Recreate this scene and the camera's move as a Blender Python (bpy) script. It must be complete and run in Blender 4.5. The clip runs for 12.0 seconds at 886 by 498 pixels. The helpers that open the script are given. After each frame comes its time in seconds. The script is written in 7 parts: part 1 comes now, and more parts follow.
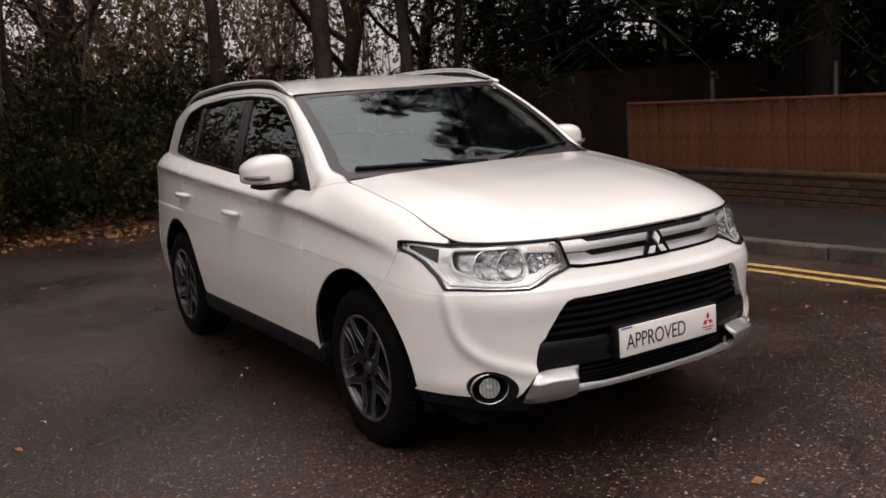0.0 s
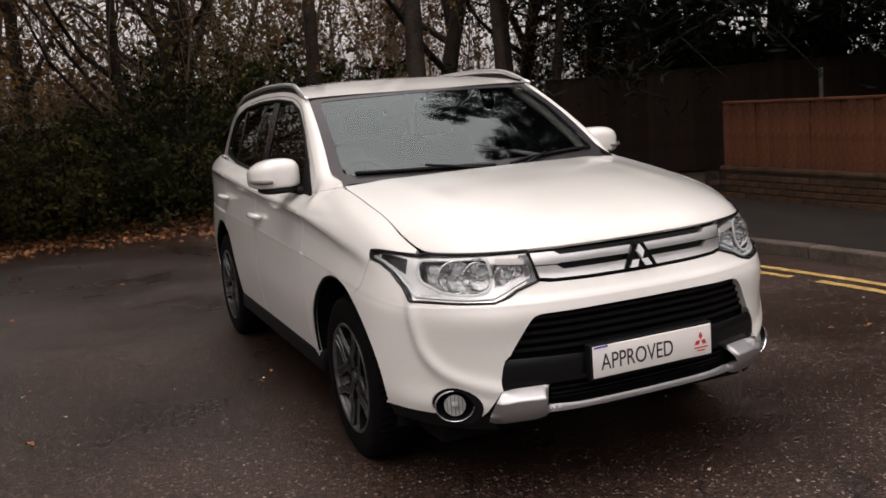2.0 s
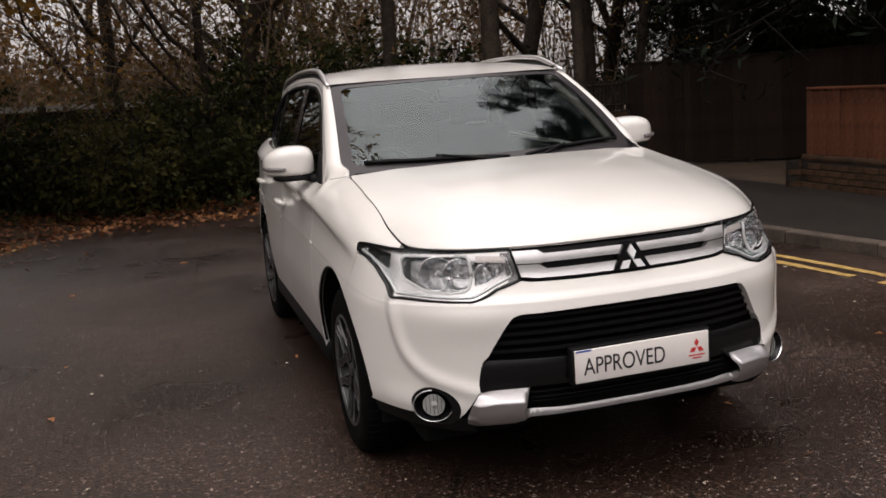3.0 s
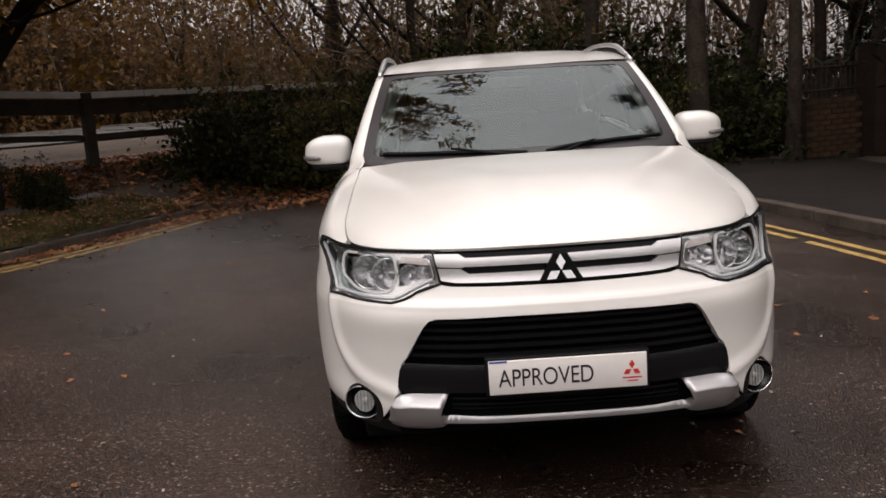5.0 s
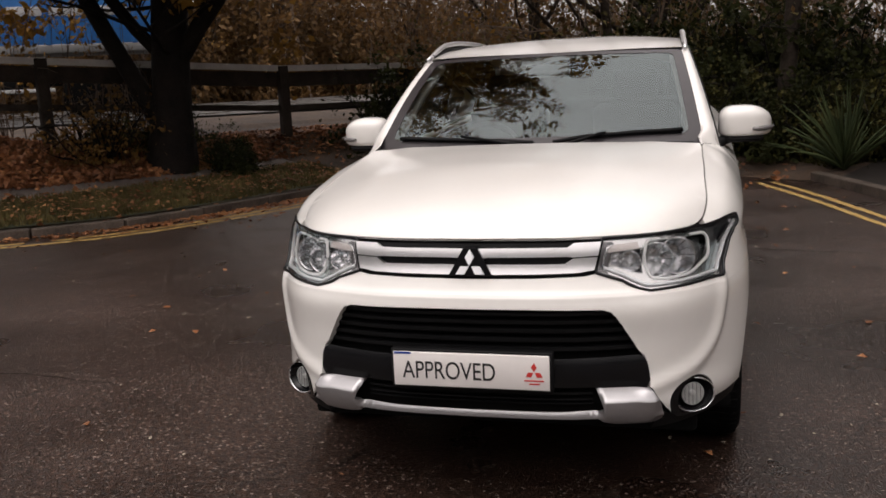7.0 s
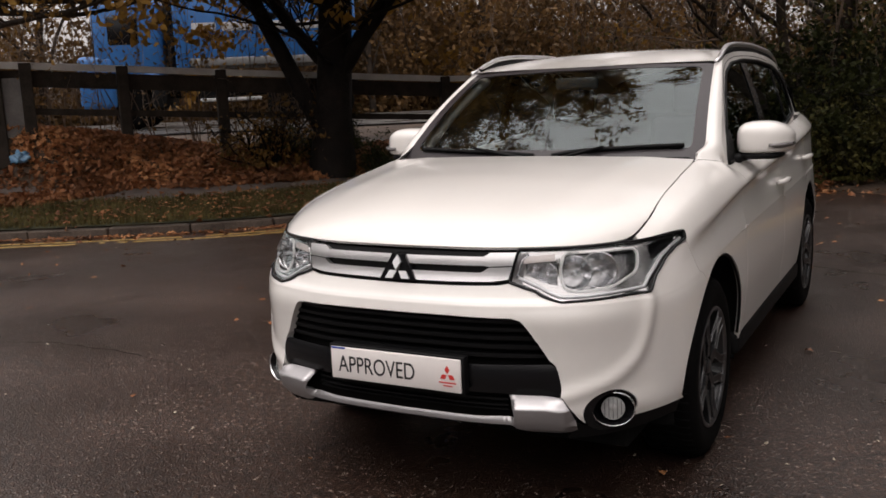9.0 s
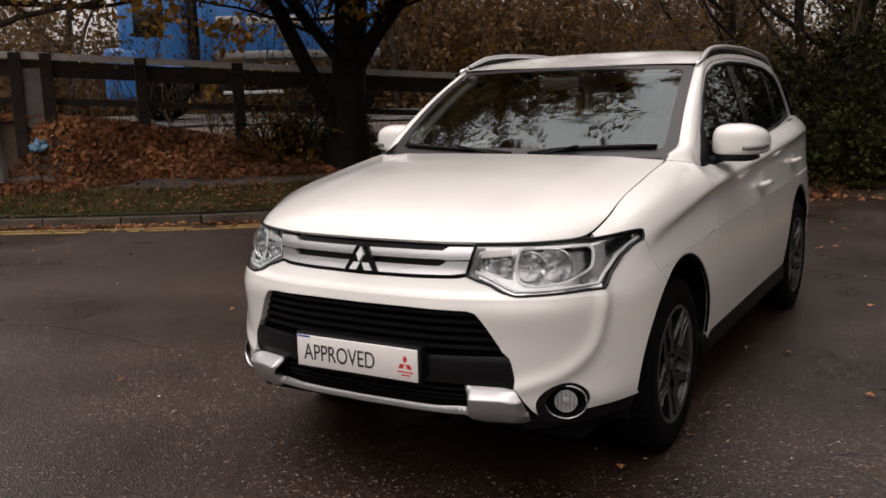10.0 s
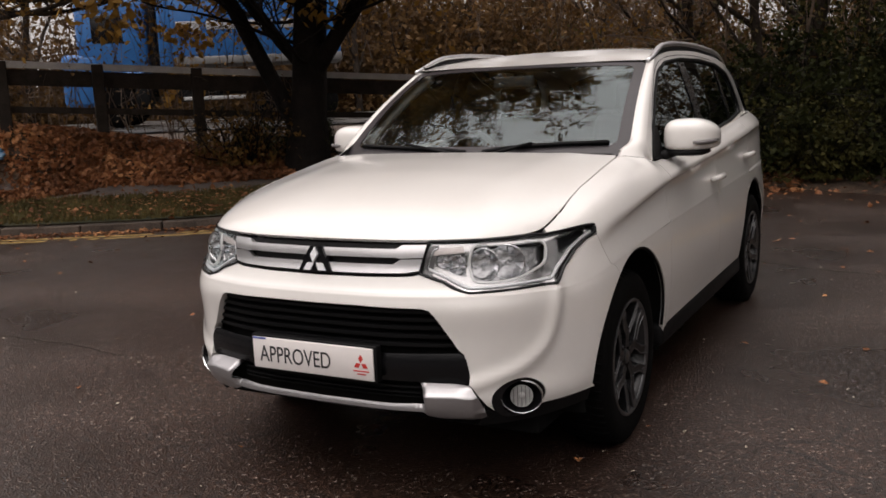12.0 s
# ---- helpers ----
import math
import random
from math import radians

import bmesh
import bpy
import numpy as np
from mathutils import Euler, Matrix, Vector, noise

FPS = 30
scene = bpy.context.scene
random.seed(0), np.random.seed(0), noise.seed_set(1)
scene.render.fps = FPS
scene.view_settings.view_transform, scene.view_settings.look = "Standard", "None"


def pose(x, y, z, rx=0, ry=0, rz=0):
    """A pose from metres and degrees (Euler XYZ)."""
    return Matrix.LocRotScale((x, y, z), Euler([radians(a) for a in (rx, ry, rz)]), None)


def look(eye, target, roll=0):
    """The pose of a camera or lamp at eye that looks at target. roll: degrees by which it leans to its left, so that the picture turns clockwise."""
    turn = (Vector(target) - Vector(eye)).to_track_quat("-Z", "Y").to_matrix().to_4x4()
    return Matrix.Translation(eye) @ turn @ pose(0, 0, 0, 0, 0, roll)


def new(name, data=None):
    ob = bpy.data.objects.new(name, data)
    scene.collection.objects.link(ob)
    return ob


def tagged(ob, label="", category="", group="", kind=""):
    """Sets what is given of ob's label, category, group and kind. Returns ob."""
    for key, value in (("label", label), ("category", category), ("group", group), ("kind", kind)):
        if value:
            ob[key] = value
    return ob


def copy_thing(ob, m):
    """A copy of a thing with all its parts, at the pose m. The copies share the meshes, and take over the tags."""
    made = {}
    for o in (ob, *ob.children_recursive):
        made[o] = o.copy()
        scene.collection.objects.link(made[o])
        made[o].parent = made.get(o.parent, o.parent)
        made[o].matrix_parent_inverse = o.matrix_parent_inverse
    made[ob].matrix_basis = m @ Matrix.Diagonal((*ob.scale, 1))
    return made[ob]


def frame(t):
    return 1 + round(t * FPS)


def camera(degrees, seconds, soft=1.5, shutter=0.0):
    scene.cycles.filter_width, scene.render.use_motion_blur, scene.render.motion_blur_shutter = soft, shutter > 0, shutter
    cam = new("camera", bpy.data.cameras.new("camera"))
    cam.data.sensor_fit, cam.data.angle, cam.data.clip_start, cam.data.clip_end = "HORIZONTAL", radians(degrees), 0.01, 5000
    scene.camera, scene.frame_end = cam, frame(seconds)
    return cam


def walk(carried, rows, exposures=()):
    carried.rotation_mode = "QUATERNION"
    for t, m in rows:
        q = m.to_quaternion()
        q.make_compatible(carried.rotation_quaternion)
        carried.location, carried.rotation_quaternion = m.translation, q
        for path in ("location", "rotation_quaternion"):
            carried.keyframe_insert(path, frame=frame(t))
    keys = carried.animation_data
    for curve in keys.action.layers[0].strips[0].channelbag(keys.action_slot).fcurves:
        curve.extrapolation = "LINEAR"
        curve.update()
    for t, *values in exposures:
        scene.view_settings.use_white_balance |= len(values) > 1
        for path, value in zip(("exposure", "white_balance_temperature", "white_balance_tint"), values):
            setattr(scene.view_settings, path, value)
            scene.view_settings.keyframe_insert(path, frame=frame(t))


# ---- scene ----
cam = camera(51.0, 12.0, soft=1.65)
PATH = [
    (0, (-2.586, -2.639, 1.524), (-1.566, -0.952, 1.186), -4.2),
    (0.5, (-2.522, -2.654, 1.519), (-1.522, -0.955, 1.183), -4.0),
    (1, (-2.387, -2.64, 1.516), (-1.42, -0.921, 1.182), -4.4),
    (1.5, (-2.217, -2.681, 1.509), (-1.322, -0.923, 1.175), -4.6),
    (2, (-1.975, -2.804, 1.499), (-1.206, -0.986, 1.179), -4.6),
    (2.5, (-1.763, -2.837, 1.496), (-1.084, -0.985, 1.162), -3.9),
    (3, (-1.543, -2.857, 1.505), (-0.979, -0.97, 1.16), -4.2),
    (4.8, (-0.522, -2.973, 1.501), (-0.438, -1.008, 1.139), -4.5),
    (5, (-0.377, -2.993, 1.498), (-0.382, -1.024, 1.144), -3.9),
    (5.5, (-0.109, -2.961, 1.489), (-0.234, -0.999, 1.122), -2.9),
    (6, (0.137, -2.905, 1.506), (-0.093, -0.954, 1.131), -3.1),
    (6.5, (0.455, -2.928, 1.492), (0.044, -1.006, 1.123), -3.1),
    (7, (0.708, -2.871, 1.487), (0.185, -0.977, 1.112), -2.7),
    (8.8, (1.561, -2.683, 1.477), (0.658, -0.937, 1.11), -2.4),
    (9, (1.667, -2.679, 1.466), (0.715, -0.952, 1.13), -2.5),
    (9.5, (1.837, -2.658, 1.465), (0.848, -0.954, 1.124), -1.5),
    (10, (1.908, -2.648, 1.463), (0.908, -0.95, 1.122), -1.5),
    (10.5, (1.931, -2.64, 1.461), (0.948, -0.933, 1.115), -1.5),
    (11, (1.952, -2.644, 1.453), (0.981, -0.928, 1.116), -2.0),
    (11.5, (1.955, -2.642, 1.452), (0.999, -0.918, 1.113), -1.9),
    (12, (1.961, -2.636, 1.448), (1.02, -0.904, 1.11), -2.4),
]
walk(cam, [(t, look(eye, target, roll)) for t, eye, target, roll in PATH])

# ---- world and light: dull overcast afternoon, soft light from above ----
world = bpy.data.worlds.new("overcast_sky")
scene.world = world
world.use_nodes = True
wn, wl = world.node_tree.nodes, world.node_tree.links
sky = wn.new("ShaderNodeTexSky")
sky.sky_type, sky.sun_disc = "NISHITA", False
sky.sun_elevation, sky.sun_rotation = radians(69), radians(202)
sky.air_density, sky.dust_density, sky.ozone_density = 1.0, 4.0, 1.0
grey = wn.new("ShaderNodeHueSaturation")
grey.inputs["Saturation"].default_value = 0.10
tint = wn.new("ShaderNodeMix")
tint.data_type, tint.blend_type = "RGBA", "MULTIPLY"
tint.inputs["Factor"].default_value = 1.0
tint.inputs["B"].default_value = (1.0, 0.92, 0.895, 1)
cloud = wn.new("ShaderNodeGamma")   # a cloud deck evens the sky out
cloud.inputs["Gamma"].default_value = 0.35
wl.new(sky.outputs["Color"], grey.inputs["Color"])
wl.new(grey.outputs["Color"], cloud.inputs["Color"])
# an overcast sky is brighter overhead than at the horizon
wtc, wsep, wgrad, deck = wn.new("ShaderNodeTexCoord"), wn.new("ShaderNodeSeparateXYZ"), wn.new("ShaderNodeMapRange"), wn.new("ShaderNodeVectorMath")
wgrad.inputs["From Min"].default_value, wgrad.inputs["From Max"].default_value = 0.0, 1.0
wgrad.inputs["To Min"].default_value, wgrad.inputs["To Max"].default_value = 0.58, 1.56
deck.operation = "SCALE"
wl.new(wtc.outputs["Generated"], wsep.inputs[0])
wl.new(wsep.outputs["Z"], wgrad.inputs["Value"])
wl.new(cloud.outputs["Color"], deck.inputs[0])
wl.new(wgrad.outputs["Result"], deck.inputs["Scale"])
wl.new(deck.outputs[0], tint.inputs["A"])
wl.new(tint.outputs["Result"], wn["Background"].inputs["Color"])
wn["Background"].inputs["Strength"].default_value = 0.55
sun = new("sun", bpy.data.lights.new("sun", "SUN"))
sun.data.energy, sun.data.angle, sun.data.color = 0.45, radians(50), (1.0, 0.95, 0.9)
sun.matrix_world = look((-2, -4, 14), (0, 1, 0))
scene.view_settings.exposure = 0.38


# ---- materials ----
def mat(name, color, rough=0.5, metal=0.0, coat=0.0, var=0.0, vscale=8.0, bump=0.0, bscale=60.0, spec=0.5, color2=None, rvar=0.0, random_shade=0.0, coords="Object"):
    m = bpy.data.materials.new(name)
    m.use_nodes = True
    n, l = m.node_tree.nodes, m.node_tree.links
    p = n["Principled BSDF"]
    p.inputs["Base Color"].default_value = (*color, 1)
    p.inputs["Roughness"].default_value, p.inputs["Metallic"].default_value = rough, metal
    p.inputs["Coat Weight"].default_value, p.inputs["Coat Roughness"].default_value = coat, 0.04
    p.inputs["Specular IOR Level"].default_value = spec
    tc = n.new("ShaderNodeTexCoord")
    if var or color2 or rvar:
        a, b = n.new("ShaderNodeTexNoise"), n.new("ShaderNodeTexNoise")
        a.inputs["Scale"].default_value, b.inputs["Scale"].default_value = vscale, vscale * 9
        a.inputs["Detail"].default_value, b.inputs["Detail"].default_value = 6, 4
        mix = n.new("ShaderNodeMath")
        mix.operation = "MULTIPLY_ADD"
        mix.inputs[1].default_value = 0.4
        add = n.new("ShaderNodeMath")
        add.operation, add.inputs[1].default_value = "MULTIPLY", 0.6
        l.new(tc.outputs[coords], a.inputs["Vector"]), l.new(tc.outputs[coords], b.inputs["Vector"])
        l.new(a.outputs["Fac"], add.inputs[0]), l.new(b.outputs["Fac"], mix.inputs[0]), l.new(add.outputs[0], mix.inputs[2])
        ramp = n.new("ShaderNodeValToRGB")
        c2 = color2 or tuple(min(1, c * (1 + var)) for c in color)
        c1 = color if color2 else tuple(c * (1 - var) for c in color)
        ramp.color_ramp.elements[0].position, ramp.color_ramp.elements[1].position = 0.36, 0.64
        ramp.color_ramp.elements[0].color, ramp.color_ramp.elements[1].color = (*c1, 1), (*c2, 1)
        l.new(mix.outputs[0], ramp.inputs["Fac"])
        out = ramp.outputs["Color"]
        if random_shade:
            oi, hs, mr = n.new("ShaderNodeObjectInfo"), n.new("ShaderNodeHueSaturation"), n.new("ShaderNodeMapRange")
            mr.inputs["To Min"].default_value, mr.inputs["To Max"].default_value = 1 - random_shade, 1 + random_shade
            l.new(oi.outputs["Random"], mr.inputs["Value"]), l.new(mr.outputs["Result"], hs.inputs["Value"]), l.new(out, hs.inputs["Color"])
            out = hs.outputs["Color"]
        l.new(out, p.inputs["Base Color"])
        if rvar:
            mr = n.new("ShaderNodeMapRange")
            mr.inputs["From Min"].default_value, mr.inputs["From Max"].default_value = 0.35, 0.65
            mr.inputs["To Min"].default_value, mr.inputs["To Max"].default_value = max(0.02, rough - rvar), min(1, rough + rvar)
            l.new(a.outputs["Fac"], mr.inputs["Value"]), l.new(mr.outputs["Result"], p.inputs["Roughness"])
    if bump:
        t, bp = n.new("ShaderNodeTexNoise"), n.new("ShaderNodeBump")
        t.inputs["Scale"].default_value, t.inputs["Detail"].default_value = bscale, 5
        bp.inputs["Strength"].default_value, bp.inputs["Distance"].default_value = 1.0, bump
        l.new(tc.outputs[coords], t.inputs["Vector"]), l.new(t.outputs["Fac"], bp.inputs["Height"]), l.new(bp.outputs["Normal"], p.inputs["Normal"])
    return m


def glass_mat(name, tint_color, ior=1.5, rough=0.0):
    m = bpy.data.materials.new(name)
    m.use_nodes = True
    n, l = m.node_tree.nodes, m.node_tree.links
    n.remove(n["Principled BSDF"])
    tr, gl, mx, fr = n.new("ShaderNodeBsdfTransparent"), n.new("ShaderNodeBsdfGlossy"), n.new("ShaderNodeMixShader"), n.new("ShaderNodeFresnel")
    tr.inputs["Color"].default_value = (*tint_color, 1)
    gl.inputs["Roughness"].default_value = rough
    gl.inputs["Color"].default_value = (0.88, 0.99, 1.0, 1)
    fr.inputs["IOR"].default_value = ior
    l.new(fr.outputs[0], mx.inputs[0]), l.new(tr.outputs[0], mx.inputs[1]), l.new(gl.outputs[0], mx.inputs[2])
    l.new(mx.outputs[0], n["Material Output"].inputs["Surface"])
    return m


def leaf_mat(name, c1, c2, rough=0.55, trans=0.25, spec=0.18, clump=2.6):
    """Leaves: a colour between two, by leaf and by clump, and a little light through them."""
    m = bpy.data.materials.new(name)
    m.use_nodes = True
    n, l = m.node_tree.nodes, m.node_tree.links
    p = n["Principled BSDF"]
    geo, ramp = n.new("ShaderNodeNewGeometry"), n.new("ShaderNodeValToRGB")
    ramp.color_ramp.elements[0].color, ramp.color_ramp.elements[1].color = (*c1, 1), (*c2, 1)
    tc, drift, spreadr, mixf = n.new("ShaderNodeTexCoord"), n.new("ShaderNodeTexNoise"), n.new("ShaderNodeMapRange"), n.new("ShaderNodeMix")
    drift.inputs["Scale"].default_value, drift.inputs["Detail"].default_value = clump, 3
    spreadr.inputs["From Min"].default_value, spreadr.inputs["From Max"].default_value = 0.34, 0.66
    mixf.inputs["Factor"].default_value = 0.62
    l.new(tc.outputs["Object"], drift.inputs["Vector"]), l.new(drift.outputs["Fac"], spreadr.inputs["Value"])
    l.new(geo.outputs["Random Per Island"], mixf.inputs["A"]), l.new(spreadr.outputs["Result"], mixf.inputs["B"])
    l.new(mixf.outputs["Result"], ramp.inputs["Fac"])
    l.new(ramp.outputs["Color"], p.inputs["Base Color"])
    p.inputs["Roughness"].default_value = rough
    p.inputs["Specular IOR Level"].default_value = spec
    tl, mx = n.new("ShaderNodeBsdfTranslucent"), n.new("ShaderNodeMixShader")
    l.new(ramp.outputs["Color"], tl.inputs["Color"])
    mx.inputs[0].default_value = trans
    l.new(p.outputs[0], mx.inputs[1]), l.new(tl.outputs[0], mx.inputs[2])
    l.new(mx.outputs[0], n["Material Output"].inputs["Surface"])
    return m


def asphalt_mat():
    """Damp dark asphalt: pale stone specks, a patchwork of wetter and drier film."""
    m = bpy.data.materials.new("wet_asphalt")
    m.use_nodes = True
    n, l = m.node_tree.nodes, m.node_tree.links
    p = n["Principled BSDF"]
    tc = n.new("ShaderNodeTexCoord")
    vo, big, fine = n.new("ShaderNodeTexVoronoi"), n.new("ShaderNodeTexNoise"), n.new("ShaderNodeTexNoise")
    vo.inputs["Scale"].default_value = 112
    big.inputs["Scale"].default_value, big.inputs["Detail"].default_value = 0.7, 6
    fine.inputs["Scale"].default_value, fine.inputs["Detail"].default_value = 34, 4
    for t in (vo, big, fine):
        l.new(tc.outputs["Object"], t.inputs["Vector"])
    sep = n.new("ShaderNodeSeparateColor")
    l.new(vo.outputs["Color"], sep.inputs["Color"])
    stone = n.new("ShaderNodeValToRGB")
    e = stone.color_ramp.elements
    e[0].position, e[0].color = 0.0, (0.0085, 0.0055, 0.0045, 1)
    e[1].position, e[1].color = 1.0, (0.22, 0.19, 0.17, 1)
    e.new(0.60).color = (0.0320, 0.0185, 0.0135, 1)
    e.new(0.93).color = (0.048, 0.029, 0.0215, 1)
    l.new(sep.outputs[0], stone.inputs["Fac"])
    patch = n.new("ShaderNodeValToRGB")
    patch.color_ramp.elements[0].position, patch.color_ramp.elements[0].color = 0.36, (0.58, 0.56, 0.55, 1)
    patch.color_ramp.elements[1].position, patch.color_ramp.elements[1].color = 0.66, (1.30, 1.20, 1.14, 1)
    l.new(big.outputs["Fac"], patch.inputs["Fac"])
    mul = n.new("ShaderNodeMix")
    mul.data_type, mul.blend_type = "RGBA", "MULTIPLY"
    mul.inputs["Factor"].default_value = 1.0
    pebble = n.new("ShaderNodeValToRGB")
    pebble.color_ramp.elements[0].position, pebble.color_ramp.elements[0].color = 0.34, (0.55, 0.55, 0.55, 1)
    pebble.color_ramp.elements[1].position, pebble.color_ramp.elements[1].color = 0.68, (1.55, 1.50, 1.46, 1)
    grit = n.new("ShaderNodeMix")
    grit.data_type, grit.blend_type = "RGBA", "MULTIPLY"
    grit.inputs["Factor"].default_value = 1.0
    l.new(fine.outputs["Fac"], pebble.inputs["Fac"])
    l.new(stone.outputs["Color"], grit.inputs["A"]), l.new(pebble.outputs["Color"], grit.inputs["B"])
    l.new(grit.outputs["Result"], mul.inputs["A"]), l.new(patch.outputs["Color"], mul.inputs["B"])
    # hairline cracks, in some places only
    wob, wmix, ck, cr, msk = n.new("ShaderNodeTexNoise"), n.new("ShaderNodeMix"), n.new("ShaderNodeTexVoronoi"), n.new("ShaderNodeMapRange"), n.new("ShaderNodeMapRange")
    wob.inputs["Scale"].default_value, wob.inputs["Detail"].default_value = 1.6, 5
    wmix.data_type, wmix.blend_type = "RGBA", "ADD"
    wmix.inputs["Factor"].default_value = 0.55
    l.new(tc.outputs["Object"], wob.inputs["Vector"]), l.new(tc.outputs["Object"], wmix.inputs["A"]), l.new(wob.outputs["Color"], wmix.inputs["B"])
    ck.feature = "DISTANCE_TO_EDGE"
    ck.inputs["Scale"].default_value = 0.55
    l.new(wmix.outputs["Result"], ck.inputs["Vector"])
    cr.inputs["From Min"].default_value, cr.inputs["From Max"].default_value = 0.0015, 0.006
    cr.inputs["To Min"].default_value, cr.inputs["To Max"].default_value = 0.25, 1.0
    msk.inputs["From Min"].default_value, msk.inputs["From Max"].default_value = 0.46, 0.56
    l.new(ck.outputs["Distance"], cr.inputs["Value"]), l.new(big.outputs["Fac"], msk.inputs["Value"])
    crack = n.new("ShaderNodeMix")
    crack.data_type, crack.blend_type = "RGBA", "MULTIPLY"
    l.new(msk.outputs["Result"], crack.inputs["Factor"]), l.new(mul.outputs["Result"], crack.inputs["A"]), l.new(cr.outputs["Result"], crack.inputs["B"])
    l.new(crack.outputs["Result"], p.inputs["Base Color"])
    rr = n.new("ShaderNodeMapRange")
    rr.inputs["From Min"].default_value, rr.inputs["From Max"].default_value = 0.35, 0.7
    rr.inputs["To Min"].default_value, rr.inputs["To Max"].default_value = 0.24, 0.50
    l.new(big.outputs["Fac"], rr.inputs["Value"]), l.new(rr.outputs["Result"], p.inputs["Roughness"])
    p.inputs["Specular IOR Level"].default_value = 0.65
    bp, ad = n.new("ShaderNodeBump"), n.new("ShaderNodeMath")
    ad.operation = "ADD"
    l.new(vo.outputs["Distance"], ad.inputs[0]), l.new(fine.outputs["Fac"], ad.inputs[1])
    bp.inputs["Strength"].default_value, bp.inputs["Distance"].default_value = 0.85, 0.0030
    l.new(ad.outputs[0], bp.inputs["Height"]), l.new(bp.outputs["Normal"], p.inputs["Normal"])
    return m


PAINT = mat("white_pearl_paint", (0.80, 0.775, 0.745), 0.32, 0.0, 1.0, var=0.012, vscale=4, rvar=0.04)
PAINT.node_tree.nodes["Principled BSDF"].inputs["Coat Roughness"].default_value = 0.09
BLACK = mat("black_textured_plastic", (0.0045, 0.0045, 0.005), 0.58, spec=0.18, var=0.25, vscale=30, bump=0.0004, bscale=400)
GLOSSBLACK = mat("gloss_black_plastic", (0.005, 0.005, 0.006), 0.24, spec=0.30, var=0.1, vscale=20)
# the shade inside gaps, wells and cavities is put into this near-black
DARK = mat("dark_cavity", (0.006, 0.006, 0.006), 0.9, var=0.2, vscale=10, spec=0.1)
CHROME = mat("chrome", (0.85, 0.85, 0.87), 0.08, 1.0, var=0.03, vscale=10)
SATIN = mat("bright_satin_metal", (0.82, 0.81, 0.82), 0.28, 0.9, var=0.03, vscale=10)
SILVER = mat("silver_paint", (0.42, 0.41, 0.42), 0.36, 0.75, 0.3, var=0.04, vscale=12)
RUBBER = mat("tyre_rubber", (0.0030, 0.0028, 0.0028), 0.85, spec=0.08, var=0.35, vscale=14, bump=0.0008, bscale=160)
ALLOY = mat("machined_alloy", (0.15, 0.15, 0.155), 0.34, 0.85, var=0.08, vscale=20)
ALLOYDARK = mat("dark_grey_alloy_paint", (0.009, 0.009, 0.010), 0.36, 0.2, 0.4, var=0.15, vscale=20)
REFLECTOR = mat("lamp_reflector", (0.86, 0.86, 0.88), 0.16, 1.0, var=0.02, vscale=20)
LAMPGREY = mat("lamp_bezel_pale", (0.80, 0.79, 0.79), 0.28, 0.15, 1.0, var=0.03, vscale=30)
CUPMETAL = mat("fluted_reflector_metal", (0.52, 0.52, 0.53), 0.2, 0.9, var=0.08, vscale=30, bump=0.005, bscale=38)
LAMPPALE = mat("pale_lamp_bowl", (0.58, 0.57, 0.56), 0.35, 0.10, 0.5, var=0.12, vscale=60, bump=0.002, bscale=120)
LAMPCHROME = mat("silvered_bezel", (0.62, 0.61, 0.61), 0.14, 0.95, 0.5, var=0.05, vscale=30)
LAMPDARK = mat("lamp_smoked_grey", (0.16, 0.15, 0.155), 0.25, 0.3, 0.3, var=0.1, vscale=30)
PLATE = mat("plate_white", (0.80, 0.76, 0.74), 0.35, var=0.02, vscale=20)
INK = mat("black_ink", (0.012, 0.012, 0.012), 0.5, var=0.1)
RED = mat("red_ink", (0.55, 0.035, 0.03), 0.45, var=0.1)
BLUEINK = mat("blue_ink", (0.02, 0.06, 0.35), 0.45, var=0.1)
AMBER = mat("amber_lens", (0.66, 0.60, 0.58), 0.22, 0.35, var=0.05)
SMOKE = mat("smoked_lens", (0.16, 0.15, 0.15), 0.2, 0.2, var=0.1, vscale=60)
CLOTH = mat("dark_seat_cloth", (0.018, 0.018, 0.02), 0.85, var=0.3, vscale=40, bump=0.001, bscale=300)
TRIM = mat("grey_interior_trim", (0.035, 0.035, 0.037), 0.7, var=0.2, vscale=20)
LINING = mat("pale_pillar_lining", (0.30, 0.28, 0.26), 0.8, var=0.08, vscale=15)
SCREEN = glass_mat("windscreen_glass", (0.74, 0.82, 0.80), 2.0)
TINTED = glass_mat("privacy_glass", (0.10, 0.105, 0.11), 1.30)
BADGE = mat("bright_badge_metal", (0.88, 0.88, 0.90), 0.35, 0.5, var=0.03, vscale=30)
CERAMIC = mat("ceramic_screen_border", (0.035, 0.031, 0.034), 0.28, var=0.1, vscale=30)
LENS = glass_mat("clear_lamp_lens", (0.99, 0.99, 0.99), 1.40)


# ---- helpers for building ----
from mathutils import geometry


def link_mesh(name, verts, faces, material, parent=None, label="", smooth=True):
    me = bpy.data.meshes.new(name)
    me.from_pydata([tuple(v) for v in verts], [], faces)
    for m in material if isinstance(material, (list, tuple)) else (material,):
        me.materials.append(m)
    me.polygons.foreach_set("use_smooth", [smooth] * len(me.polygons))
    ob = new(name, me)
    if parent is not None:
        ob.parent = parent
    if label:
        ob["label"] = label
    return ob


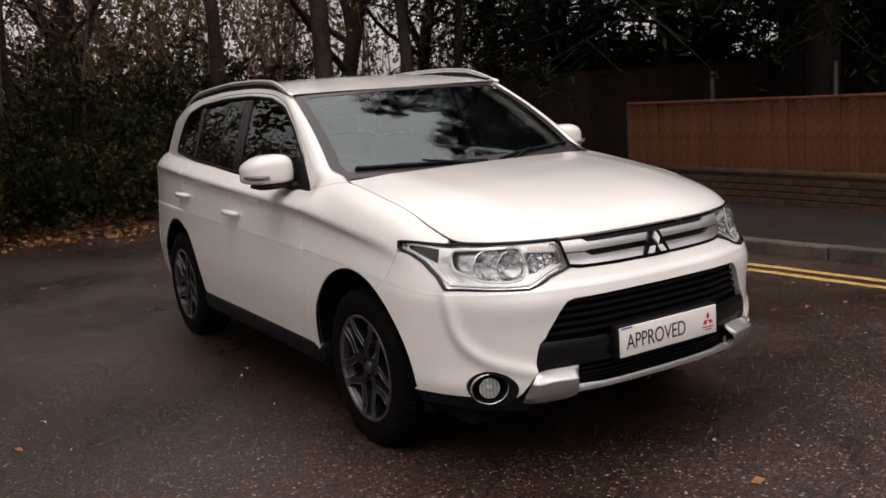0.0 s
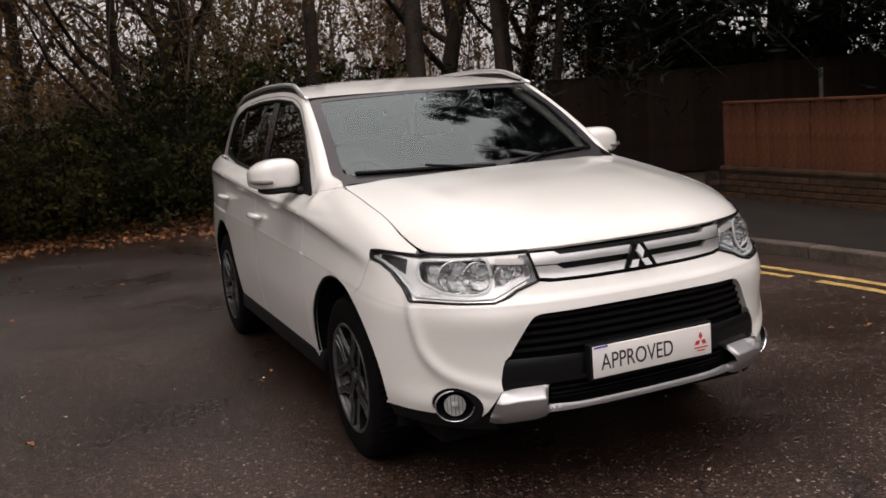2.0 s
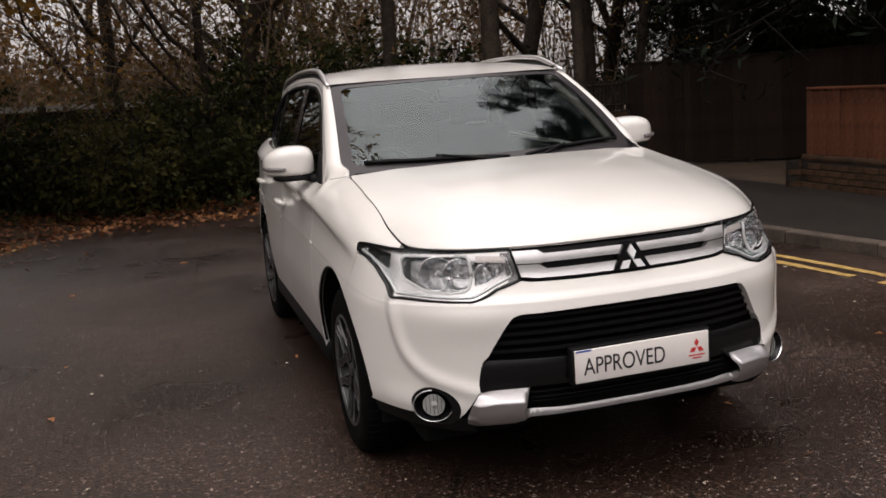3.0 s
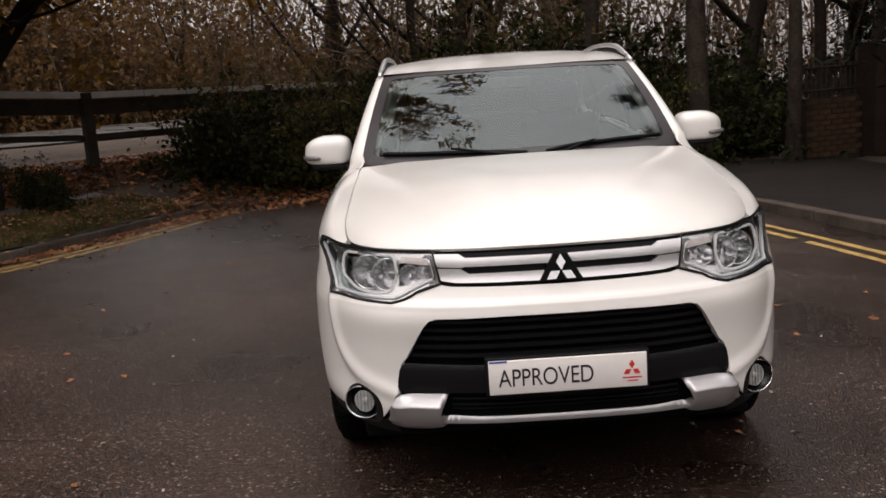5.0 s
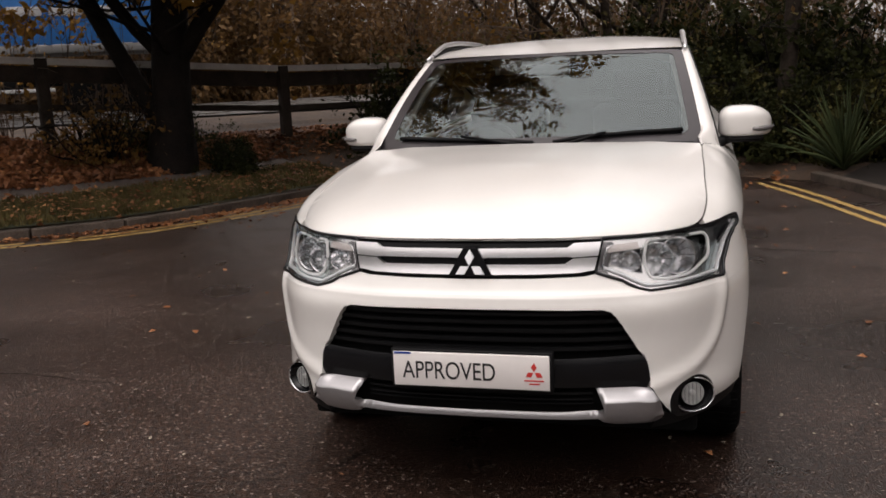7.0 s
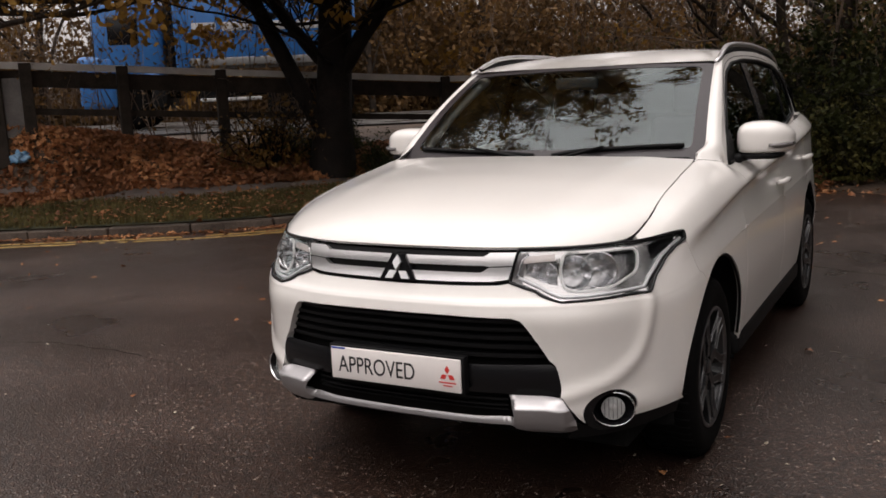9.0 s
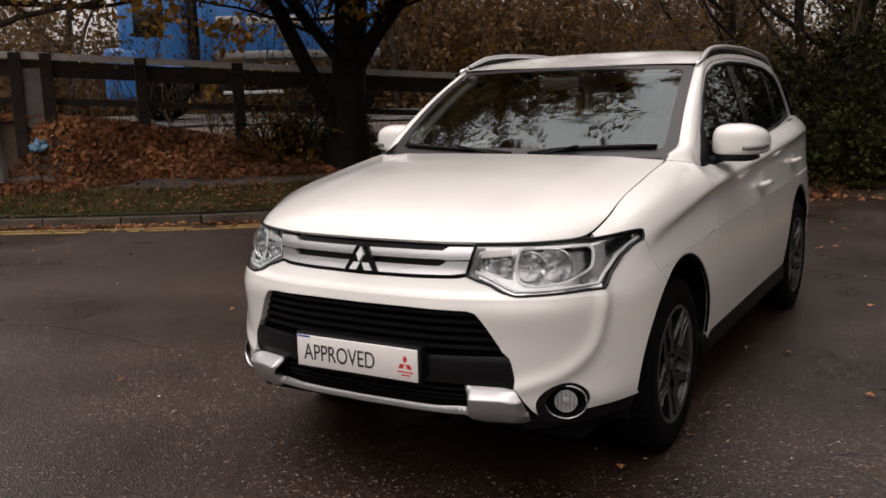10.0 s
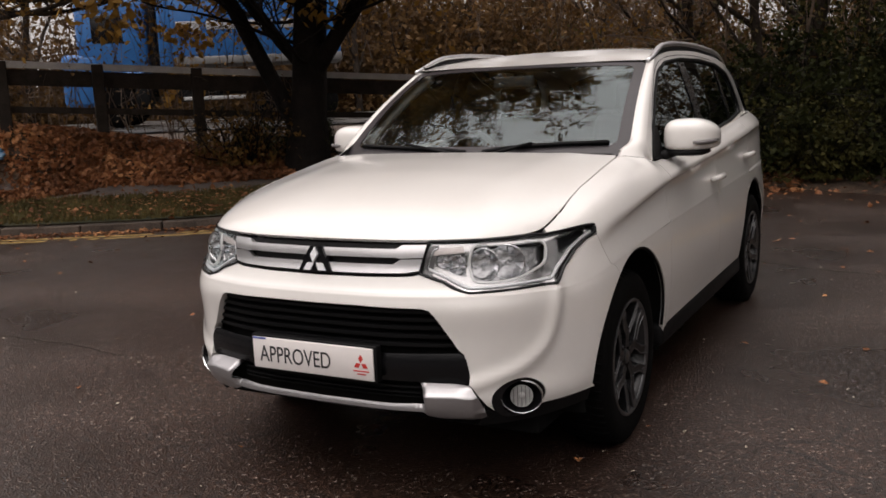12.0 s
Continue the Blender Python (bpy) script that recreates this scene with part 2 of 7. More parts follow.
def part(name, bm, material, parent=None, label="", smooth=True):
    me = bpy.data.meshes.new(name)
    bm.to_mesh(me)
    bm.free()
    me.materials.append(material)
    me.polygons.foreach_set("use_smooth", [smooth] * len(me.polygons))
    ob = new(name, me)
    if parent is not None:
        ob.parent = parent
    if label:
        ob["label"] = label
    return ob


def thing(name, label, category, at=(0, 0, 0), group=""):
    ob = new(name)
    ob.location = at
    ob.empty_display_size = 0.1
    return tagged(ob, label, category, group)


def box_bm(x0, x1, y0, y1, z0, z1, bevel=0.0, segments=2, bm=None):
    own = bmesh.new()
    bmesh.ops.create_cube(own, size=1)
    for v in own.verts:
        v.co = ((x0 + x1) / 2 + v.co.x * (x1 - x0), (y0 + y1) / 2 + v.co.y * (y1 - y0), (z0 + z1) / 2 + v.co.z * (z1 - z0))
    if bevel:
        bmesh.ops.bevel(own, geom=own.edges[:], offset=bevel, segments=segments, affect="EDGES", profile=0.5)
    if bm is None:
        return own
    me = bpy.data.meshes.new("tmp")
    own.to_mesh(me)
    own.free()
    bm.from_mesh(me)
    bpy.data.meshes.remove(me)
    return bm


def tube_data(points, radii, sides=8, closed=False):
    """Vertices and faces of a tube along points."""
    verts, faces, n = [], [], len(points)
    pts = [Vector(p) for p in points]
    ref = Vector((0.13, 0.21, 0.97))
    for i, p in enumerate(pts):
        a, b = pts[(i - 1) % n if closed else max(i - 1, 0)], pts[(i + 1) % n if closed else min(i + 1, n - 1)]
        d = (b - a).normalized() if (b - a).length > 1e-9 else Vector((0, 0, 1))
        u = d.cross(ref)
        u = u.normalized() if u.length > 0.05 else d.cross(Vector((1, 0, 0))).normalized()
        w = d.cross(u)
        r = radii[i] if hasattr(radii, "__len__") else radii
        for k in range(sides):
            a = 2 * math.pi * k / sides
            verts.append(p + u * (r * math.cos(a)) + w * (r * math.sin(a)))
    for i in range(n if closed else n - 1):
        j = (i + 1) % n
        for k in range(sides):
            q = (k + 1) % sides
            faces.append((i * sides + k, i * sides + q, j * sides + q, j * sides + k))
    if not closed:
        faces.append(tuple(range(sides - 1, -1, -1)))
        faces.append(tuple((n - 1) * sides + k for k in range(sides)))
    return verts, faces


def tube(name, points, radii, material, parent=None, sides=8, closed=False, label=""):
    v, f = tube_data(points, radii, sides, closed)
    return link_mesh(name, v, f, material, parent, label)


def lathe(name, profile, axis_pose, material, parent, segments=48, label=""):
    """Revolves (radius, depth) pairs about local x; depth runs along +x."""
    verts, faces, n = [], [], len(profile)
    for k in range(segments):
        a = 2 * math.pi * k / segments
        for r, d in profile:
            verts.append(axis_pose @ Vector((d, r * math.cos(a), r * math.sin(a))))
    for k in range(segments):
        q = (k + 1) % segments
        for i in range(n - 1):
            faces.append((k * n + i, q * n + i, q * n + i + 1, k * n + i + 1))
    return link_mesh(name, verts, faces, material, parent, label)


def resample(poly, step, closed=True):
    out, n = [], len(poly)
    for i in range(n if closed else n - 1):
        a, b = np.array(poly[i], float), np.array(poly[(i + 1) % n], float)
        k = max(1, int(np.ceil(np.linalg.norm(b - a) / step)))
        out += [tuple(a + (b - a) * j / k) for j in range(k)]
    if not closed:
        out.append(tuple(poly[-1]))
    return out


def rounded(poly, r=0.02, seg=4):
    """Cuts the corners of a closed outline into arcs."""
    out, n = [], len(poly)
    for i in range(n):
        a, b, c = (np.array(poly[(i + k) % n], float) for k in (-1, 0, 1))
        da, dc = np.linalg.norm(a - b), np.linalg.norm(c - b)
        k = min(r, da * 0.45, dc * 0.45)
        p, q = b + (a - b) / max(da, 1e-9) * k, b + (c - b) / max(dc, 1e-9) * k
        for j in range(seg + 1):
            t = j / seg
            out.append(tuple((1 - t) ** 2 * p + 2 * t * (1 - t) * b + t * t * q))
    return out


def inside(poly, p):
    """Which of the points p (n, 2) lie in the outline."""
    p, q = np.asarray(p, float), np.asarray(poly, float)
    res = np.zeros(len(p), bool)
    for (x0, y0), (x1, y1) in zip(q, np.roll(q, -1, 0)):
        if y0 != y1:
            hit = ((y0 > p[:, 1]) != (y1 > p[:, 1])) & (p[:, 0] < (x1 - x0) * (p[:, 1] - y0) / (y1 - y0) + x0)
            res ^= hit
    return res


def skin(name, outer, surface, material, parent, holes=(), spacing=0.03, rim=0.015, flip=1, label="", lift=0.0, step=None):
    """A panel: the outline in the surface's own two coordinates, cut out, laid on the surface, with a rim that runs inwards.
    surface(u, v) gives places (n, 3) and outward normals (n, 3) for arrays. flip=-1 mirrors it to the other side."""
    step = step or spacing * 0.6
    loops = [resample(outer, step)] + [resample(h, step) for h in holes]
    pts, edges = [], []
    for lp in loops:
        k = len(pts)
        edges += [(k + i, k + (i + 1) % len(lp)) for i in range(len(lp))]
        pts += lp
    b = np.array(pts)
    lo, hi = b.min(0), b.max(0)
    gu, gv = np.meshgrid(np.arange(lo[0] + spacing * 0.37, hi[0], spacing), np.arange(lo[1] + spacing * 0.41, hi[1], spacing))
    g = np.stack([gu.ravel(), gv.ravel()], 1)
    keep = inside(loops[0], g)
    for h in loops[1:]:
        keep &= ~inside(h, g)
    g = g[keep]
    if len(g):
        g = g[np.array([np.min(((b - q) ** 2).sum(1)) > (spacing * 0.45) ** 2 for q in g])]
    allp = [Vector(p) for p in pts] + [Vector(p) for p in g]
    v2, _, f2, _, _, _ = geometry.delaunay_2d_cdt(allp, edges, [], 0, 1e-7)
    uv = np.array([tuple(v) for v in v2])
    cen = np.array([uv[list(f)].mean(0) for f in f2])
    ok = inside(loops[0], cen)
    for h in loops[1:]:
        ok &= ~inside(h, cen)
    f2 = [tuple(f) for f, o in zip(f2, ok) if o]
    P, N = surface(uv[:, 0], uv[:, 1])
    P = P + N * lift
    if flip < 0:
        P, N = P * (-1, 1, 1), N * (-1, 1, 1)
    tri = np.array(f2)
    e1, e2 = uv[tri[:, 1]] - uv[tri[:, 0]], uv[tri[:, 2]] - uv[tri[:, 0]]
    turn = e1[:, 0] * e2[:, 1] - e1[:, 1] * e2[:, 0]
    tri, turn = tri[np.abs(turn) > 4e-8], turn[np.abs(turn) > 4e-8]
    nrm = np.cross(P[tri[:, 1]] - P[tri[:, 0]], P[tri[:, 2]] - P[tri[:, 0]])
    vote = np.sum((nrm * N[tri[:, 0]]).sum(1) * np.sign(turn))
    faces = [tuple(int(k) for k in (f if t * vote > 0 else f[::-1])) for f, t in zip(tri, turn)]
    count, verts, normals = {}, list(P), list(N)
    for f in faces:
        for i in range(len(f)):
            e = (f[i], f[(i + 1) % len(f)])
            count[e] = 1
    border = [e for e in count if (e[1], e[0]) not in count]
    back, rims = {}, []
    if rim:
        for e in border:
            for i in e:
                if i not in back:
                    back[i] = len(verts)
                    verts.append(P[i] - N[i] * rim)
            rims.append((e[1], e[0], back[e[0]], back[e[1]]))
    me = bpy.data.meshes.new(name)
    me.from_pydata([tuple(v) for v in verts], [], faces + rims)
    me.materials.append(material)
    me.polygons.foreach_set("use_smooth", [True] * len(me.polygons))
    loopn = []
    for k, poly in enumerate(me.polygons):
        if k < len(faces):
            loopn += [tuple(N[i]) for i in poly.vertices]
        else:
            loopn += [tuple(poly.normal)] * 4
    me.normals_split_custom_set(loopn)
    ob = new(name, me)
    if parent is not None:
        ob.parent = parent
    if label:
        ob["label"] = label
    return ob


# ---- the car's body surface: a plan curve round the car, pushed in or out level by level ----
def smooth_path(stations, n=40):
    """Catmull-Rom through (x, y) stations."""
    p = np.array(stations, float)
    p = np.vstack([2 * p[0] - p[1], p, 2 * p[-1] - p[-2]])
    out = []
    for i in range(1, len(p) - 2):
        t = np.linspace(0, 1, n, endpoint=False)[:, None]
        a, b, c, d = p[i - 1:i + 3]
        out.append(0.5 * (2 * b + (c - a) * t + (2 * a - 5 * b + 4 * c - d) * t ** 2 + (3 * b - a - 3 * c + d) * t ** 3))
    return np.vstack(out + [p[-2:-1]])


PLAN = smooth_path([(0, -0.03), (0.26, -0.02), (0.42, 0.01), (0.586, 0.068), (0.70, 0.155), (0.793, 0.285), (0.856, 0.42), (0.898, 0.58), (0.912, 0.80), (0.912, 1.1),
                    (0.908, 2.0), (0.905, 2.9), (0.895, 3.6), (0.865, 4.1), (0.80, 4.40), (0.62, 4.55), (0.35, 4.60), (0, 4.61)])
ARC = np.concatenate([[0], np.cumsum(np.linalg.norm(np.diff(PLAN, axis=0), axis=1))])
GRID = np.linspace(0, ARC[-1], 2400)
PX, PY = np.interp(GRID, ARC, PLAN[:, 0]), np.interp(GRID, ARC, PLAN[:, 1])
TX, TY = np.gradient(PX), np.gradient(PY)
TL = np.hypot(TX, TY)
NX, NY = TY / TL, -TX / TL
FRONT_END = int(np.argmax(PY > 0.30))


def sx(x):
    """The way along the plan to the width x, on the front."""
    return float(np.interp(abs(x), PX[:FRONT_END + 300], GRID[:FRONT_END + 300])) * (1 if x >= 0 else -1)


def sy(y):
    """The way along the plan to the length y, on the side."""
    return float(np.interp(y, PY, GRID))


STATIONS = [0.0, sx(0.42), sx(0.60), sy(0.30), sy(0.42), sy(0.56), sy(0.70), sy(1.0), sy(1.24), sy(1.50), sy(2.5), sy(3.7), sy(4.2), ARC[-1]]
NOSE = 0.937


TOPZ = [NOSE] * 4 + [0.984, 1.028, 1.058, 1.106, 1.141, 1.092, 1.13, 1.195, 1.21, 1.20]
LEVELS = [
    # heights and set-backs at the stations, from the bottom edge up
    ([0.285, 0.285, 0.285, 0.29, 0.30, 0.30, 0.30, 0.30, 0.30, 0.30, 0.30, 0.30, 0.32, 0.34], [0.075, 0.07, 0.06, 0.045, 0.035, 0.03, 0.03, 0.03, 0.03, 0.035, 0.035, 0.03, 0.04, 0.05]),
    ([0.38] * 14, [0.018, 0.016, 0.014, 0.012, 0.010, 0.010, 0.010, 0.012, 0.018, 0.024, 0.024, 0.016, 0.02, 0.02]),
    ([0.47] * 14, [0.016, 0.016, 0.018, 0.014, 0.006, 0.0, 0.0, 0.002, 0.008, 0.012, 0.012, 0.004, 0.01, 0.01]),
    ([0.60] * 14, [0.013, 0.013, 0.015, 0.010, 0.004, 0.0, 0.0, 0.0, 0.0, 0.0, 0.0, 0.0, 0.0, 0.0]),
    ([0.70, 0.70, 0.70, 0.70, 0.71, 0.72, 0.73, 0.74, 0.74, 0.74, 0.74, 0.74, 0.72, 0.70], [0.002, 0.003, 0.006, 0.006, 0.004, 0.004, 0.004, 0.004, 0.004, 0.004, 0.004, 0.006, 0.01, 0.01]),
    ([0.749, 0.749, 0.749, 0.745, 0.748, 0.765, 0.78, 0.80, 0.81, 0.82, 0.84, 0.86, 0.855, 0.79], [0.0085, 0.0115, 0.018, 0.0095, 0.0095, 0.009, 0.010, 0.010, 0.010, 0.010, 0.010, 0.012, 0.022, 0.022]),
    ([0.765, 0.765, 0.765, 0.760, 0.762, 0.785, 0.80, 0.82, 0.83, 0.84, 0.865, 0.89, 0.885, 0.81], [0.0150, 0.0185, 0.0265, 0.0145, 0.0125, 0.012, 0.013, 0.013, 0.013, 0.013, 0.013, 0.016, 0.028, 0.028]),
    ([0.788, 0.788, 0.788, 0.785, 0.805, 0.850, 0.885, 0.925, 0.950, 0.972, 1.018, 1.072, 1.08, 0.90], [0.030, 0.035, 0.047, 0.025, 0.022, 0.026, 0.032, 0.036, 0.037, 0.036, 0.035, 0.038, 0.04, 0.04]),
    ([0.845, 0.845, 0.845, 0.85, 0.88, 0.92, 0.945, 0.975, 1.00, 1.02, 1.065, 1.12, 1.13, 1.02], [0.054, 0.060, 0.074, 0.046, 0.044, 0.038, 0.030, 0.022, 0.018, 0.014, 0.014, 0.024, 0.04, 0.06]),
    ([0.900, 0.900, 0.900, 0.905, 0.94, 0.988, 1.020, 1.066, 1.085, 1.062, 1.105, 1.165, 1.175, 1.12], [0.066, 0.072, 0.085, 0.064, 0.066, 0.076, 0.078, 0.078, 0.080, 0.050, 0.050, 0.060, 0.07, 0.09]),
    (TOPZ, [0.080, 0.086, 0.100, 0.088, 0.116, 0.152, 0.166, 0.174, 0.176, 0.092, 0.092, 0.105, 0.115, 0.12]),
]


def spread(values, width=0.10):
    """Values at the stations, spread smoothly over the plan curve."""
    v = np.interp(GRID, STATIONS, values)
    k = max(3, int(width / (GRID[1] - GRID[0])))
    for _ in range(2):
        v = np.convolve(np.pad(v, k, mode="reflect"), np.ones(k) / k, "same")[k:-k]
    return v


LZ = np.array([spread(z) for z, _ in LEVELS])
LO = np.array([spread(o) for _, o in LEVELS])
# the wing's top edge swings out to the foot of the windscreen pillar
SWING = np.exp(-((GRID - sy(1.365)) / 0.055) ** 2)
LO[-1] -= 0.034 * SWING
LO[-2] -= 0.008 * SWING
TOP = len(LEVELS) - 1.0


def level_mix(table, col, w):
    """Catmull-Rom between the levels."""
    i = np.clip(np.floor(w).astype(int), 0, len(table) - 2)
    t = w - i
    n = len(table) - 1
    a, b, c, d = table[np.clip(i - 1, 0, n), col], table[i, col], table[i + 1, col], table[np.clip(i + 2, 0, n), col]
    return 0.5 * (2 * b + (c - a) * t + (2 * a - 5 * b + 4 * c - d) * t ** 2 + (3 * b - a - 3 * c + d) * t ** 3)


RIDGE_S = [sx(0.57), sx(0.655), sx(0.715), sy(0.225), sy(0.275), sy(0.298), sy(0.315)]
RIDGE_Z = [0.446, 0.468, 0.490, 0.524, 0.575, 0.65, 0.77]


def ridge(s, z):
    """The soft fold that sweeps from the headlamp down to the skid plate."""
    a = np.stack([np.interp(np.linspace(0, 6, 300), range(7), RIDGE_S), np.interp(np.linspace(0, 6, 300), range(7), RIDGE_Z)], 1)
    w = np.ones(61) / 61
    a = np.stack([np.convolve(np.pad(c, 30, mode="reflect", reflect_type="odd"), w, "valid") for c in a.T], 1)
    d = np.min(np.hypot(a[:, 0][None] - s[:, None], a[:, 1][None] - z[:, None]), axis=1)
    return 0.0130 * np.exp(-(d / 0.029) ** 2)


V = 0.09   # metres of outline height for one level


def place_at(s, v):
    w = np.clip(v / V, 0, TOP)
    sgn = np.where(s < 0, -1.0, 1.0)
    a = np.clip(np.abs(s), 0, ARC[-1] - 1e-6)
    f = a / (GRID[1] - GRID[0])
    i = np.clip(f.astype(int), 0, len(GRID) - 2)
    t = f - i
    def at(tab):
        return tab[i] * (1 - t) + tab[i + 1] * t
    o = level_mix(LO, i, w) * (1 - t) + level_mix(LO, i + 1, w) * t
    z = level_mix(LZ, i, w) * (1 - t) + level_mix(LZ, i + 1, w) * t
    front = (a < sy(0.5)) & (z > 0.38) & (z < 0.85)
    if front.any():
        o = o.copy()
        o[front] -= ridge(a[front], z[front])
    nx, ny = at(NX), at(NY)
    return np.stack([(at(PX) - nx * o) * sgn, at(PY) - ny * o, z], 1)


def body(s, v):
    s, v = np.asarray(s, float), np.asarray(v, float)
    p = place_at(s, v)
    e = 0.004
    du = place_at(s + e, v) - place_at(s - e, v)
    dv = place_at(s, np.minimum(v + e, TOP * V)) - place_at(s, np.maximum(v - e, 0))
    n = np.cross(du, dv)
    n /= np.maximum(np.linalg.norm(n, axis=1, keepdims=True), 1e-12)
    return p, n


def vz(s, z):
    """The outline height at which the body stands at the height z."""
    w = np.linspace(0, TOP, 240)
    i = np.full(len(w), min(int(abs(s) / (GRID[1] - GRID[0])), len(GRID) - 1))
    return float(np.interp(z, np.maximum.accumulate(level_mix(LZ, i, w)), w)) * V


def bx(x, z):
    """Outline point on the front, by width and height."""
    s = sx(x)
    return (s, vz(s, z))


def by(y, z):
    """Outline point on the side, by length and height."""
    s = sy(y)
    return (s, vz(s, z))


def top_line(s0, s1, n=24, drop=0.0):
    return [(s, TOP * V - drop) for s in np.linspace(s0, s1, n)]


def arch(yc, r, a0, a1, n=26, zc=0.345):
    return [by(yc + r * math.cos(a), zc + r * math.sin(a)) for a in np.linspace(radians(a0), radians(a1), n)]


def mirror_loop(half):
    """A loop across the middle from its right half, which begins and ends at the middle."""
    return half + [(-s, v) for s, v in reversed(half) if s > 1e-6]


# ---- the car ----
car = thing("car", "white pearl five-door SUV with wet-looking clean paint, parked on damp asphalt", "car")

hl_low = [bx(0.416, 0.830), bx(0.50, 0.802), bx(0.585, 0.768), bx(0.66, 0.769), by(0.24, 0.772), by(0.312, 0.774), by(0.36, 0.818), by(0.43, 0.872), by(0.49, 0.899), by(0.556, 0.918)]
hl_top = [by(0.562, 0.941), by(0.50, 0.944), by(0.44, 0.941), by(0.40, 0.9385), by(0.36, 0.936), by(0.32, 0.934)] + [(s, TOP * V - 0.004) for s in np.linspace(sy(0.27), sx(0.446), 9)]
opening = [bx(0.0, 0.724), bx(0.20, 0.724), bx(0.425, 0.720), bx(0.452, 0.712), bx(0.468, 0.694), bx(0.50, 0.645), bx(0.540, 0.578), bx(0.562, 0.556), bx(0.578, 0.480), bx(0.574, 0.452)]
FOG_S, FOG_V, FOG_RS, FOG_RV = sx(0.718), vz(sx(0.718), 0.388), 0.108, 0.073
fog_top = [(FOG_S + FOG_RS * math.cos(a), FOG_V + FOG_RV * math.sin(a)) for a in np.linspace(radians(-28), radians(208), 22)]
bumper_half = ([bx(0.0, 0.816), bx(0.2, 0.817), bx(0.38, 0.821)] + [(s, v - 0.004) for s, v in hl_low[:-1]] + [by(0.558, 0.905)]
               + arch(0.93, 0.45, 121, 177, 16) + [by(0.50, 0.352)] + fog_top + [bx(0.628, 0.372), bx(0.602, 0.410), bx(0.580, 0.448)] + opening[::-1])
skin("front_bumper", mirror_loop(bumper_half), body, PAINT, car, spacing=0.0125, rim=0.03, step=0.010, label="white painted front bumper")

for side in (1, -1):
    fender = (arch(0.93, 0.45, 120.6, 3, 34) + [by(1.385, 0.335), by(1.425, 0.330), by(1.435, 0.60), by(1.452, 0.85), by(1.475, 1.0), (sy(1.485), TOP * V)]
              + top_line(sy(1.47), sy(0.335), 26, 0.003) + [by(0.3345, 0.9385), by(0.37, 0.9395), by(0.40, 0.943), by(0.44, 0.946), by(0.50, 0.949), by(0.567, 0.947), by(0.5625, 0.918), by(0.5615, 0.905)])
    skin("front_wing", fender, body, PAINT, car, spacing=0.026, rim=0.02, step=0.014, flip=side, label="white front wing")
    door = [by(1.430, 0.365), by(2.47, 0.365), by(2.475, 0.7), by(2.49, 1.0), (sy(2.495), TOP * V), (sy(1.489), TOP * V), by(1.479, 1.0), by(1.456, 0.85), by(1.439, 0.60)]
    front_door = skin("front_door", door, body, PAINT, car, spacing=0.035, rim=0.02, flip=side)
    rdoor = ([by(2.4735, 0.365), by(3.11, 0.365)] + arch(3.60, 0.466, 176, 118, 12) + [by(3.40, 0.80), by(3.43, 1.0), (sy(3.44), TOP * V), (sy(2.4985), TOP * V), by(2.4935, 1.0), by(2.4785, 0.7)])
    rear_door = skin("rear_door", rdoor, body, PAINT, car, spacing=0.035, rim=0.02, flip=side)
    quarter = (arch(3.60, 0.456, 117, 2, 26) + [by(4.10, 0.34), by(4.22, 0.34), by(4.23, 0.8), (sy(4.24), TOP * V), (sy(3.446), TOP * V), by(3.437, 1.0), by(3.408, 0.80)])
    skin("rear_quarter", quarter, body, PAINT, car, spacing=0.04, rim=0.02, flip=side)
    # dark lower cladding at the corner, and the sill
    clad = [by(0.487, 0.356), by(0.485, 0.30), (sy(0.47), 0.0), (sx(0.60), 0.0), bx(0.622, 0.352), (FOG_S - 0.075, FOG_V - 0.050), (FOG_S - 0.02, FOG_V - 0.069), (FOG_S + 0.05, FOG_V - 0.064), (FOG_S + 0.098, FOG_V - 0.026), by(0.33, 0.375)]
    skin("lower_cladding", clad, body, BLACK, car, spacing=0.03, rim=0.05, flip=side, lift=-0.005, label="black textured lower corner")
    sill = box_bm(0.74, 0.888, 1.37, 3.16, 0.262, 0.372, 0.03, 3)
    if side < 0:
        bmesh.ops.scale(sill, vec=(-1, 1, 1), verts=sill.verts)
        bmesh.ops.reverse_faces(sill, faces=sill.faces)
    part("sill", sill, BLACK, car, "black plastic sill")
    # handles
    for door_ob, y, z in ((front_door, 2.44, 0.925), (rear_door, 3.39, 0.972)):
        xs = float(place_at(np.array([sy(y)]), np.array([vz(sy(y), z)]))[0][0])
        hp = [((xs + o) * side, y + dy, z + dz) for dy, dz, o in ((-0.11, -0.004, 0.004), (-0.09, 0.002, 0.028), (-0.03, 0.004, 0.036), (0.05, 0.004, 0.036), (0.09, 0.001, 0.026), (0.105, -0.004, 0.004))]
        tube("door_handle", hp, [0.010, 0.014, 0.016, 0.016, 0.014, 0.010], PAINT, door_ob, 10)
        cup = bmesh.new()
        bmesh.ops.create_uvsphere(cup, u_segments=14, v_segments=8, radius=1)
        for v in cup.verts:
            v.co = ((xs - 0.001 + 0.006 * v.co.x) * side, y + 0.01 + 0.045 * v.co.y, z - 0.018 + 0.030 * v.co.z)
        part("handle_recess", cup, PAINT, door_ob)

rear = [(sy(4.247), 0.10), (ARC[-1] - 0.001, 0.10), (ARC[-1] - 0.001, TOP * V), (sy(4.247), TOP * V)]
for side in (1, -1):
    skin("rear_corner", rear, body, PAINT, car, spacing=0.06, rim=0.02, flip=side)

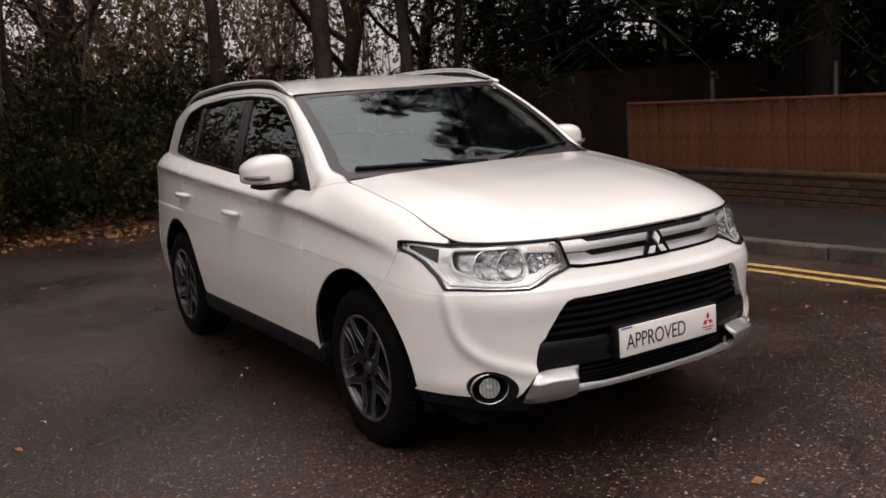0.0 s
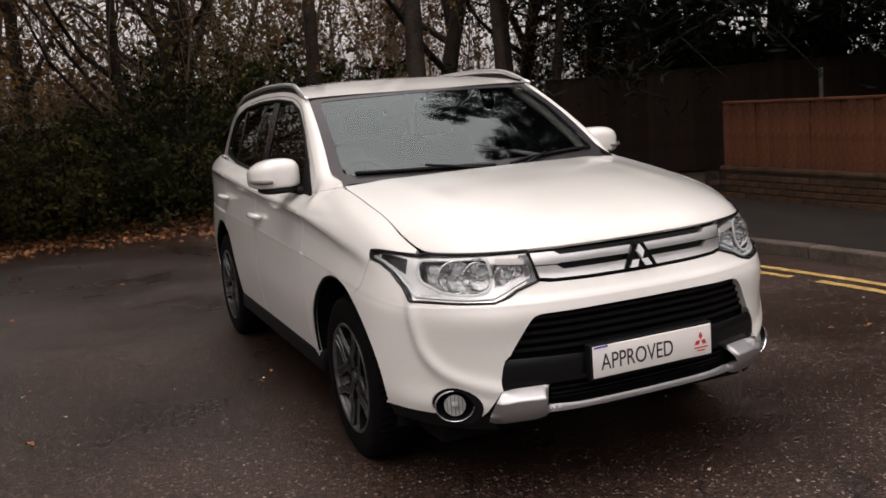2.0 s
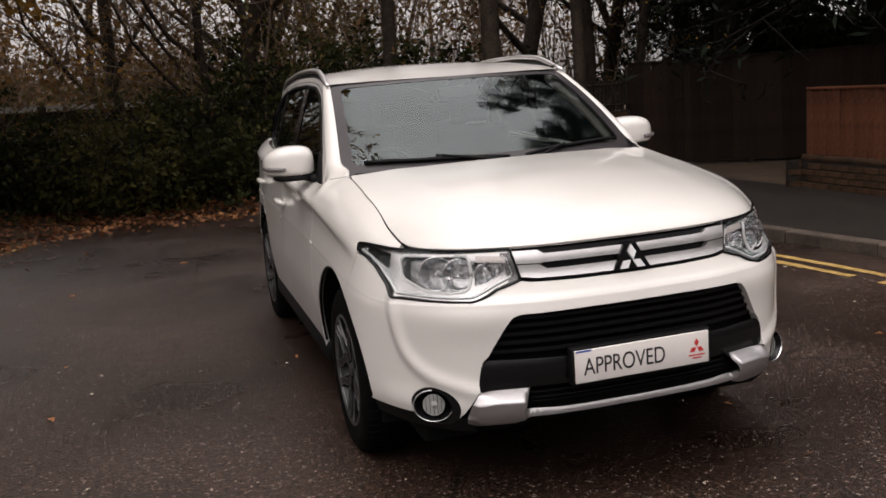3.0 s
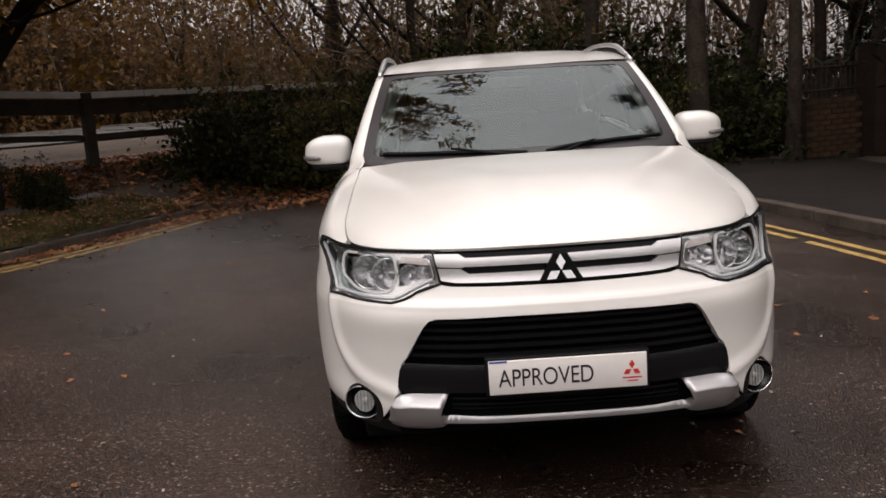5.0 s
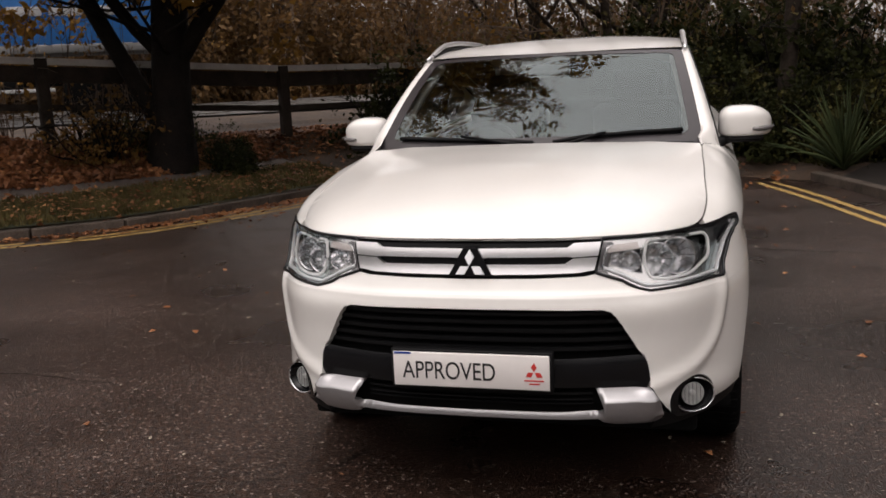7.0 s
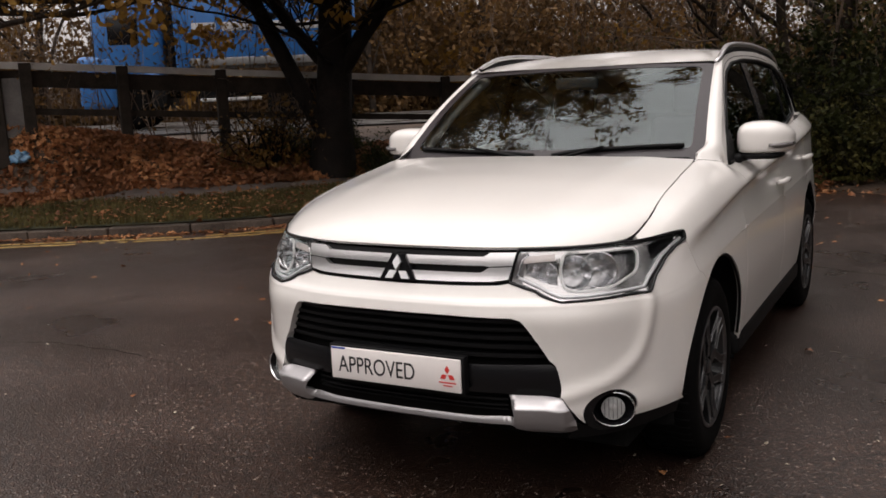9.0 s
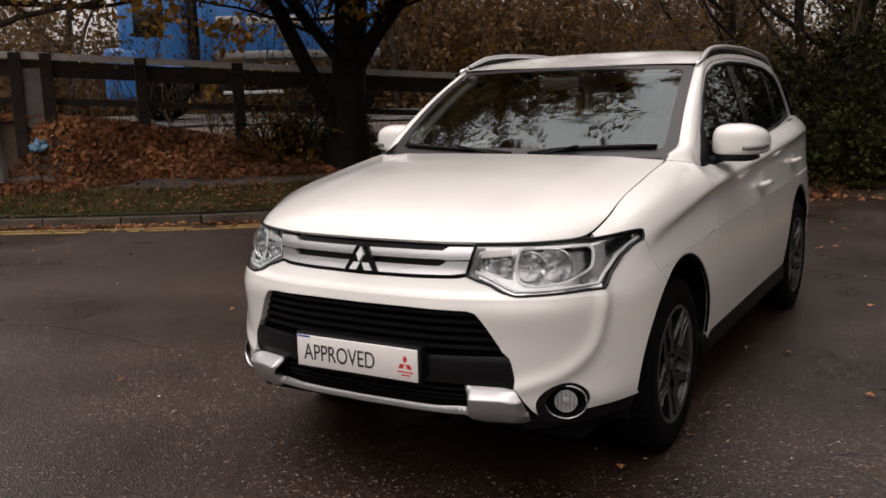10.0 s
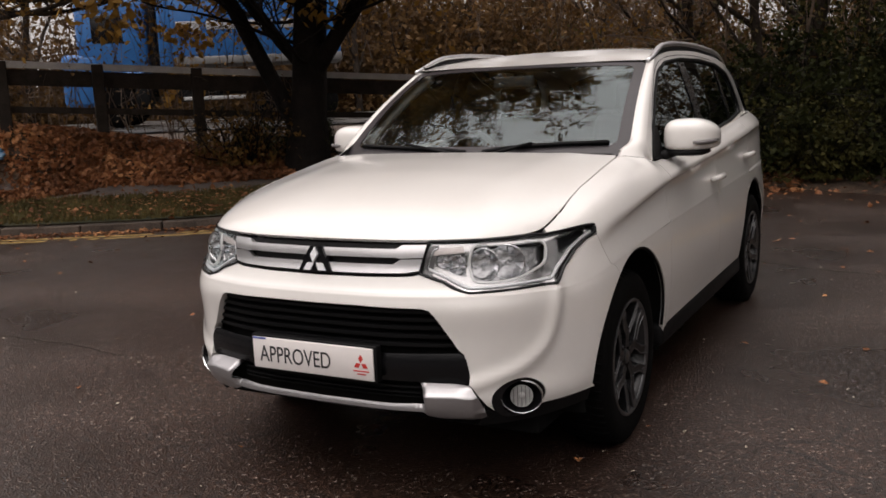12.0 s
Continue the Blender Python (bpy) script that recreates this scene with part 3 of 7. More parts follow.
# inner shell: shade put into near-black sheets, so gaps and arches read as depth
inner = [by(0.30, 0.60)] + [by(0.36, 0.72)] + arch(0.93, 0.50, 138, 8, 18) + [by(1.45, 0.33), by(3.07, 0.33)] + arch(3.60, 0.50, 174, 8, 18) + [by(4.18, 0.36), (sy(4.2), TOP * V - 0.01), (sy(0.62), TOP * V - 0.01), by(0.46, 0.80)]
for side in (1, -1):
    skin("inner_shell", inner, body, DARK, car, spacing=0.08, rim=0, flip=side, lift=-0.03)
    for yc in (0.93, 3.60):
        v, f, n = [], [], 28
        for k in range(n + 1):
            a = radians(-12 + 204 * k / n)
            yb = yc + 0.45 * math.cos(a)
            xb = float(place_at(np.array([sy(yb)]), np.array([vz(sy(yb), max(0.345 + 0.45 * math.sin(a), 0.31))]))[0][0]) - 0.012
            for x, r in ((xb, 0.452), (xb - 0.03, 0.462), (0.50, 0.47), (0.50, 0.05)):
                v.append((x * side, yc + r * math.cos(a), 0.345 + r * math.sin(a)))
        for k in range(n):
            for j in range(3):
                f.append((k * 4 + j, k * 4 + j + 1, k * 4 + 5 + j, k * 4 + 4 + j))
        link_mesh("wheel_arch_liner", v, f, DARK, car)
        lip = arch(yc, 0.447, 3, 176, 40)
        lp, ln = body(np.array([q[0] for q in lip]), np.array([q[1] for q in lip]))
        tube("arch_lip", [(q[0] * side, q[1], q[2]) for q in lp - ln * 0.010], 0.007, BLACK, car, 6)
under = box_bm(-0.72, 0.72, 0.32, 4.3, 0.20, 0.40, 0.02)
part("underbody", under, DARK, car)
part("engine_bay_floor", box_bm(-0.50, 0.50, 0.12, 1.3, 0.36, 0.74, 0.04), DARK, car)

# ---- front: skid plate, grilles, plate, lamps ----
skid_half = [bx(0.0, 0.366), bx(0.30, 0.366), bx(0.412, 0.369), bx(0.428, 0.388), bx(0.408, 0.452), bx(0.576, 0.450), bx(0.600, 0.408), bx(0.632, 0.318), bx(0.615, 0.312), bx(0.47, 0.330), bx(0.43, 0.342), bx(0.30, 0.346), bx(0.0, 0.347)]


def skid_surface(s, v):
    """Two blocks with an upper facet and an upright face, joined by a thin lip."""
    p, n = body(s, v)
    z = p[:, 2]
    block = np.interp(z, [0.29, 0.318, 0.330, 0.413, 0.455], [-0.02, 0.002, 0.010, 0.027, -0.020])
    lip = np.interp(z, [0.342, 0.349, 0.357, 0.362, 0.368], [-0.012, 0.004, 0.012, 0.004, -0.014])
    k = np.clip((np.abs(s) - sx(0.410)) / (sx(0.428) - sx(0.410)), 0, 1)
    k = k * np.clip((sx(0.655) - np.abs(s)) / 0.085, 0.15, 1)
    return p + n * (lip * (1 - k) + block * k)[:, None], n


def refaced(fn):
    """A surface with its normals taken from its own places."""
    def surface(s, v):
        s, v = np.asarray(s, float), np.asarray(v, float)
        e = 0.005
        p = fn(s, v)[0]
        n = np.cross(fn(s + e, v)[0] - fn(s - e, v)[0], fn(s, v + e)[0] - fn(s, np.maximum(v - e, 0.0))[0])
        return p, n / np.maximum(np.linalg.norm(n, axis=1, keepdims=True), 1e-12)
    return surface


skid = skin("skid_plate", mirror_loop(skid_half), refaced(skid_surface), SILVER, car, spacing=0.007, rim=0.022, step=0.005, label="satin silver skid plate")

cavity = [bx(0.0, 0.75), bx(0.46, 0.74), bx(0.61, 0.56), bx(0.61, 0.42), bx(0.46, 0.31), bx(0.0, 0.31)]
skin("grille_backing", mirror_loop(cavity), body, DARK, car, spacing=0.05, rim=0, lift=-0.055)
for k, z in enumerate((0.702, 0.672, 0.642, 0.612, 0.582)):
    xe = float(np.interp(z, [0.578, 0.645, 0.694, 0.72], [0.545, 0.505, 0.475, 0.44]))
    slat = [bx(0.0, z + 0.007), bx(xe, z + 0.007), bx(xe + 0.006, z - 0.005), bx(0.0, z - 0.005)]
    skin("grille_slat", mirror_loop(slat), body, BLACK, car, spacing=0.03, rim=0.03, step=0.012, lift=-0.022)
bar = [bx(0.0, 0.556), bx(0.30, 0.556), bx(0.545, 0.560), bx(0.566, 0.548), bx(0.580, 0.476), bx(0.568, 0.456), bx(0.41, 0.450), bx(0.40, 0.456), bx(0.0, 0.456)]


def bar_surface(s, v):
    p, n = body(s, v)
    out = 0.004 - 5.0 * (p[:, 2] - 0.515) ** 2
    return p + n * out[:, None], n


skin("grille_crossbar", mirror_loop(bar), refaced(bar_surface), GLOSSBLACK, car, spacing=0.016, rim=0.04, step=0.012, label="gloss black crossbar")
for z in (0.432, 0.408, 0.384):
    slat = [bx(0.0, z + 0.004), bx(0.40, z + 0.004), bx(0.40, z - 0.004), bx(0.0, z - 0.004)]
    skin("lower_grille_slat", mirror_loop(slat), body, BLACK, car, spacing=0.03, rim=0.02, step=0.02, lift=-0.035)

upper_back = [bx(0.0, 0.932), bx(0.43, 0.932), bx(0.43, 0.820), bx(0.0, 0.812)]
skin("upper_grille_backing", mirror_loop(upper_back), body, BLACK, car, spacing=0.03, rim=0.02, lift=-0.018)
bar_hi = [bx(0.0, 0.911), bx(0.325, 0.912), bx(0.35, 0.925), bx(0.438, 0.925), bx(0.426, 0.884), bx(0.34, 0.881), bx(0.325, 0.884), bx(0.0, 0.883)]
bar_lo = [bx(0.0, 0.861), bx(0.315, 0.861), bx(0.345, 0.878), bx(0.424, 0.879), bx(0.412, 0.839), bx(0.36, 0.832), bx(0.2, 0.829), bx(0.0, 0.828)]
for outline in (bar_hi, bar_lo):
    skin("grille_bar", mirror_loop(outline), body, SATIN, car, spacing=0.012, rim=0.02, step=0.008, lift=0.007, label="bright satin grille bar")

front_y = float(place_at(np.array([0.0]), np.array([vz(0.0, 0.87)]))[0][1])


def flat_shape(name, outline, y0, y1, material, parent, tilt=0.0, label=""):
    """A thin solid from an outline in x and z, between two depths."""
    bm = bmesh.new()
    z0 = outline[0][1]
    vs = [bm.verts.new((x, y0 + tilt * (z - z0), z)) for x, z in outline]
    f = bm.faces.new(vs)
    ex = bmesh.ops.extrude_face_region(bm, geom=[f])
    for v in ex["geom"]:
        if isinstance(v, bmesh.types.BMVert):
            v.co.y += y1 - y0
    bmesh.ops.recalc_face_normals(bm, faces=bm.faces[:])
    return part(name, bm, material, parent, label, smooth=False)


badge = flat_shape("badge_mount", [(-0.024, 0.916), (0.024, 0.916), (0.074, 0.826), (-0.074, 0.826)], front_y - 0.010, front_y + 0.03, GLOSSBLACK, car, 0.12)
for cx, cz, ang in ((0.0, 0.889, 0), (-0.0255, 0.846, 120), (0.0255, 0.846, -120)):
    # a rhomb that points away from the middle of the badge
    pts = []
    for lx, lz in ((0, 0.0255), (0.0148, 0), (0, -0.0255), (-0.0148, 0)):
        a = radians(ang)
        pts.append((cx + lx * math.cos(a) - lz * math.sin(a), cz + lx * math.sin(a) + lz * math.cos(a)))
    flat_shape("rhomb", pts, front_y - 0.017 + 0.12 * (pts[0][1] - 0.916), front_y, BADGE, badge, 0.30, "bright metal rhomb")

# show plate with its lettering
plate = part("number_plate", box_bm(-0.262, 0.262, -0.048, -0.040, 0.463, 0.580, 0.003), PLATE, car, "white show plate reading APPROVED")
part("plate_holder", box_bm(-0.272, 0.272, -0.041, -0.006, 0.456, 0.588, 0.004), BLACK, car)
flat_shape("plate_border", [(-0.258, 0.5795), (-0.20, 0.5795), (-0.20, 0.5735), (-0.258, 0.5735)], -0.0492, -0.047, BLUEINK, plate)
font = bpy.data.curves.new("lettering", "FONT")
font.body, font.size, font.extrude, font.align_x, font.align_y = "APPROVED", 0.0770, 0.0006, "LEFT", "BOTTOM"
font.space_character = 0.98
text_ob = bpy.data.objects.new("tmp_text", font)
scene.collection.objects.link(text_ob)
bpy.context.view_layer.update()
text_me = bpy.data.meshes.new_from_object(text_ob.evaluated_get(bpy.context.evaluated_depsgraph_get()))
bpy.data.objects.remove(text_ob)
text_me.name = "lettering"
text_me.materials.clear()
text_me.materials.append(INK)
xs = [v.co.x for v in text_me.vertices]
lo_x, wid = min(xs), max(xs) - min(xs)
lo_z = min(v.co.y for v in text_me.vertices)
hi_z = max(v.co.y for v in text_me.vertices)
for v in text_me.vertices:
    x, y, z = v.co
    v.co = (-0.231 + (x - lo_x) / wid * 0.315, -0.0487 - z, 0.490 + (y - lo_z) / (hi_z - lo_z) * 0.060)
lettering = new("lettering", text_me)
lettering.parent = plate
lettering["label"] = "black capital letters APPROVED"
for cx, cz, ang in ((0.212, 0.541, 0), (0.1975, 0.5165, 120), (0.2265, 0.5165, -120)):
    pts = []
    for lx, lz in ((0, 0.0155), (0.0095, 0), (0, -0.0145), (-0.0095, 0)):
        a = radians(ang)
        pts.append((cx + lx * math.cos(a) - lz * math.sin(a), cz + lx * math.sin(a) + lz * math.cos(a)))
    flat_shape("red_rhomb", pts, -0.0492, -0.047, RED, plate, 0, "red printed rhomb")
for x0, x1, z0, z1 in ((0.180, 0.244, 0.494, 0.4985), (0.196, 0.230, 0.483, 0.4875)):
    flat_shape("printed_bar", [(x0, z1), (x1, z1), (x1, z0), (x0, z0)], -0.0492, -0.047, RED, plate)

# headlamps
lens_loop = hl_low + hl_top
for side in (1, -1):
    lamp = skin("headlamp", lens_loop, body, LAMPCHROME, car, spacing=0.02, rim=0, step=0.012, flip=side, lift=-0.055, label="clear-lens halogen headlamp with grey housing")
    ring = [p for p in resample(lens_loop, 0.012)]
    pr, nr = body(np.array([p[0] for p in ring]), np.array([p[1] for p in ring]))
    v, f, n = [], [], len(ring)
    for p, q in zip(pr, nr):
        for d in (0.002, -0.056):
            v.append(((p[0] + q[0] * d) * side, p[1] + q[1] * d, p[2] + q[2] * d))
    for k in range(n):
        j = (k + 1) % n
        f.append((2 * k, 2 * j, 2 * j + 1, 2 * k + 1))
    link_mesh("lamp_wall", v, f, LAMPDARK, lamp)
    tube("gasket", [((p[0] + q[0] * 0.001) * side, p[1] + q[1] * 0.001, p[2] + q[2] * 0.001) for p, q in zip(pr, nr)], 0.0052, GLOSSBLACK, lamp, 6, True, "black lamp gasket")
    lens = skin("lens", lens_loop, body, LENS, lamp, spacing=0.02, rim=0, step=0.012, flip=side, lift=0.001, label="clear plastic lens")
    lens.visible_shadow = False

    def inset(points, r, material, name, depth):
        s_, v_ = np.array([p[0] for p in points]), np.array([p[1] for p in points])
        p_, n_ = body(s_, v_)
        p_ = p_ - n_ * depth
        tube(name, [(a * side, b, c) for a, b, c in p_], r, material, lamp, 8, False, "bright trim strip")
    low_strip = [bx(0.445, 0.845), bx(0.51, 0.818), bx(0.585, 0.785), bx(0.66, 0.784), by(0.24, 0.788), by(0.30, 0.792), by(0.34, 0.822), by(0.41, 0.874), by(0.47, 0.903), by(0.535, 0.922)]
    inset(resample(low_strip, 0.02, False), 0.0062, BADGE, "lower_strip", 0.008)
    inset(resample([bx(0.440, 0.848), bx(0.458, 0.905), bx(0.480, 0.918)], 0.015, False), 0.004, CHROME, "inner_strip", 0.006)
    cup = rounded([bx(0.606, 0.922), bx(0.588, 0.86), bx(0.600, 0.803), bx(0.66, 0.797), bx(0.735, 0.803), by(0.30, 0.845), by(0.315, 0.90), by(0.30, 0.922)], 0.03, 4)
    skin("reflector_cup", cup, body, CUPMETAL, lamp, spacing=0.018, rim=0, flip=side, lift=-0.046, label="mirror-bright cup behind the bowls")
    recess = [bx(0.470, 0.893), bx(0.578, 0.896), bx(0.577, 0.820), bx(0.530, 0.828), bx(0.470, 0.856)]
    slot = [by(0.364, 0.866), by(0.364, 0.921), by(0.44, 0.930), by(0.536, 0.934), by(0.538, 0.926), by(0.485, 0.912), by(0.43, 0.893)]
    skin("inner_recess", recess, body, CUPMETAL, lamp, spacing=0.018, rim=0.01, flip=side, lift=-0.044, label="dull metal recess")
    skin("inner_margin", [bx(0.421, 0.836), bx(0.447, 0.924), bx(0.478, 0.926), bx(0.456, 0.822)], body, LAMPDARK, lamp, spacing=0.018, rim=0.006, flip=side, lift=-0.008, label="smoked grey margin")
    skin("tip_slot", slot, body, GLOSSBLACK, lamp, spacing=0.018, rim=0.012, flip=side, lift=-0.026, label="dark slot with a side lamp")
    face = [bx(0.430, 0.836), bx(0.505, 0.809), bx(0.588, 0.775), bx(0.66, 0.776), by(0.24, 0.779), by(0.309, 0.781), by(0.357, 0.824), by(0.428, 0.878), by(0.49, 0.905), by(0.548, 0.924), by(0.553, 0.935), by(0.50, 0.939), by(0.44, 0.936), by(0.40, 0.933), by(0.36, 0.930)] + [(q, TOP * V - 0.014) for q in np.linspace(sy(0.30), sx(0.455), 9)]
    skin("bezel_face", face, body, LAMPCHROME, lamp, holes=[cup, recess, slot], spacing=0.016, rim=0.012, step=0.010, flip=side, lift=-0.010, label="pale bezel round the reflectors")
    inset(cup + [cup[0]], 0.0055, LAMPGREY, "bezel", 0.010)
    inset(resample([by(0.358, 0.862), by(0.358, 0.921)], 0.02, False), 0.006, CHROME, "slot_edge", 0.018)
    inset(resample([by(0.508, 0.925), by(0.526, 0.930)], 0.01, False), 0.0075, REFLECTOR, "side_lamp", 0.018)
    amber_loop = [bx(0.462, 0.914), bx(0.57, 0.920), bx(0.572, 0.898), bx(0.462, 0.890)]
    skin("indicator", amber_loop, body, AMBER, lamp, spacing=0.02, rim=0.01, flip=side, lift=-0.006, label="pale amber indicator lens")
    # reflector bowls face forwards
    for x, z, r in ((0.716, 0.860, 0.060), (0.640, 0.856, 0.056), (0.540, 0.858, 0.034), (0.492, 0.868, 0.020)):
        s = sx(x)
        p0, n0 = body(np.array([s]), np.array([vz(s, z)]))
        c = Vector(p0[0]) - Vector(n0[0]) * 0.020
        axis = (Vector(n0[0]) * 0.45 + Vector((0, -1, 0)) * 0.55).normalized()
        c.x *= side
        axis.x *= side
        m = Matrix.Translation(c) @ axis.to_track_quat("X", "Z").to_matrix().to_4x4()
        prof = [(r * 1.05, -0.004), (r, 0.003)] + [(r * q, -0.9 * r * (1 - q * q)) for q in (0.95, 0.8, 0.6, 0.4, 0.25, 0.02)]
        bowl = lathe("reflector", prof, m, REFLECTOR, lamp, 28, "polished reflector bowl")
        lathe("bulb", [(0.001, -0.006), (0.006, -0.008), (0.0085, -0.014), (0.0085, -0.035), (0.0085, -0.9 * r)], m, CHROME, bowl, 12)
        for k in range(12):
            a = 2 * math.pi * k / 12
            pts = [m @ Vector((-0.9 * r * (1 - q * q) + 0.001, r * q * math.cos(a), r * q * math.sin(a))) for q in (0.97, 0.75, 0.5, 0.3)]
            if r > 0.04:
                tube("facet_rib", pts, 0.0013, LAMPDARK, bowl, 4)

    # fog lamps
    el = [(FOG_S + (FOG_RS - 0.002) * math.cos(a), FOG_V + (FOG_RV - 0.002) * math.sin(a)) for a in np.linspace(0, 2 * math.pi, 40, endpoint=False)]
    fog_c = FOG_S + 0.008
    hole = [(fog_c + 0.078 * math.cos(a), FOG_V + 0.060 * math.sin(a)) for a in np.linspace(0, 2 * math.pi, 36, endpoint=False)]
    fog = skin("fog_lamp", el, body, GLOSSBLACK, car, holes=[hole], spacing=0.016, rim=0.045, step=0.01, flip=side, lift=-0.004, label="round fog lamp in gloss black surround")
    p0, n0 = body(np.array([fog_c]), np.array([FOG_V]))
    axis = (Vector(n0[0]) * 0.5 + Vector((0, -1, 0)) * 0.5 + Vector((0, 0, 0.10))).normalized()
    c = Vector(p0[0]) - Vector(n0[0]) * 0.004
    c.x, axis.x = c.x * side, axis.x * side
    m = Matrix.Translation(c) @ axis.to_track_quat("X", "Z").to_matrix().to_4x4()
    oval = m @ Matrix.Diagonal((1, 1.24, 1, 1))
    lathe("chrome_ring", [(0.0545, -0.010), (0.0560, -0.001), (0.0576, 0.001), (0.0592, -0.001), (0.0600, -0.010)], oval, CHROME, fog, 44, "chrome trim ring")
    lathe("fog_well", [(0.0550, -0.004), (0.046, -0.026), (0.030, -0.036)], oval, GLOSSBLACK, fog, 40)
    lathe("fog_bezel", [(0.0385, -0.030), (0.0400, -0.016), (0.0425, -0.016), (0.0440, -0.034)], m, GLOSSBLACK, fog, 36)
    lathe("fog_reflector", [(0.0395, -0.014)] + [(0.0390 * q, -0.014 - 0.010 * (1 - q * q)) for q in (0.98, 0.8, 0.6, 0.4, 0.2, 0.02)], m, LAMPPALE, fog, 32, "bright fluted fog lamp bowl")
    gl = lathe("fog_lens", [(0.0400, -0.016), (0.034, -0.010), (0.020, -0.006), (0.0005, -0.004)], m, LENS, fog, 32)
    gl.visible_shadow = False
    lathe("fog_bulb", [(0.0005, -0.014), (0.011, -0.015), (0.013, -0.030)], m, LAMPPALE, fog, 14)
    for k in (-2, -1, 0, 1, 2):
        h = math.sqrt(0.037 ** 2 - (0.014 * k) ** 2)
        tube("lens_flute", [m @ Vector((-0.015, 0.014 * k, q * h)) for q in (-1, -0.5, 0, 0.5, 1)], 0.0012, LAMPDARK, fog, 4)

# ---- bonnet ----
edge_s = np.linspace(0, sy(1.235), 220)
edge = place_at(edge_s, np.full(220, TOP * V))
FX, FY, FZ = edge[:, 0], edge[:, 1], edge[:, 2]
kmax = int(np.argmax(FX))


def eased(ys, zs):
    """A smooth height profile along the car through the given heights."""
    y = np.linspace(-0.2, 1.7, 380)
    z = np.interp(y, ys, zs)
    for _ in range(3):
        z = np.convolve(np.pad(z, 16, mode="reflect", reflect_type="odd"), np.ones(21) / 21, "same")[16:-16]
    return y, z


CREST = eased([-0.2, 0.05, 0.35, 0.6, 0.9, 1.2, 1.7], [1.00, 1.045, 1.093, 1.128, 1.152, 1.167, 1.185])
FLANK = eased([-0.2, 0.36, 0.55, 0.72, 0.94, 1.22, 1.7], [0.915, 0.998, 1.032, 1.063, 1.098, 1.139, 1.20])


def bonnet_deck(ax, y):
    """The bonnet's upper face, before its front edge rolls down."""
    lo = np.interp(y, *FLANK)
    fold = 0.0035 * np.exp(-((ax - 0.50 - 0.06 * (y - 0.6)) / 0.07) ** 2) * np.clip((y - 0.25) / 0.3, 0, 1)
    return lo + (np.interp(y, *CREST) - lo) * (1 - np.clip(ax / 0.742, 0, 1.04) ** 2.6) + fold


def bonnet_xy(x, y):
    ax = np.abs(x)
    nose = np.interp(ax, np.maximum.accumulate(FX[:kmax + 1]), FY[:kmax + 1])
    lip = np.interp(ax, np.maximum.accumulate(FX[:kmax + 1]), FZ[:kmax + 1])
    roll = np.exp(-(np.maximum(y - nose, 0.0) / 0.11) ** 0.85)
    return np.stack([x, y, bonnet_deck(ax, y) - (bonnet_deck(ax, nose) - lip) * roll], 1)


def bonnet(x, y):
    x, y = np.asarray(x, float), np.asarray(y, float)
    p, e = bonnet_xy(x, y), 0.004
    n = np.cross(bonnet_xy(x + e, y) - bonnet_xy(x - e, y), bonnet_xy(x, y + e) - bonnet_xy(x, y - e))
    return p, n / np.linalg.norm(n, axis=1, keepdims=True)


ex_, ey_ = np.gradient(FX), np.gradient(FY)
el_ = np.hypot(ex_, ey_)
front_edge = [(float(x - ty * 0.0032), float(y + tx * 0.0032)) for x, y, tx, ty in zip(FX[::4], FY[::4], (ex_ / el_)[::4], (ey_ / el_)[::4])]
front_edge = [(max(a, 0.0), b) for a, b in front_edge if b < 1.19 or a > 0.9]
# the shade in the bonnet gap, drawn as a thin black tube
seal = [(float(a) - 0.0015, float(b), float(c) - 0.009) for (a, b, c), s_ in zip(edge[::4], edge_s[::4]) if s_ > sy(0.36)]
for side in (1, -1):
    tube("bonnet_gap_line", [(a * side, b, c) for a, b, c in seal], 0.0024, BLACK, car, 6)
rear_edge = [(float(x), 1.225 - 0.10 * (1 - (float(x) / 0.74) ** 2)) for x in np.linspace(0.726, 0.0, 14)]
half = front_edge + rear_edge
skin("bonnet", half + [(-x, y) for x, y in reversed(half) if x > 1e-6], bonnet, PAINT, car, spacing=0.03, rim=0.02, step=0.015, label="white bonnet with soft folds")

# ---- glasshouse ----
def ws_point(u, t):
    """Windscreen: u from -1 to 1 across, t from its base to its top."""
    w = 0.746 + (0.641 - 0.746) * t
    yb, yt = 1.330 - 0.15 * (1 - u * u), 1.985 - 0.085 * (1 - u * u)
    zb, zt = 1.130 + 0.012 * (1 - u * u), 1.540 + 0.012 * (1 - u * u)
    bow = 0.028 * np.sin(np.pi * t)
    return np.stack([u * w, yb + (yt - yb) * t - bow * 0.5, zb + (zt - zb) * t + bow * 0.85], -1)


def ws_surface(a, b):
    a, b = np.asarray(a, float), np.asarray(b, float)
    u, t, e = a / 0.7, b / 0.75, 1e-3
    p = ws_point(u, t)
    n = np.cross(ws_point(u + e, t) - ws_point(u - e, t), ws_point(u, t + e) - ws_point(u, t - e))
    return p, n / np.linalg.norm(n, axis=1, keepdims=True)


ws_loop = rounded([(-0.7, 0.0), (0.7, 0.0), (0.7, 0.75), (-0.7, 0.75)], 0.03)
ws_in = rounded([(-0.650, 0.060), (0.650, 0.060), (0.650, 0.715), (-0.650, 0.715)], 0.05)
screen = skin("windscreen", ws_loop, ws_surface, SCREEN, car, spacing=0.05, rim=0, label="laminated windscreen reflecting the overcast sky")
screen.visible_shadow = False
skin("screen_border", ws_loop, ws_surface, CERAMIC, screen, holes=[ws_in], spacing=0.04, rim=0.004, lift=0.0015, label="black ceramic border")


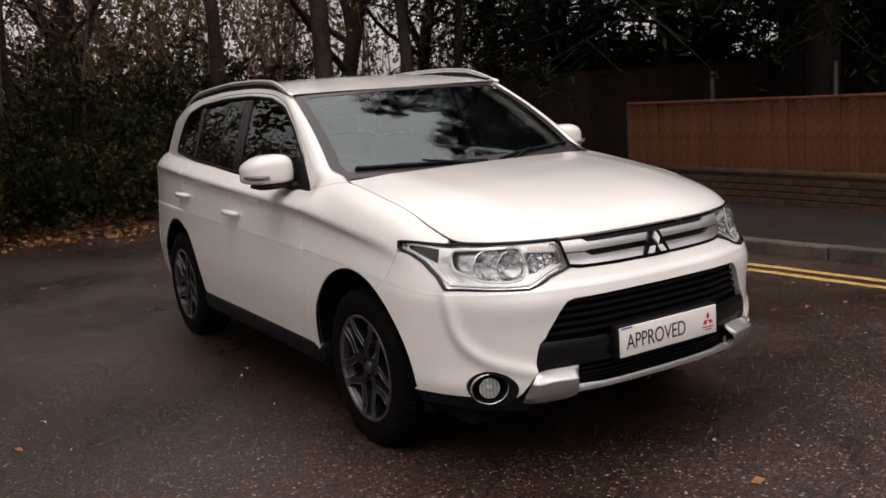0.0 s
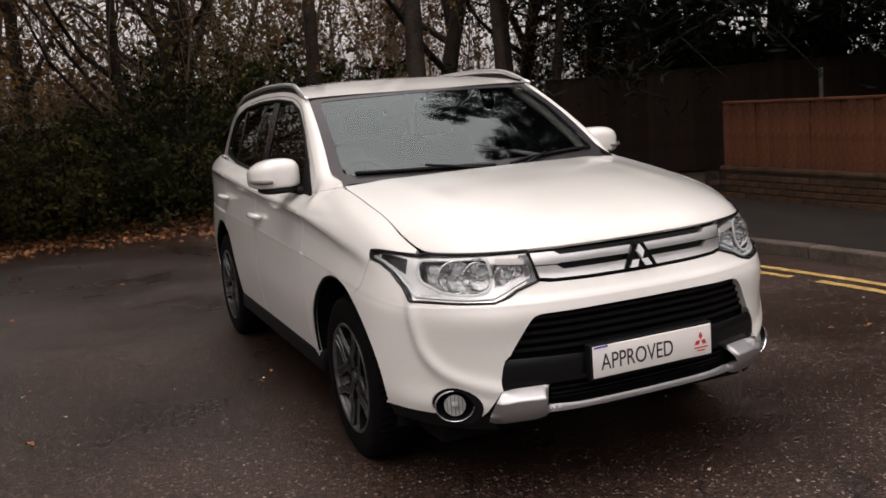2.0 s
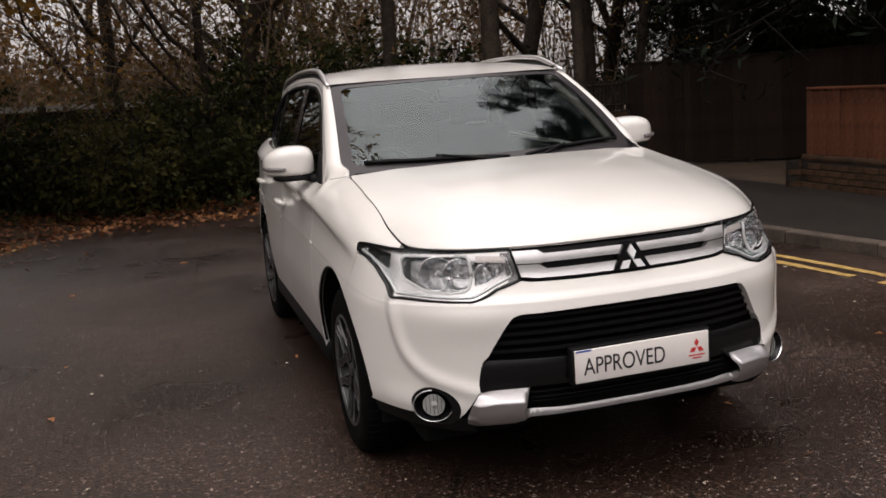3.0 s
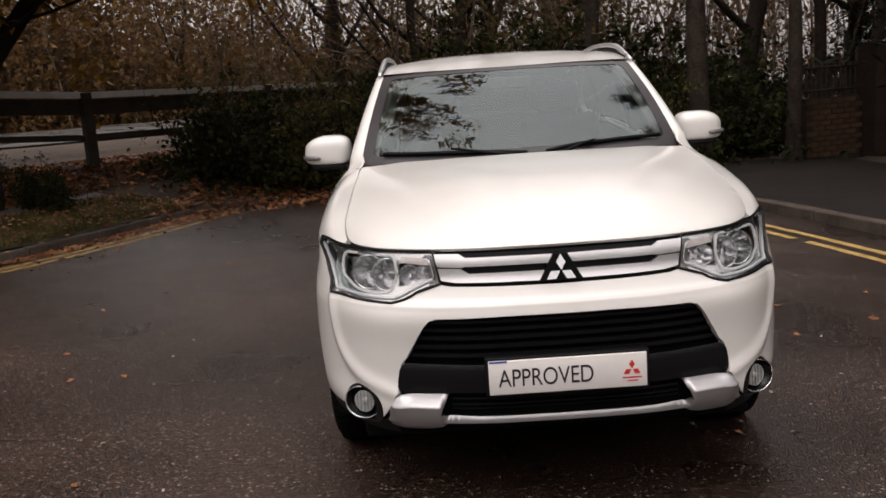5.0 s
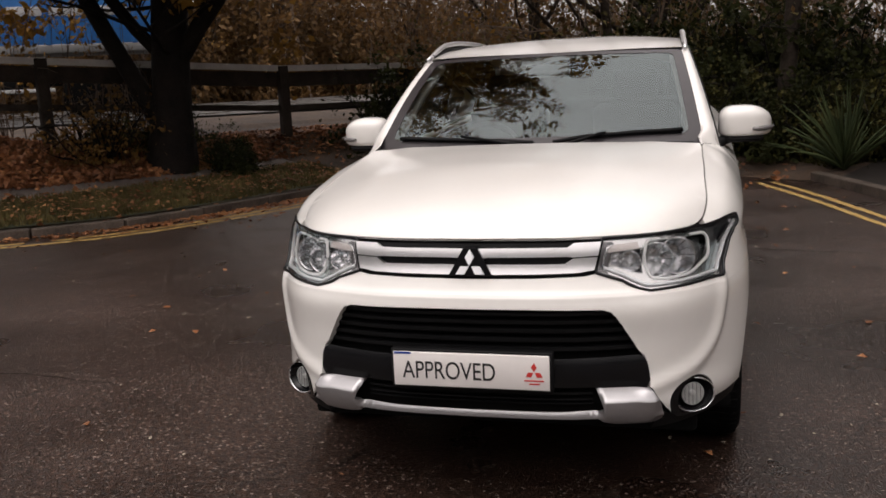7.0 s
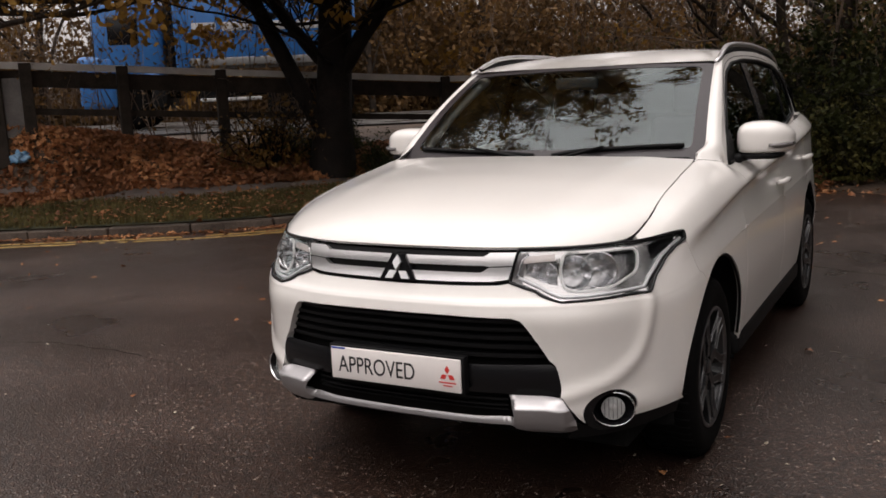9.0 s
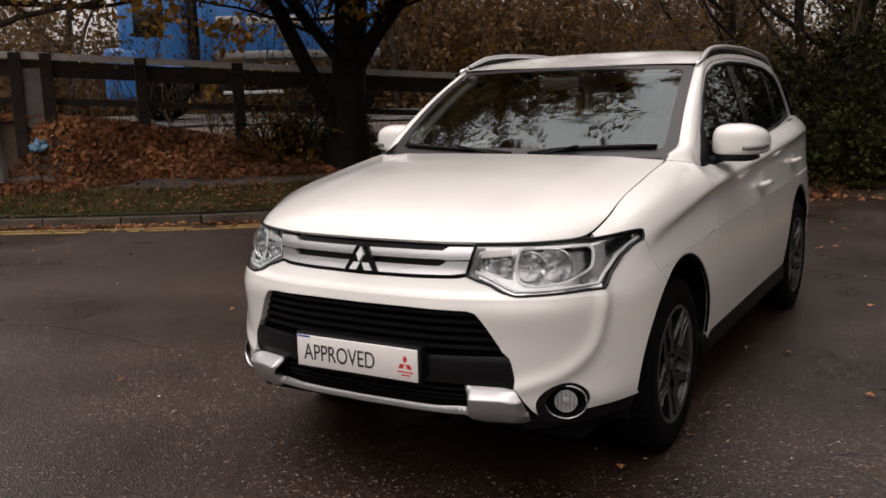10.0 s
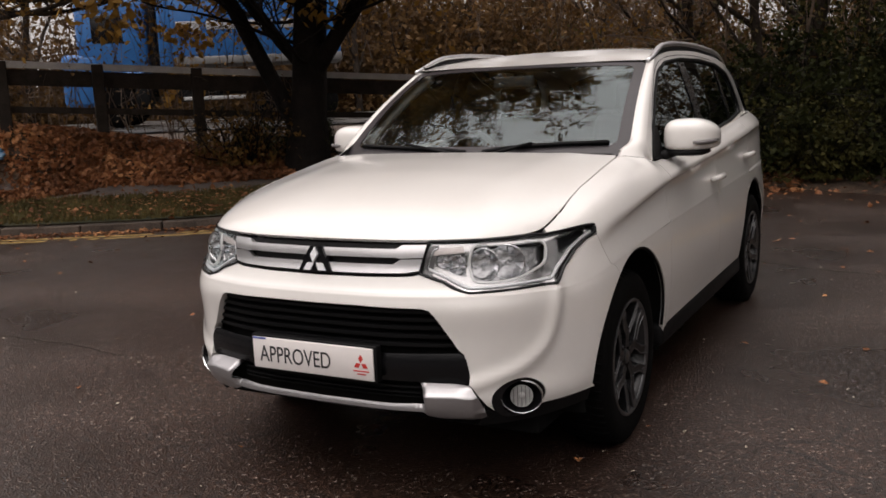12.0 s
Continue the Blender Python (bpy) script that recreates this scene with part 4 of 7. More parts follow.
def gs_xy(y, z):
    x0 = np.interp(y, [1.2, 2.9, 3.4, 3.8, 4.3], [0.818, 0.815, 0.803, 0.780, 0.715])
    h = z - 1.09
    return np.stack([x0 - 0.24 * h - 0.16 * h * h, y, z], -1)


def gs(y, z):
    y, z = np.asarray(y, float), np.asarray(z, float)
    e = 0.02
    n = np.cross(gs_xy(y + e, z) - gs_xy(y - e, z), gs_xy(y, z + e) - gs_xy(y, z - e))
    return gs_xy(y, z), n / np.linalg.norm(n, axis=1, keepdims=True)


ROOF_Y = [2.02, 2.2, 2.5, 3.0, 3.6, 4.0, 4.28]
ROOF_Z = [1.552, 1.586, 1.606, 1.607, 1.575, 1.520, 1.430]
ry = np.linspace(2.02, 4.28, 30)
rz = np.interp(ry, ROOF_Y, ROOF_Z)
for _ in range(2):
    rz[1:-1] = (rz[:-2] + 2 * rz[1:-1] + rz[2:]) / 4
ap_y, ap_z = np.linspace(1.35, 2.02, 14), np.linspace(1.115, 1.552, 14) + 0.022 * np.sin(np.linspace(0, math.pi, 14))
frame_out = [(float(a), float(b)) for a, b in zip(ap_y[2:], ap_z[2:])] + [(float(a), float(b)) for a, b in zip(ry[1:], rz[1:])] + [(4.34, 1.19), (3.7, 1.175), (2.5, 1.112), (1.5, 1.078), (1.457, 1.084), (1.450, 1.150)]
dlo = rounded([(1.468, 1.096), (1.60, 1.230), (1.80, 1.385), (1.985, 1.490), (2.20, 1.540), (2.55, 1.560), (3.0, 1.557), (3.45, 1.532), (3.74, 1.486), (3.87, 1.40), (3.94, 1.27), (3.90, 1.222), (3.4, 1.188), (2.5, 1.138), (1.9, 1.108)], 0.04, 3)
for side in (1, -1):
    skin("cab_side", frame_out, gs, PAINT, car, holes=[dlo], spacing=0.04, rim=0.03, step=0.02, flip=side, lift=0.0, label="white cab side with pillars")
    pd, nd = gs(np.array([p[0] for p in dlo]), np.array([p[1] for p in dlo]))
    tube("window_seal", [(a * side, b, c) for a, b, c in pd + nd * -0.002], 0.010, BLACK, car, 6, True, "black window seal")
    seam = resample(smooth_path([(1.58, 1.228), (1.66, 1.300), (1.81, 1.412), (1.985, 1.512), (2.2, 1.561), (2.55, 1.581), (3.0, 1.578), (3.35, 1.559)], 6).tolist(), 0.05, False)
    ps, ns = gs(np.array([q[0] for q in seam]), np.array([q[1] for q in seam]))
    tube("door_seam", [(a * side, b, c) for a, b, c in ps - ns * 0.0005], 0.0024, BLACK, car, 5, False, "dark seam round the door frames")
    for name, y0, y1, m_ in (("front_side_window", 1.40, 2.52, TINTED), ("rear_side_window", 2.62, 3.40, TINTED), ("quarter_window", 3.46, 4.0, TINTED)):
        pts = [p for p in resample(dlo, 0.02)]
        sel = [(min(max(a, y0), y1), b) for a, b in pts]
        clean = [sel[0]]
        for q in sel[1:]:
            if abs(q[0] - clean[-1][0]) + abs(q[1] - clean[-1][1]) > 1e-4:
                clean.append(q)
        out = []
        for i, q in enumerate(clean):
            a, c = clean[i - 1], clean[(i + 1) % len(clean)]
            if not (abs(a[0] - q[0]) < 1e-6 and abs(c[0] - q[0]) < 1e-6):
                out.append(q)
        w = skin(name, out, gs, m_, car, spacing=0.06, rim=0, flip=side, lift=-0.012, label="dark side window glass reflecting bare trees")
        w.visible_shadow = False
    for y0, y1, zt, zb in ((2.50, 2.64, 1.565, 1.130), (3.385, 3.475, 1.545, 1.180)):
        skin("door_pillar", [(y0, zb), (y1, zb + 0.004), (y1, zt), (y0, zt)], gs, GLOSSBLACK, car, spacing=0.05, rim=0.01, flip=side, lift=-0.008, label="black door pillar")
    # front pillar between screen and side
    v, f, n, m_ = [], [], 14, 5
    for i in range(n):
        t = i / (n - 1)
        e0 = ws_point(np.array([1.0]), np.array([t]))[0]
        e1 = gs_xy(np.array([ap_y[i]]), np.array([ap_z[i]]))[0]
        c = (e0 + e1) / 2 + np.array([0.013, -0.022, 0.019]) * (1 - 0.5 * t) * min(1.0, 0.45 + 3 * t)
        for j in range(m_ + 1):
            q = j / m_
            p = (1 - q) ** 2 * e0 + 2 * q * (1 - q) * c + q * q * e1
            v.append((p[0] * side, p[1], p[2]))
    for i in range(n - 1):
        for j in range(m_):
            k = i * (m_ + 1) + j
            f.append((k, k + 1, k + m_ + 2, k + m_ + 1) if side > 0 else (k, k + m_ + 1, k + m_ + 2, k + 1))
    pv, f = v, f[2 * m_:]
    # patch of body between bonnet corner, wing and pillar
    wing = place_at(np.linspace(sy(1.20), sy(1.50), 12), np.full(12, TOP * V))
    foot = [np.array([0.729, 1.230, 1.133]), np.array([0.741, 1.285, 1.134])]
    heel = [gs_xy(np.array([y]), np.array([z]))[0] for y, z in ((1.450, 1.152), (1.453, 1.118), (1.457, 1.092), (1.50, 1.082))]
    k0 = len(pv)
    extra = [(p[0] * side, p[1], p[2]) for p in foot + heel]
    up = [k0, k0 + 1] + list(range(12, 18)) + [k0 + 2 + j for j in range(4)]
    k1 = k0 + len(extra)
    below = place_at(np.linspace(sy(1.20), sy(1.50), 12), np.full(12, TOP * V - 0.03))
    rim_ = [(p[0] * side, p[1], p[2] + 0.001) for p in wing]
    v = pv + extra + rim_
    shelf = 6
    for q in range(1, shelf):
        h = q / shelf
        for j in range(12):
            low_, top_ = np.array(rim_[j]), np.array(v[up[j]])
            gap = float(np.linalg.norm(top_ - low_))
            t0 = (wing[j] - below[j]) * (side, 1, 1)
            t1 = np.array([0.0, 0.5, 0.25]) if j < 2 else np.array([-0.02 * side, 0.050, 0.038]) if j < 8 else np.array([-0.24 * side, 0.0, 1.0])
            t0, t1 = t0 / max(np.linalg.norm(t0), 1e-9) * gap, t1 / np.linalg.norm(t1) * gap
            v.append(tuple((2 * h ** 3 - 3 * h * h + 1) * low_ + (h ** 3 - 2 * h * h + h) * t0 + (3 * h * h - 2 * h ** 3) * top_ + (h ** 3 - h * h) * t1))
    lines = [[k1 + q * 12 + j for j in range(12)] for q in range(shelf)] + [up]
    for lo_, hi_ in zip(lines, lines[1:]):
        for j in range(11):
            q4 = (lo_[j], lo_[j + 1], hi_[j + 1], hi_[j])
            f.append(q4 if side > 0 else q4[::-1])
    link_mesh("front_pillar", v, f, PAINT, car, "white front pillar and its foot")

# roof
rows, cols = 34, 25
v, f = [], []
for i in range(rows):
    t = i / (rows - 1)
    y = 2.02 + t * 2.26
    xe, ze = float(gs_xy(np.array([y]), np.array([np.interp(y, ry, rz)]))[0][0]), float(np.interp(y, ry, rz))
    zc = float(np.interp(y, [2.02, 2.2, 2.45, 2.8, 3.4, 3.9, 4.28], [1.583, 1.612, 1.640, 1.652, 1.642, 1.605, 1.545]))
    for j in range(cols):
        u = -1 + 2 * j / (cols - 1)
        fore = (1 - t) ** 6 * 0.125 * (1 - u * u)
        fz = (1 - t) ** 6 * (0.030) * (1 - u * u)
        v.append((u * xe, y - fore, ze + (zc - ze) * (1 - abs(u) ** 2.6) - fz))
for i in range(rows - 1):
    for j in range(cols - 1):
        k = i * cols + j
        f.append((k, k + 1, k + cols + 1, k + cols))
roof = link_mesh("roof", v, f, PAINT, car, "white roof panel")
for side in (1, -1):
    rail, rr = [], []
    for t in np.linspace(0, 1, 34):
        y = 1.955 + 2.03 * t
        zb = float(np.interp(y, ry, rz))
        lift = 0.042 * min(1.0, t / 0.14, (1 - t) / 0.16) ** 0.8
        xe = float(gs_xy(np.array([y]), np.array([zb]))[0][0])
        rail.append(((xe - 0.014) * side, y, zb - 0.004 + lift))
        rr.append(0.0135 - 0.004 * max(0.0, 1 - t / 0.05))
    tube("roof_rail", rail, rr, SATIN, car, 10, False, "silver roof rail")
    foot = [((gs_xy(np.array([y]), np.array([float(np.interp(y, ry, rz))]))[0][0] - 0.016) * side, y, float(np.interp(y, ry, rz)) + 0.012) for y in np.linspace(2.03, 3.98, 24)]
    tube("rail_base", foot, 0.012, BLACK, car, 6)
# back of the car
v = []
for i, (y, z, w) in enumerate(((4.28, 1.545, 0.60), (4.40, 1.40, 0.66), (4.50, 1.20, 0.70), (4.53, 1.12, 0.72))):
    for u in np.linspace(-1, 1, 9):
        v.append((u * w, y - 0.08 * u * u, z - 0.04 * u * u))
f = [(r * 9 + k, r * 9 + k + 1, r * 9 + k + 10, r * 9 + k + 9) for r in range(3) for k in range(8)]
link_mesh("tailgate_glass", v, f, GLOSSBLACK, car)

# ---- mirrors, wipers ----
for side in (1, -1):
    bm = bmesh.new()
    bmesh.ops.create_uvsphere(bm, u_segments=32, v_segments=20, radius=1)
    for p in bm.verts:
        x, y, z = p.co
        x, y = (math.copysign(abs(a) ** 0.55, a) for a in (x, y))
        z = math.copysign(abs(z) ** (0.55 if z > 0 else 0.32), z)
        top = 1.0 - (0.34 * max(0, x) ** 1.8 if z > 0 else 0.10 * max(0, x) ** 2)
        yy = y * (0.105 if y < 0 else 0.055)
        p.co = ((0.932 + 0.120 * x) * side, 1.715 + yy + 0.045 * max(0, x) ** 2, 1.182 + (0.090 if z > 0 else 0.056) * top * z)
    if side < 0:
        bmesh.ops.reverse_faces(bm, faces=bm.faces)
    housing = part("door_mirror", bm, PAINT, car, "white door mirror with clear repeater lamp")
    strip = [((0.932 + dx) * side, y, 1.166 + dz) for dx, y, dz in ((0.030, 1.6055, 0.0), (0.055, 1.611, 0.0), (0.085, 1.626, 0.001), (0.112, 1.660, 0.003), (0.122, 1.700, 0.005))]
    st = tube("repeater_lamp", strip, [0.007, 0.0105, 0.0105, 0.010, 0.007], SMOKE, housing, 8, False, "smoked repeater lamp strip")
    low = bmesh.new()
    bmesh.ops.create_uvsphere(low, u_segments=20, v_segments=12, radius=1)
    for p in low.verts:
        x, y, z = p.co
        x, y = (math.copysign(abs(a) ** 0.6, a) for a in (x, y))
        p.co = ((0.915 + 0.100 * x) * side, 1.708 + 0.088 * y, 1.120 + 0.020 * z)
    part("mirror_base", low, BLACK, housing, "black mirror underside")
    tube("mirror_arm", [((0.80) * side, 1.62, 1.100), (0.835 * side, 1.65, 1.112), (0.872 * side, 1.68, 1.120)], [0.026, 0.022, 0.018], BLACK, housing, 10)
    tri_ = [(1.462, 1.094), (1.66, 1.104), (1.665, 1.235), (1.60, 1.225)]
    skin("mirror_triangle", tri_, gs, BLACK, car, spacing=0.05, rim=0.01, flip=side, lift=0.004, label="black quarter triangle behind the mirror")
for name, pts in (("wiper", [(-0.60, 0.065), (-0.40, 0.05), (-0.10, 0.03), (0.02, 0.015)]), ("wiper", [(0.62, 0.075), (0.45, 0.065), (0.22, 0.045), (0.10, 0.015)])):
    s_, t_ = zip(*resample(pts, 0.05, False))
    p, n = ws_surface(np.array(s_), np.array(t_))
    wiper = tube(name, p + n * 0.012, 0.010, BLACK, car, 6, False, "black wiper blade")
    p, n = ws_surface(np.array([pts[0][0] * 0.5, pts[-1][0] + 0.02]), np.array([0.055, -0.03]))
    tube("wiper_arm", p + n * 0.026, [0.006, 0.011], BLACK, wiper, 6)
cowl = [(float(u) * 0.70, 1.262 - 0.13 * (1 - u * u), 1.118 + 0.008 * (1 - u * u)) for u in np.linspace(-1, 1, 24)]
tube("cowl_panel", cowl, 0.028, BLACK, car, 8)

# ---- wheels ----
def wheel(side, yc):
    hub = Matrix.Translation((0.0, yc, 0.345)) @ Matrix.Diagonal((side, 1, 1, 1))
    tyre_prof = [(0.236, 0.665), (0.262, 0.655), (0.315, 0.652), (0.342, 0.668), (0.3515, 0.695), (0.353, 0.77), (0.3515, 0.838), (0.342, 0.866), (0.318, 0.880), (0.285, 0.882), (0.258, 0.879), (0.238, 0.874)]
    rim_prof = [(0.236, 0.668), (0.225, 0.68), (0.205, 0.70), (0.200, 0.80), (0.214, 0.845), (0.222, 0.866), (0.238, 0.878), (0.240, 0.872)]
    rim = lathe("wheel", rim_prof, hub, ALLOYDARK, car, 56, "18-inch dark alloy wheel with machined forked spokes")
    lathe("tyre", tyre_prof, hub, RUBBER, rim, 64, "black road tyre")
    for k in range(60):
        a = 2 * math.pi * k / 60
        pts = [hub @ Vector((x, r * math.cos(a + s), r * math.sin(a + s))) for x, r, s in ((0.700, 0.3525, 0.02), (0.74, 0.3540, 0.0), (0.80, 0.3540, 0.0), (0.838, 0.3525, 0.02), (0.864, 0.343, 0.03))]
        tube("tread_block", pts, 0.0045, RUBBER, rim, 4)
    lathe("rim_edge", [(0.2225, 0.868), (0.229, 0.8795), (0.236, 0.880), (0.239, 0.877)], hub, ALLOY, rim, 56, "machined rim edge")
    lathe("brake_disc", [(0.02, 0.735), (0.165, 0.735), (0.165, 0.745)], hub, ALLOYDARK, rim, 32)
    lathe("barrel_back", [(0.02, 0.70), (0.204, 0.70)], hub, DARK, rim, 32)
    for k in range(5):
        a0 = radians(90 + 72 * k)
        bm = bmesh.new()

        def blade(poly, x_face, depth, bm=bm):
            top = [bm.verts.new(hub @ Vector((x_face(r), r * math.cos(a0) - t * math.sin(a0), r * math.sin(a0) + t * math.cos(a0)))) for r, t in poly]
            low = [bm.verts.new(hub @ Vector((x_face(r) - depth, r * math.cos(a0) - t * 1.12 * math.sin(a0), r * math.sin(a0) + t * 1.12 * math.cos(a0)))) for r, t in poly]
            bm.faces.new(top)
            for i in range(len(poly)):
                j = (i + 1) % len(poly)
                bm.faces.new((top[i], low[i], low[j], top[j]))
        def face(r):
            return 0.858 + 0.022 * (r / 0.22) ** 2
        arms = []
        for sg in (1, -1):
            # each fork runs out from the hub, kinks and meets the rim
            arm = [(0.040, 0.001 * sg), (0.040, 0.020 * sg), (0.088, 0.020 * sg), (0.108, 0.034 * sg), (0.140, 0.074 * sg), (0.198, 0.108 * sg), (0.212, 0.078 * sg), (0.160, 0.052 * sg), (0.130, 0.018 * sg), (0.112, 0.001 * sg)]
            blade(arm, face, 0.045)
            arms.append(arm)
        bmesh.ops.recalc_face_normals(bm, faces=bm.faces[:])
        spoke = part("spoke", bm, ALLOYDARK, rim, "dark forked spoke with bright machined edges", smooth=False)
        for sg, arm in zip((1, -1), arms):
            for run in (arm[2:6], arm[6:]):
                pts = [hub @ Vector((face(r) + 0.001, r * math.cos(a0) - t * math.sin(a0), r * math.sin(a0) + t * math.cos(a0))) for r, t in rounded(run + run[-2:0:-1], 0.012, 3)[:4 * len(run)]]
                tube("machined_edge", pts, 0.0028, ALLOY, spoke, 5, False, "bright machined edge")
            tip = [(0.176, 0.093 * sg), (0.198, 0.106 * sg), (0.212, 0.079 * sg), (0.188, 0.067 * sg)]
            tb = bmesh.new()
            tb.faces.new([tb.verts.new(hub @ Vector((face(r) + 0.0015, r * math.cos(a0) - t * math.sin(a0), r * math.sin(a0) + t * math.cos(a0)))) for r, t in tip])
            ex = bmesh.ops.extrude_face_region(tb, geom=tb.faces[:])
            bmesh.ops.translate(tb, vec=(-0.006 * side, 0, 0), verts=[q for q in ex["geom"] if isinstance(q, bmesh.types.BMVert)])
            bmesh.ops.recalc_face_normals(tb, faces=tb.faces[:])
            part("machined_tip", tb, ALLOY, spoke, smooth=False)
        lathe("wheel_nut", [(0.0005, 0.856), (0.009, 0.855), (0.010, 0.84)], hub @ Matrix.Translation((0, 0.055 * math.cos(a0 + 0.63), 0.055 * math.sin(a0 + 0.63))), ALLOYDARK, rim, 8)
    lathe("hub", [(0.0005, 0.8615), (0.022, 0.860), (0.030, 0.856), (0.033, 0.845), (0.072, 0.838), (0.075, 0.80)], hub, ALLOYDARK, rim, 32)
    lathe("hub_cap", [(0.0005, 0.8640), (0.024, 0.8635), (0.0275, 0.860)], hub, ALLOY, rim, 24, "round silver hub cap")


for side in (1, -1):
    for yc in (0.925, 3.60):
        wheel(side, yc)

# ---- inside the cabin ----
part("dashboard", box_bm(-0.70, 0.70, 1.42, 1.86, 0.80, 1.085, 0.06, 4), TRIM, car, "dark grey dashboard")
part("cabin_floor", box_bm(-0.72, 0.72, 1.5, 4.3, 0.40, 0.46, 0.01), DARK, car)
part("instrument_hood", box_bm(-0.55, -0.20, 1.62, 1.84, 1.06, 1.125, 0.03, 4), TRIM, car)
sw = Matrix.Translation((-0.37, 1.98, 1.03)) @ Euler((radians(65), 0, 0)).to_matrix().to_4x4()
tube("steering_wheel", [sw @ Vector((0.185 * math.cos(a), 0.185 * math.sin(a), 0)) for a in np.linspace(0, 2 * math.pi, 32, endpoint=False)], 0.016, TRIM, car, 8, True)
tube("steering_spoke", [sw @ Vector(p) for p in ((-0.18, 0, 0), (0, 0, -0.02), (0.18, 0, 0))], [0.02, 0.05, 0.02], TRIM, car, 8)
for x in (-0.37, 0.37):
    seat = part("front_seat", box_bm(x - 0.25, x + 0.25, 2.05, 2.55, 0.50, 0.72, 0.06, 3), CLOTH, car, "dark cloth front seat")
    bk = box_bm(x - 0.24, x + 0.24, 2.50, 2.62, 0.66, 1.28, 0.05, 3)
    bmesh.ops.rotate(bk, cent=(x, 2.55, 0.66), matrix=Matrix.Rotation(radians(-14), 3, "X"), verts=bk.verts)
    part("backrest", bk, CLOTH, seat)
    part("headrest", box_bm(x - 0.13, x + 0.13, 2.70, 2.79, 1.27, 1.45, 0.04, 3), CLOTH, seat)
rs = part("rear_seat", box_bm(-0.62, 0.62, 3.02, 3.5, 0.50, 0.74, 0.06, 3), CLOTH, car)
part("rear_backrest", box_bm(-0.62, 0.62, 3.48, 3.62, 0.68, 1.26, 0.05, 3), CLOTH, rs)
for x in (-0.4, 0.4):
    part("rear_headrest", box_bm(x - 0.12, x + 0.12, 3.55, 3.63, 1.26, 1.40, 0.035, 3), CLOTH, rs)
part("cabin_mirror", box_bm(-0.11, 0.11, 1.80, 1.83, 1.44, 1.50, 0.012, 3), TRIM, car)
part("headlining", box_bm(-0.58, 0.58, 2.10, 4.1, 1.545, 1.56, 0.005), LINING, car)
for side in (1, -1):
    pts = [ws_point(np.array([0.97 * side]), np.array([t]))[0] + np.array([-0.015 * side, 0.05, -0.03]) for t in np.linspace(0.05, 1, 8)]
    tube("pillar_lining", pts, 0.028, LINING, car, 8)
    skin("inner_door", [(1.5, 1.10), (4.1, 1.20), (4.1, 1.205), (4.1, 1.0), (1.5, 0.9)], gs, DARK, car, spacing=0.2, rim=0, flip=side, lift=-0.06)


# ---- surroundings: materials ----
ASPHALT = asphalt_mat()
EARTH = mat("dark_leaf_mould", (0.030, 0.020, 0.014), 0.85, color2=(0.085, 0.050, 0.028), vscale=2.2, bump=0.02, bscale=18)
TURF = mat("wet_turf", (0.022, 0.026, 0.010), 0.8, color2=(0.055, 0.052, 0.022), vscale=5, bump=0.012, bscale=60)
FOOTWAY = mat("worn_tarmac_path", (0.085, 0.069, 0.062), 0.6, color2=(0.16, 0.132, 0.118), vscale=3, bump=0.003, bscale=150)
PAVETAR = mat("dark_wet_tarmac", (0.008, 0.0062, 0.005), 0.75, color2=(0.020, 0.015, 0.012), vscale=3, spec=0.25, bump=0.003, bscale=150)
KERB = mat("weathered_concrete_kerb", (0.045, 0.035, 0.028), 0.8, spec=0.25, color2=(0.11, 0.086, 0.070), vscale=6, bump=0.003, bscale=90, random_shade=0.15)
YELLOW = mat("worn_yellow_line", (0.33, 0.20, 0.055), 0.55, color2=(0.55, 0.37, 0.13), vscale=9, bump=0.002, bscale=90)
BRICK = mat("red_brown_brick", (0.028, 0.018, 0.010), 0.9, color2=(0.085, 0.045, 0.025), vscale=5, bump=0.004, bscale=70, random_shade=0.22, spec=0.2)
MORTAR = mat("dark_mortar", (0.024, 0.019, 0.015), 0.9, spec=0.2, var=0.3, vscale=20)
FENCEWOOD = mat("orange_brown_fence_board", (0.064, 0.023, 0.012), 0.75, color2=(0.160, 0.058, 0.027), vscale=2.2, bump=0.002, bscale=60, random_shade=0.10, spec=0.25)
# the conifers' shade over the tall fence is put into this board colour
DARKWOOD = mat("shade_darkened_fence_board", (0.012, 0.007, 0.005), 0.75, color2=(0.024, 0.014, 0.010), vscale=3.5, bump=0.002, bscale=60, random_shade=0.25, spec=0.15)
POSTWOOD = mat("old_wet_timber", (0.018, 0.0135, 0.0105), 0.85, spec=0.25, color2=(0.042, 0.032, 0.025), vscale=6, bump=0.003, bscale=50)
GALV = mat("galvanised_rail", (0.50, 0.48, 0.46), 0.5, 0.1, var=0.15, vscale=6)
# wet bark, with the shade under the crowns also put into its colour
BARK = mat("wet_shaded_bark", (0.004, 0.003, 0.0025), 0.85, color2=(0.014, 0.010, 0.008), vscale=5, bump=0.02, bscale=22, spec=0.2)
WOODBARK = mat("grey_brown_bark", (0.016, 0.0115, 0.009), 0.85, color2=(0.060, 0.045, 0.034), vscale=3, bump=0.02, bscale=22, spec=0.2)
TWIG = mat("brown_twigs", (0.075, 0.052, 0.037), 0.8, color2=(0.175, 0.122, 0.086), vscale=4)
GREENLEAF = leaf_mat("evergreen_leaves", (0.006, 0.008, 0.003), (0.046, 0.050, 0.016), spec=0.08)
OLIVELEAF = leaf_mat("olive_shrub_leaves", (0.012, 0.013, 0.005), (0.105, 0.094, 0.029), spec=0.08)
GOLDLEAF = leaf_mat("autumn_oak_leaves", (0.085, 0.045, 0.014), (0.42, 0.235, 0.045), clump=1.2)
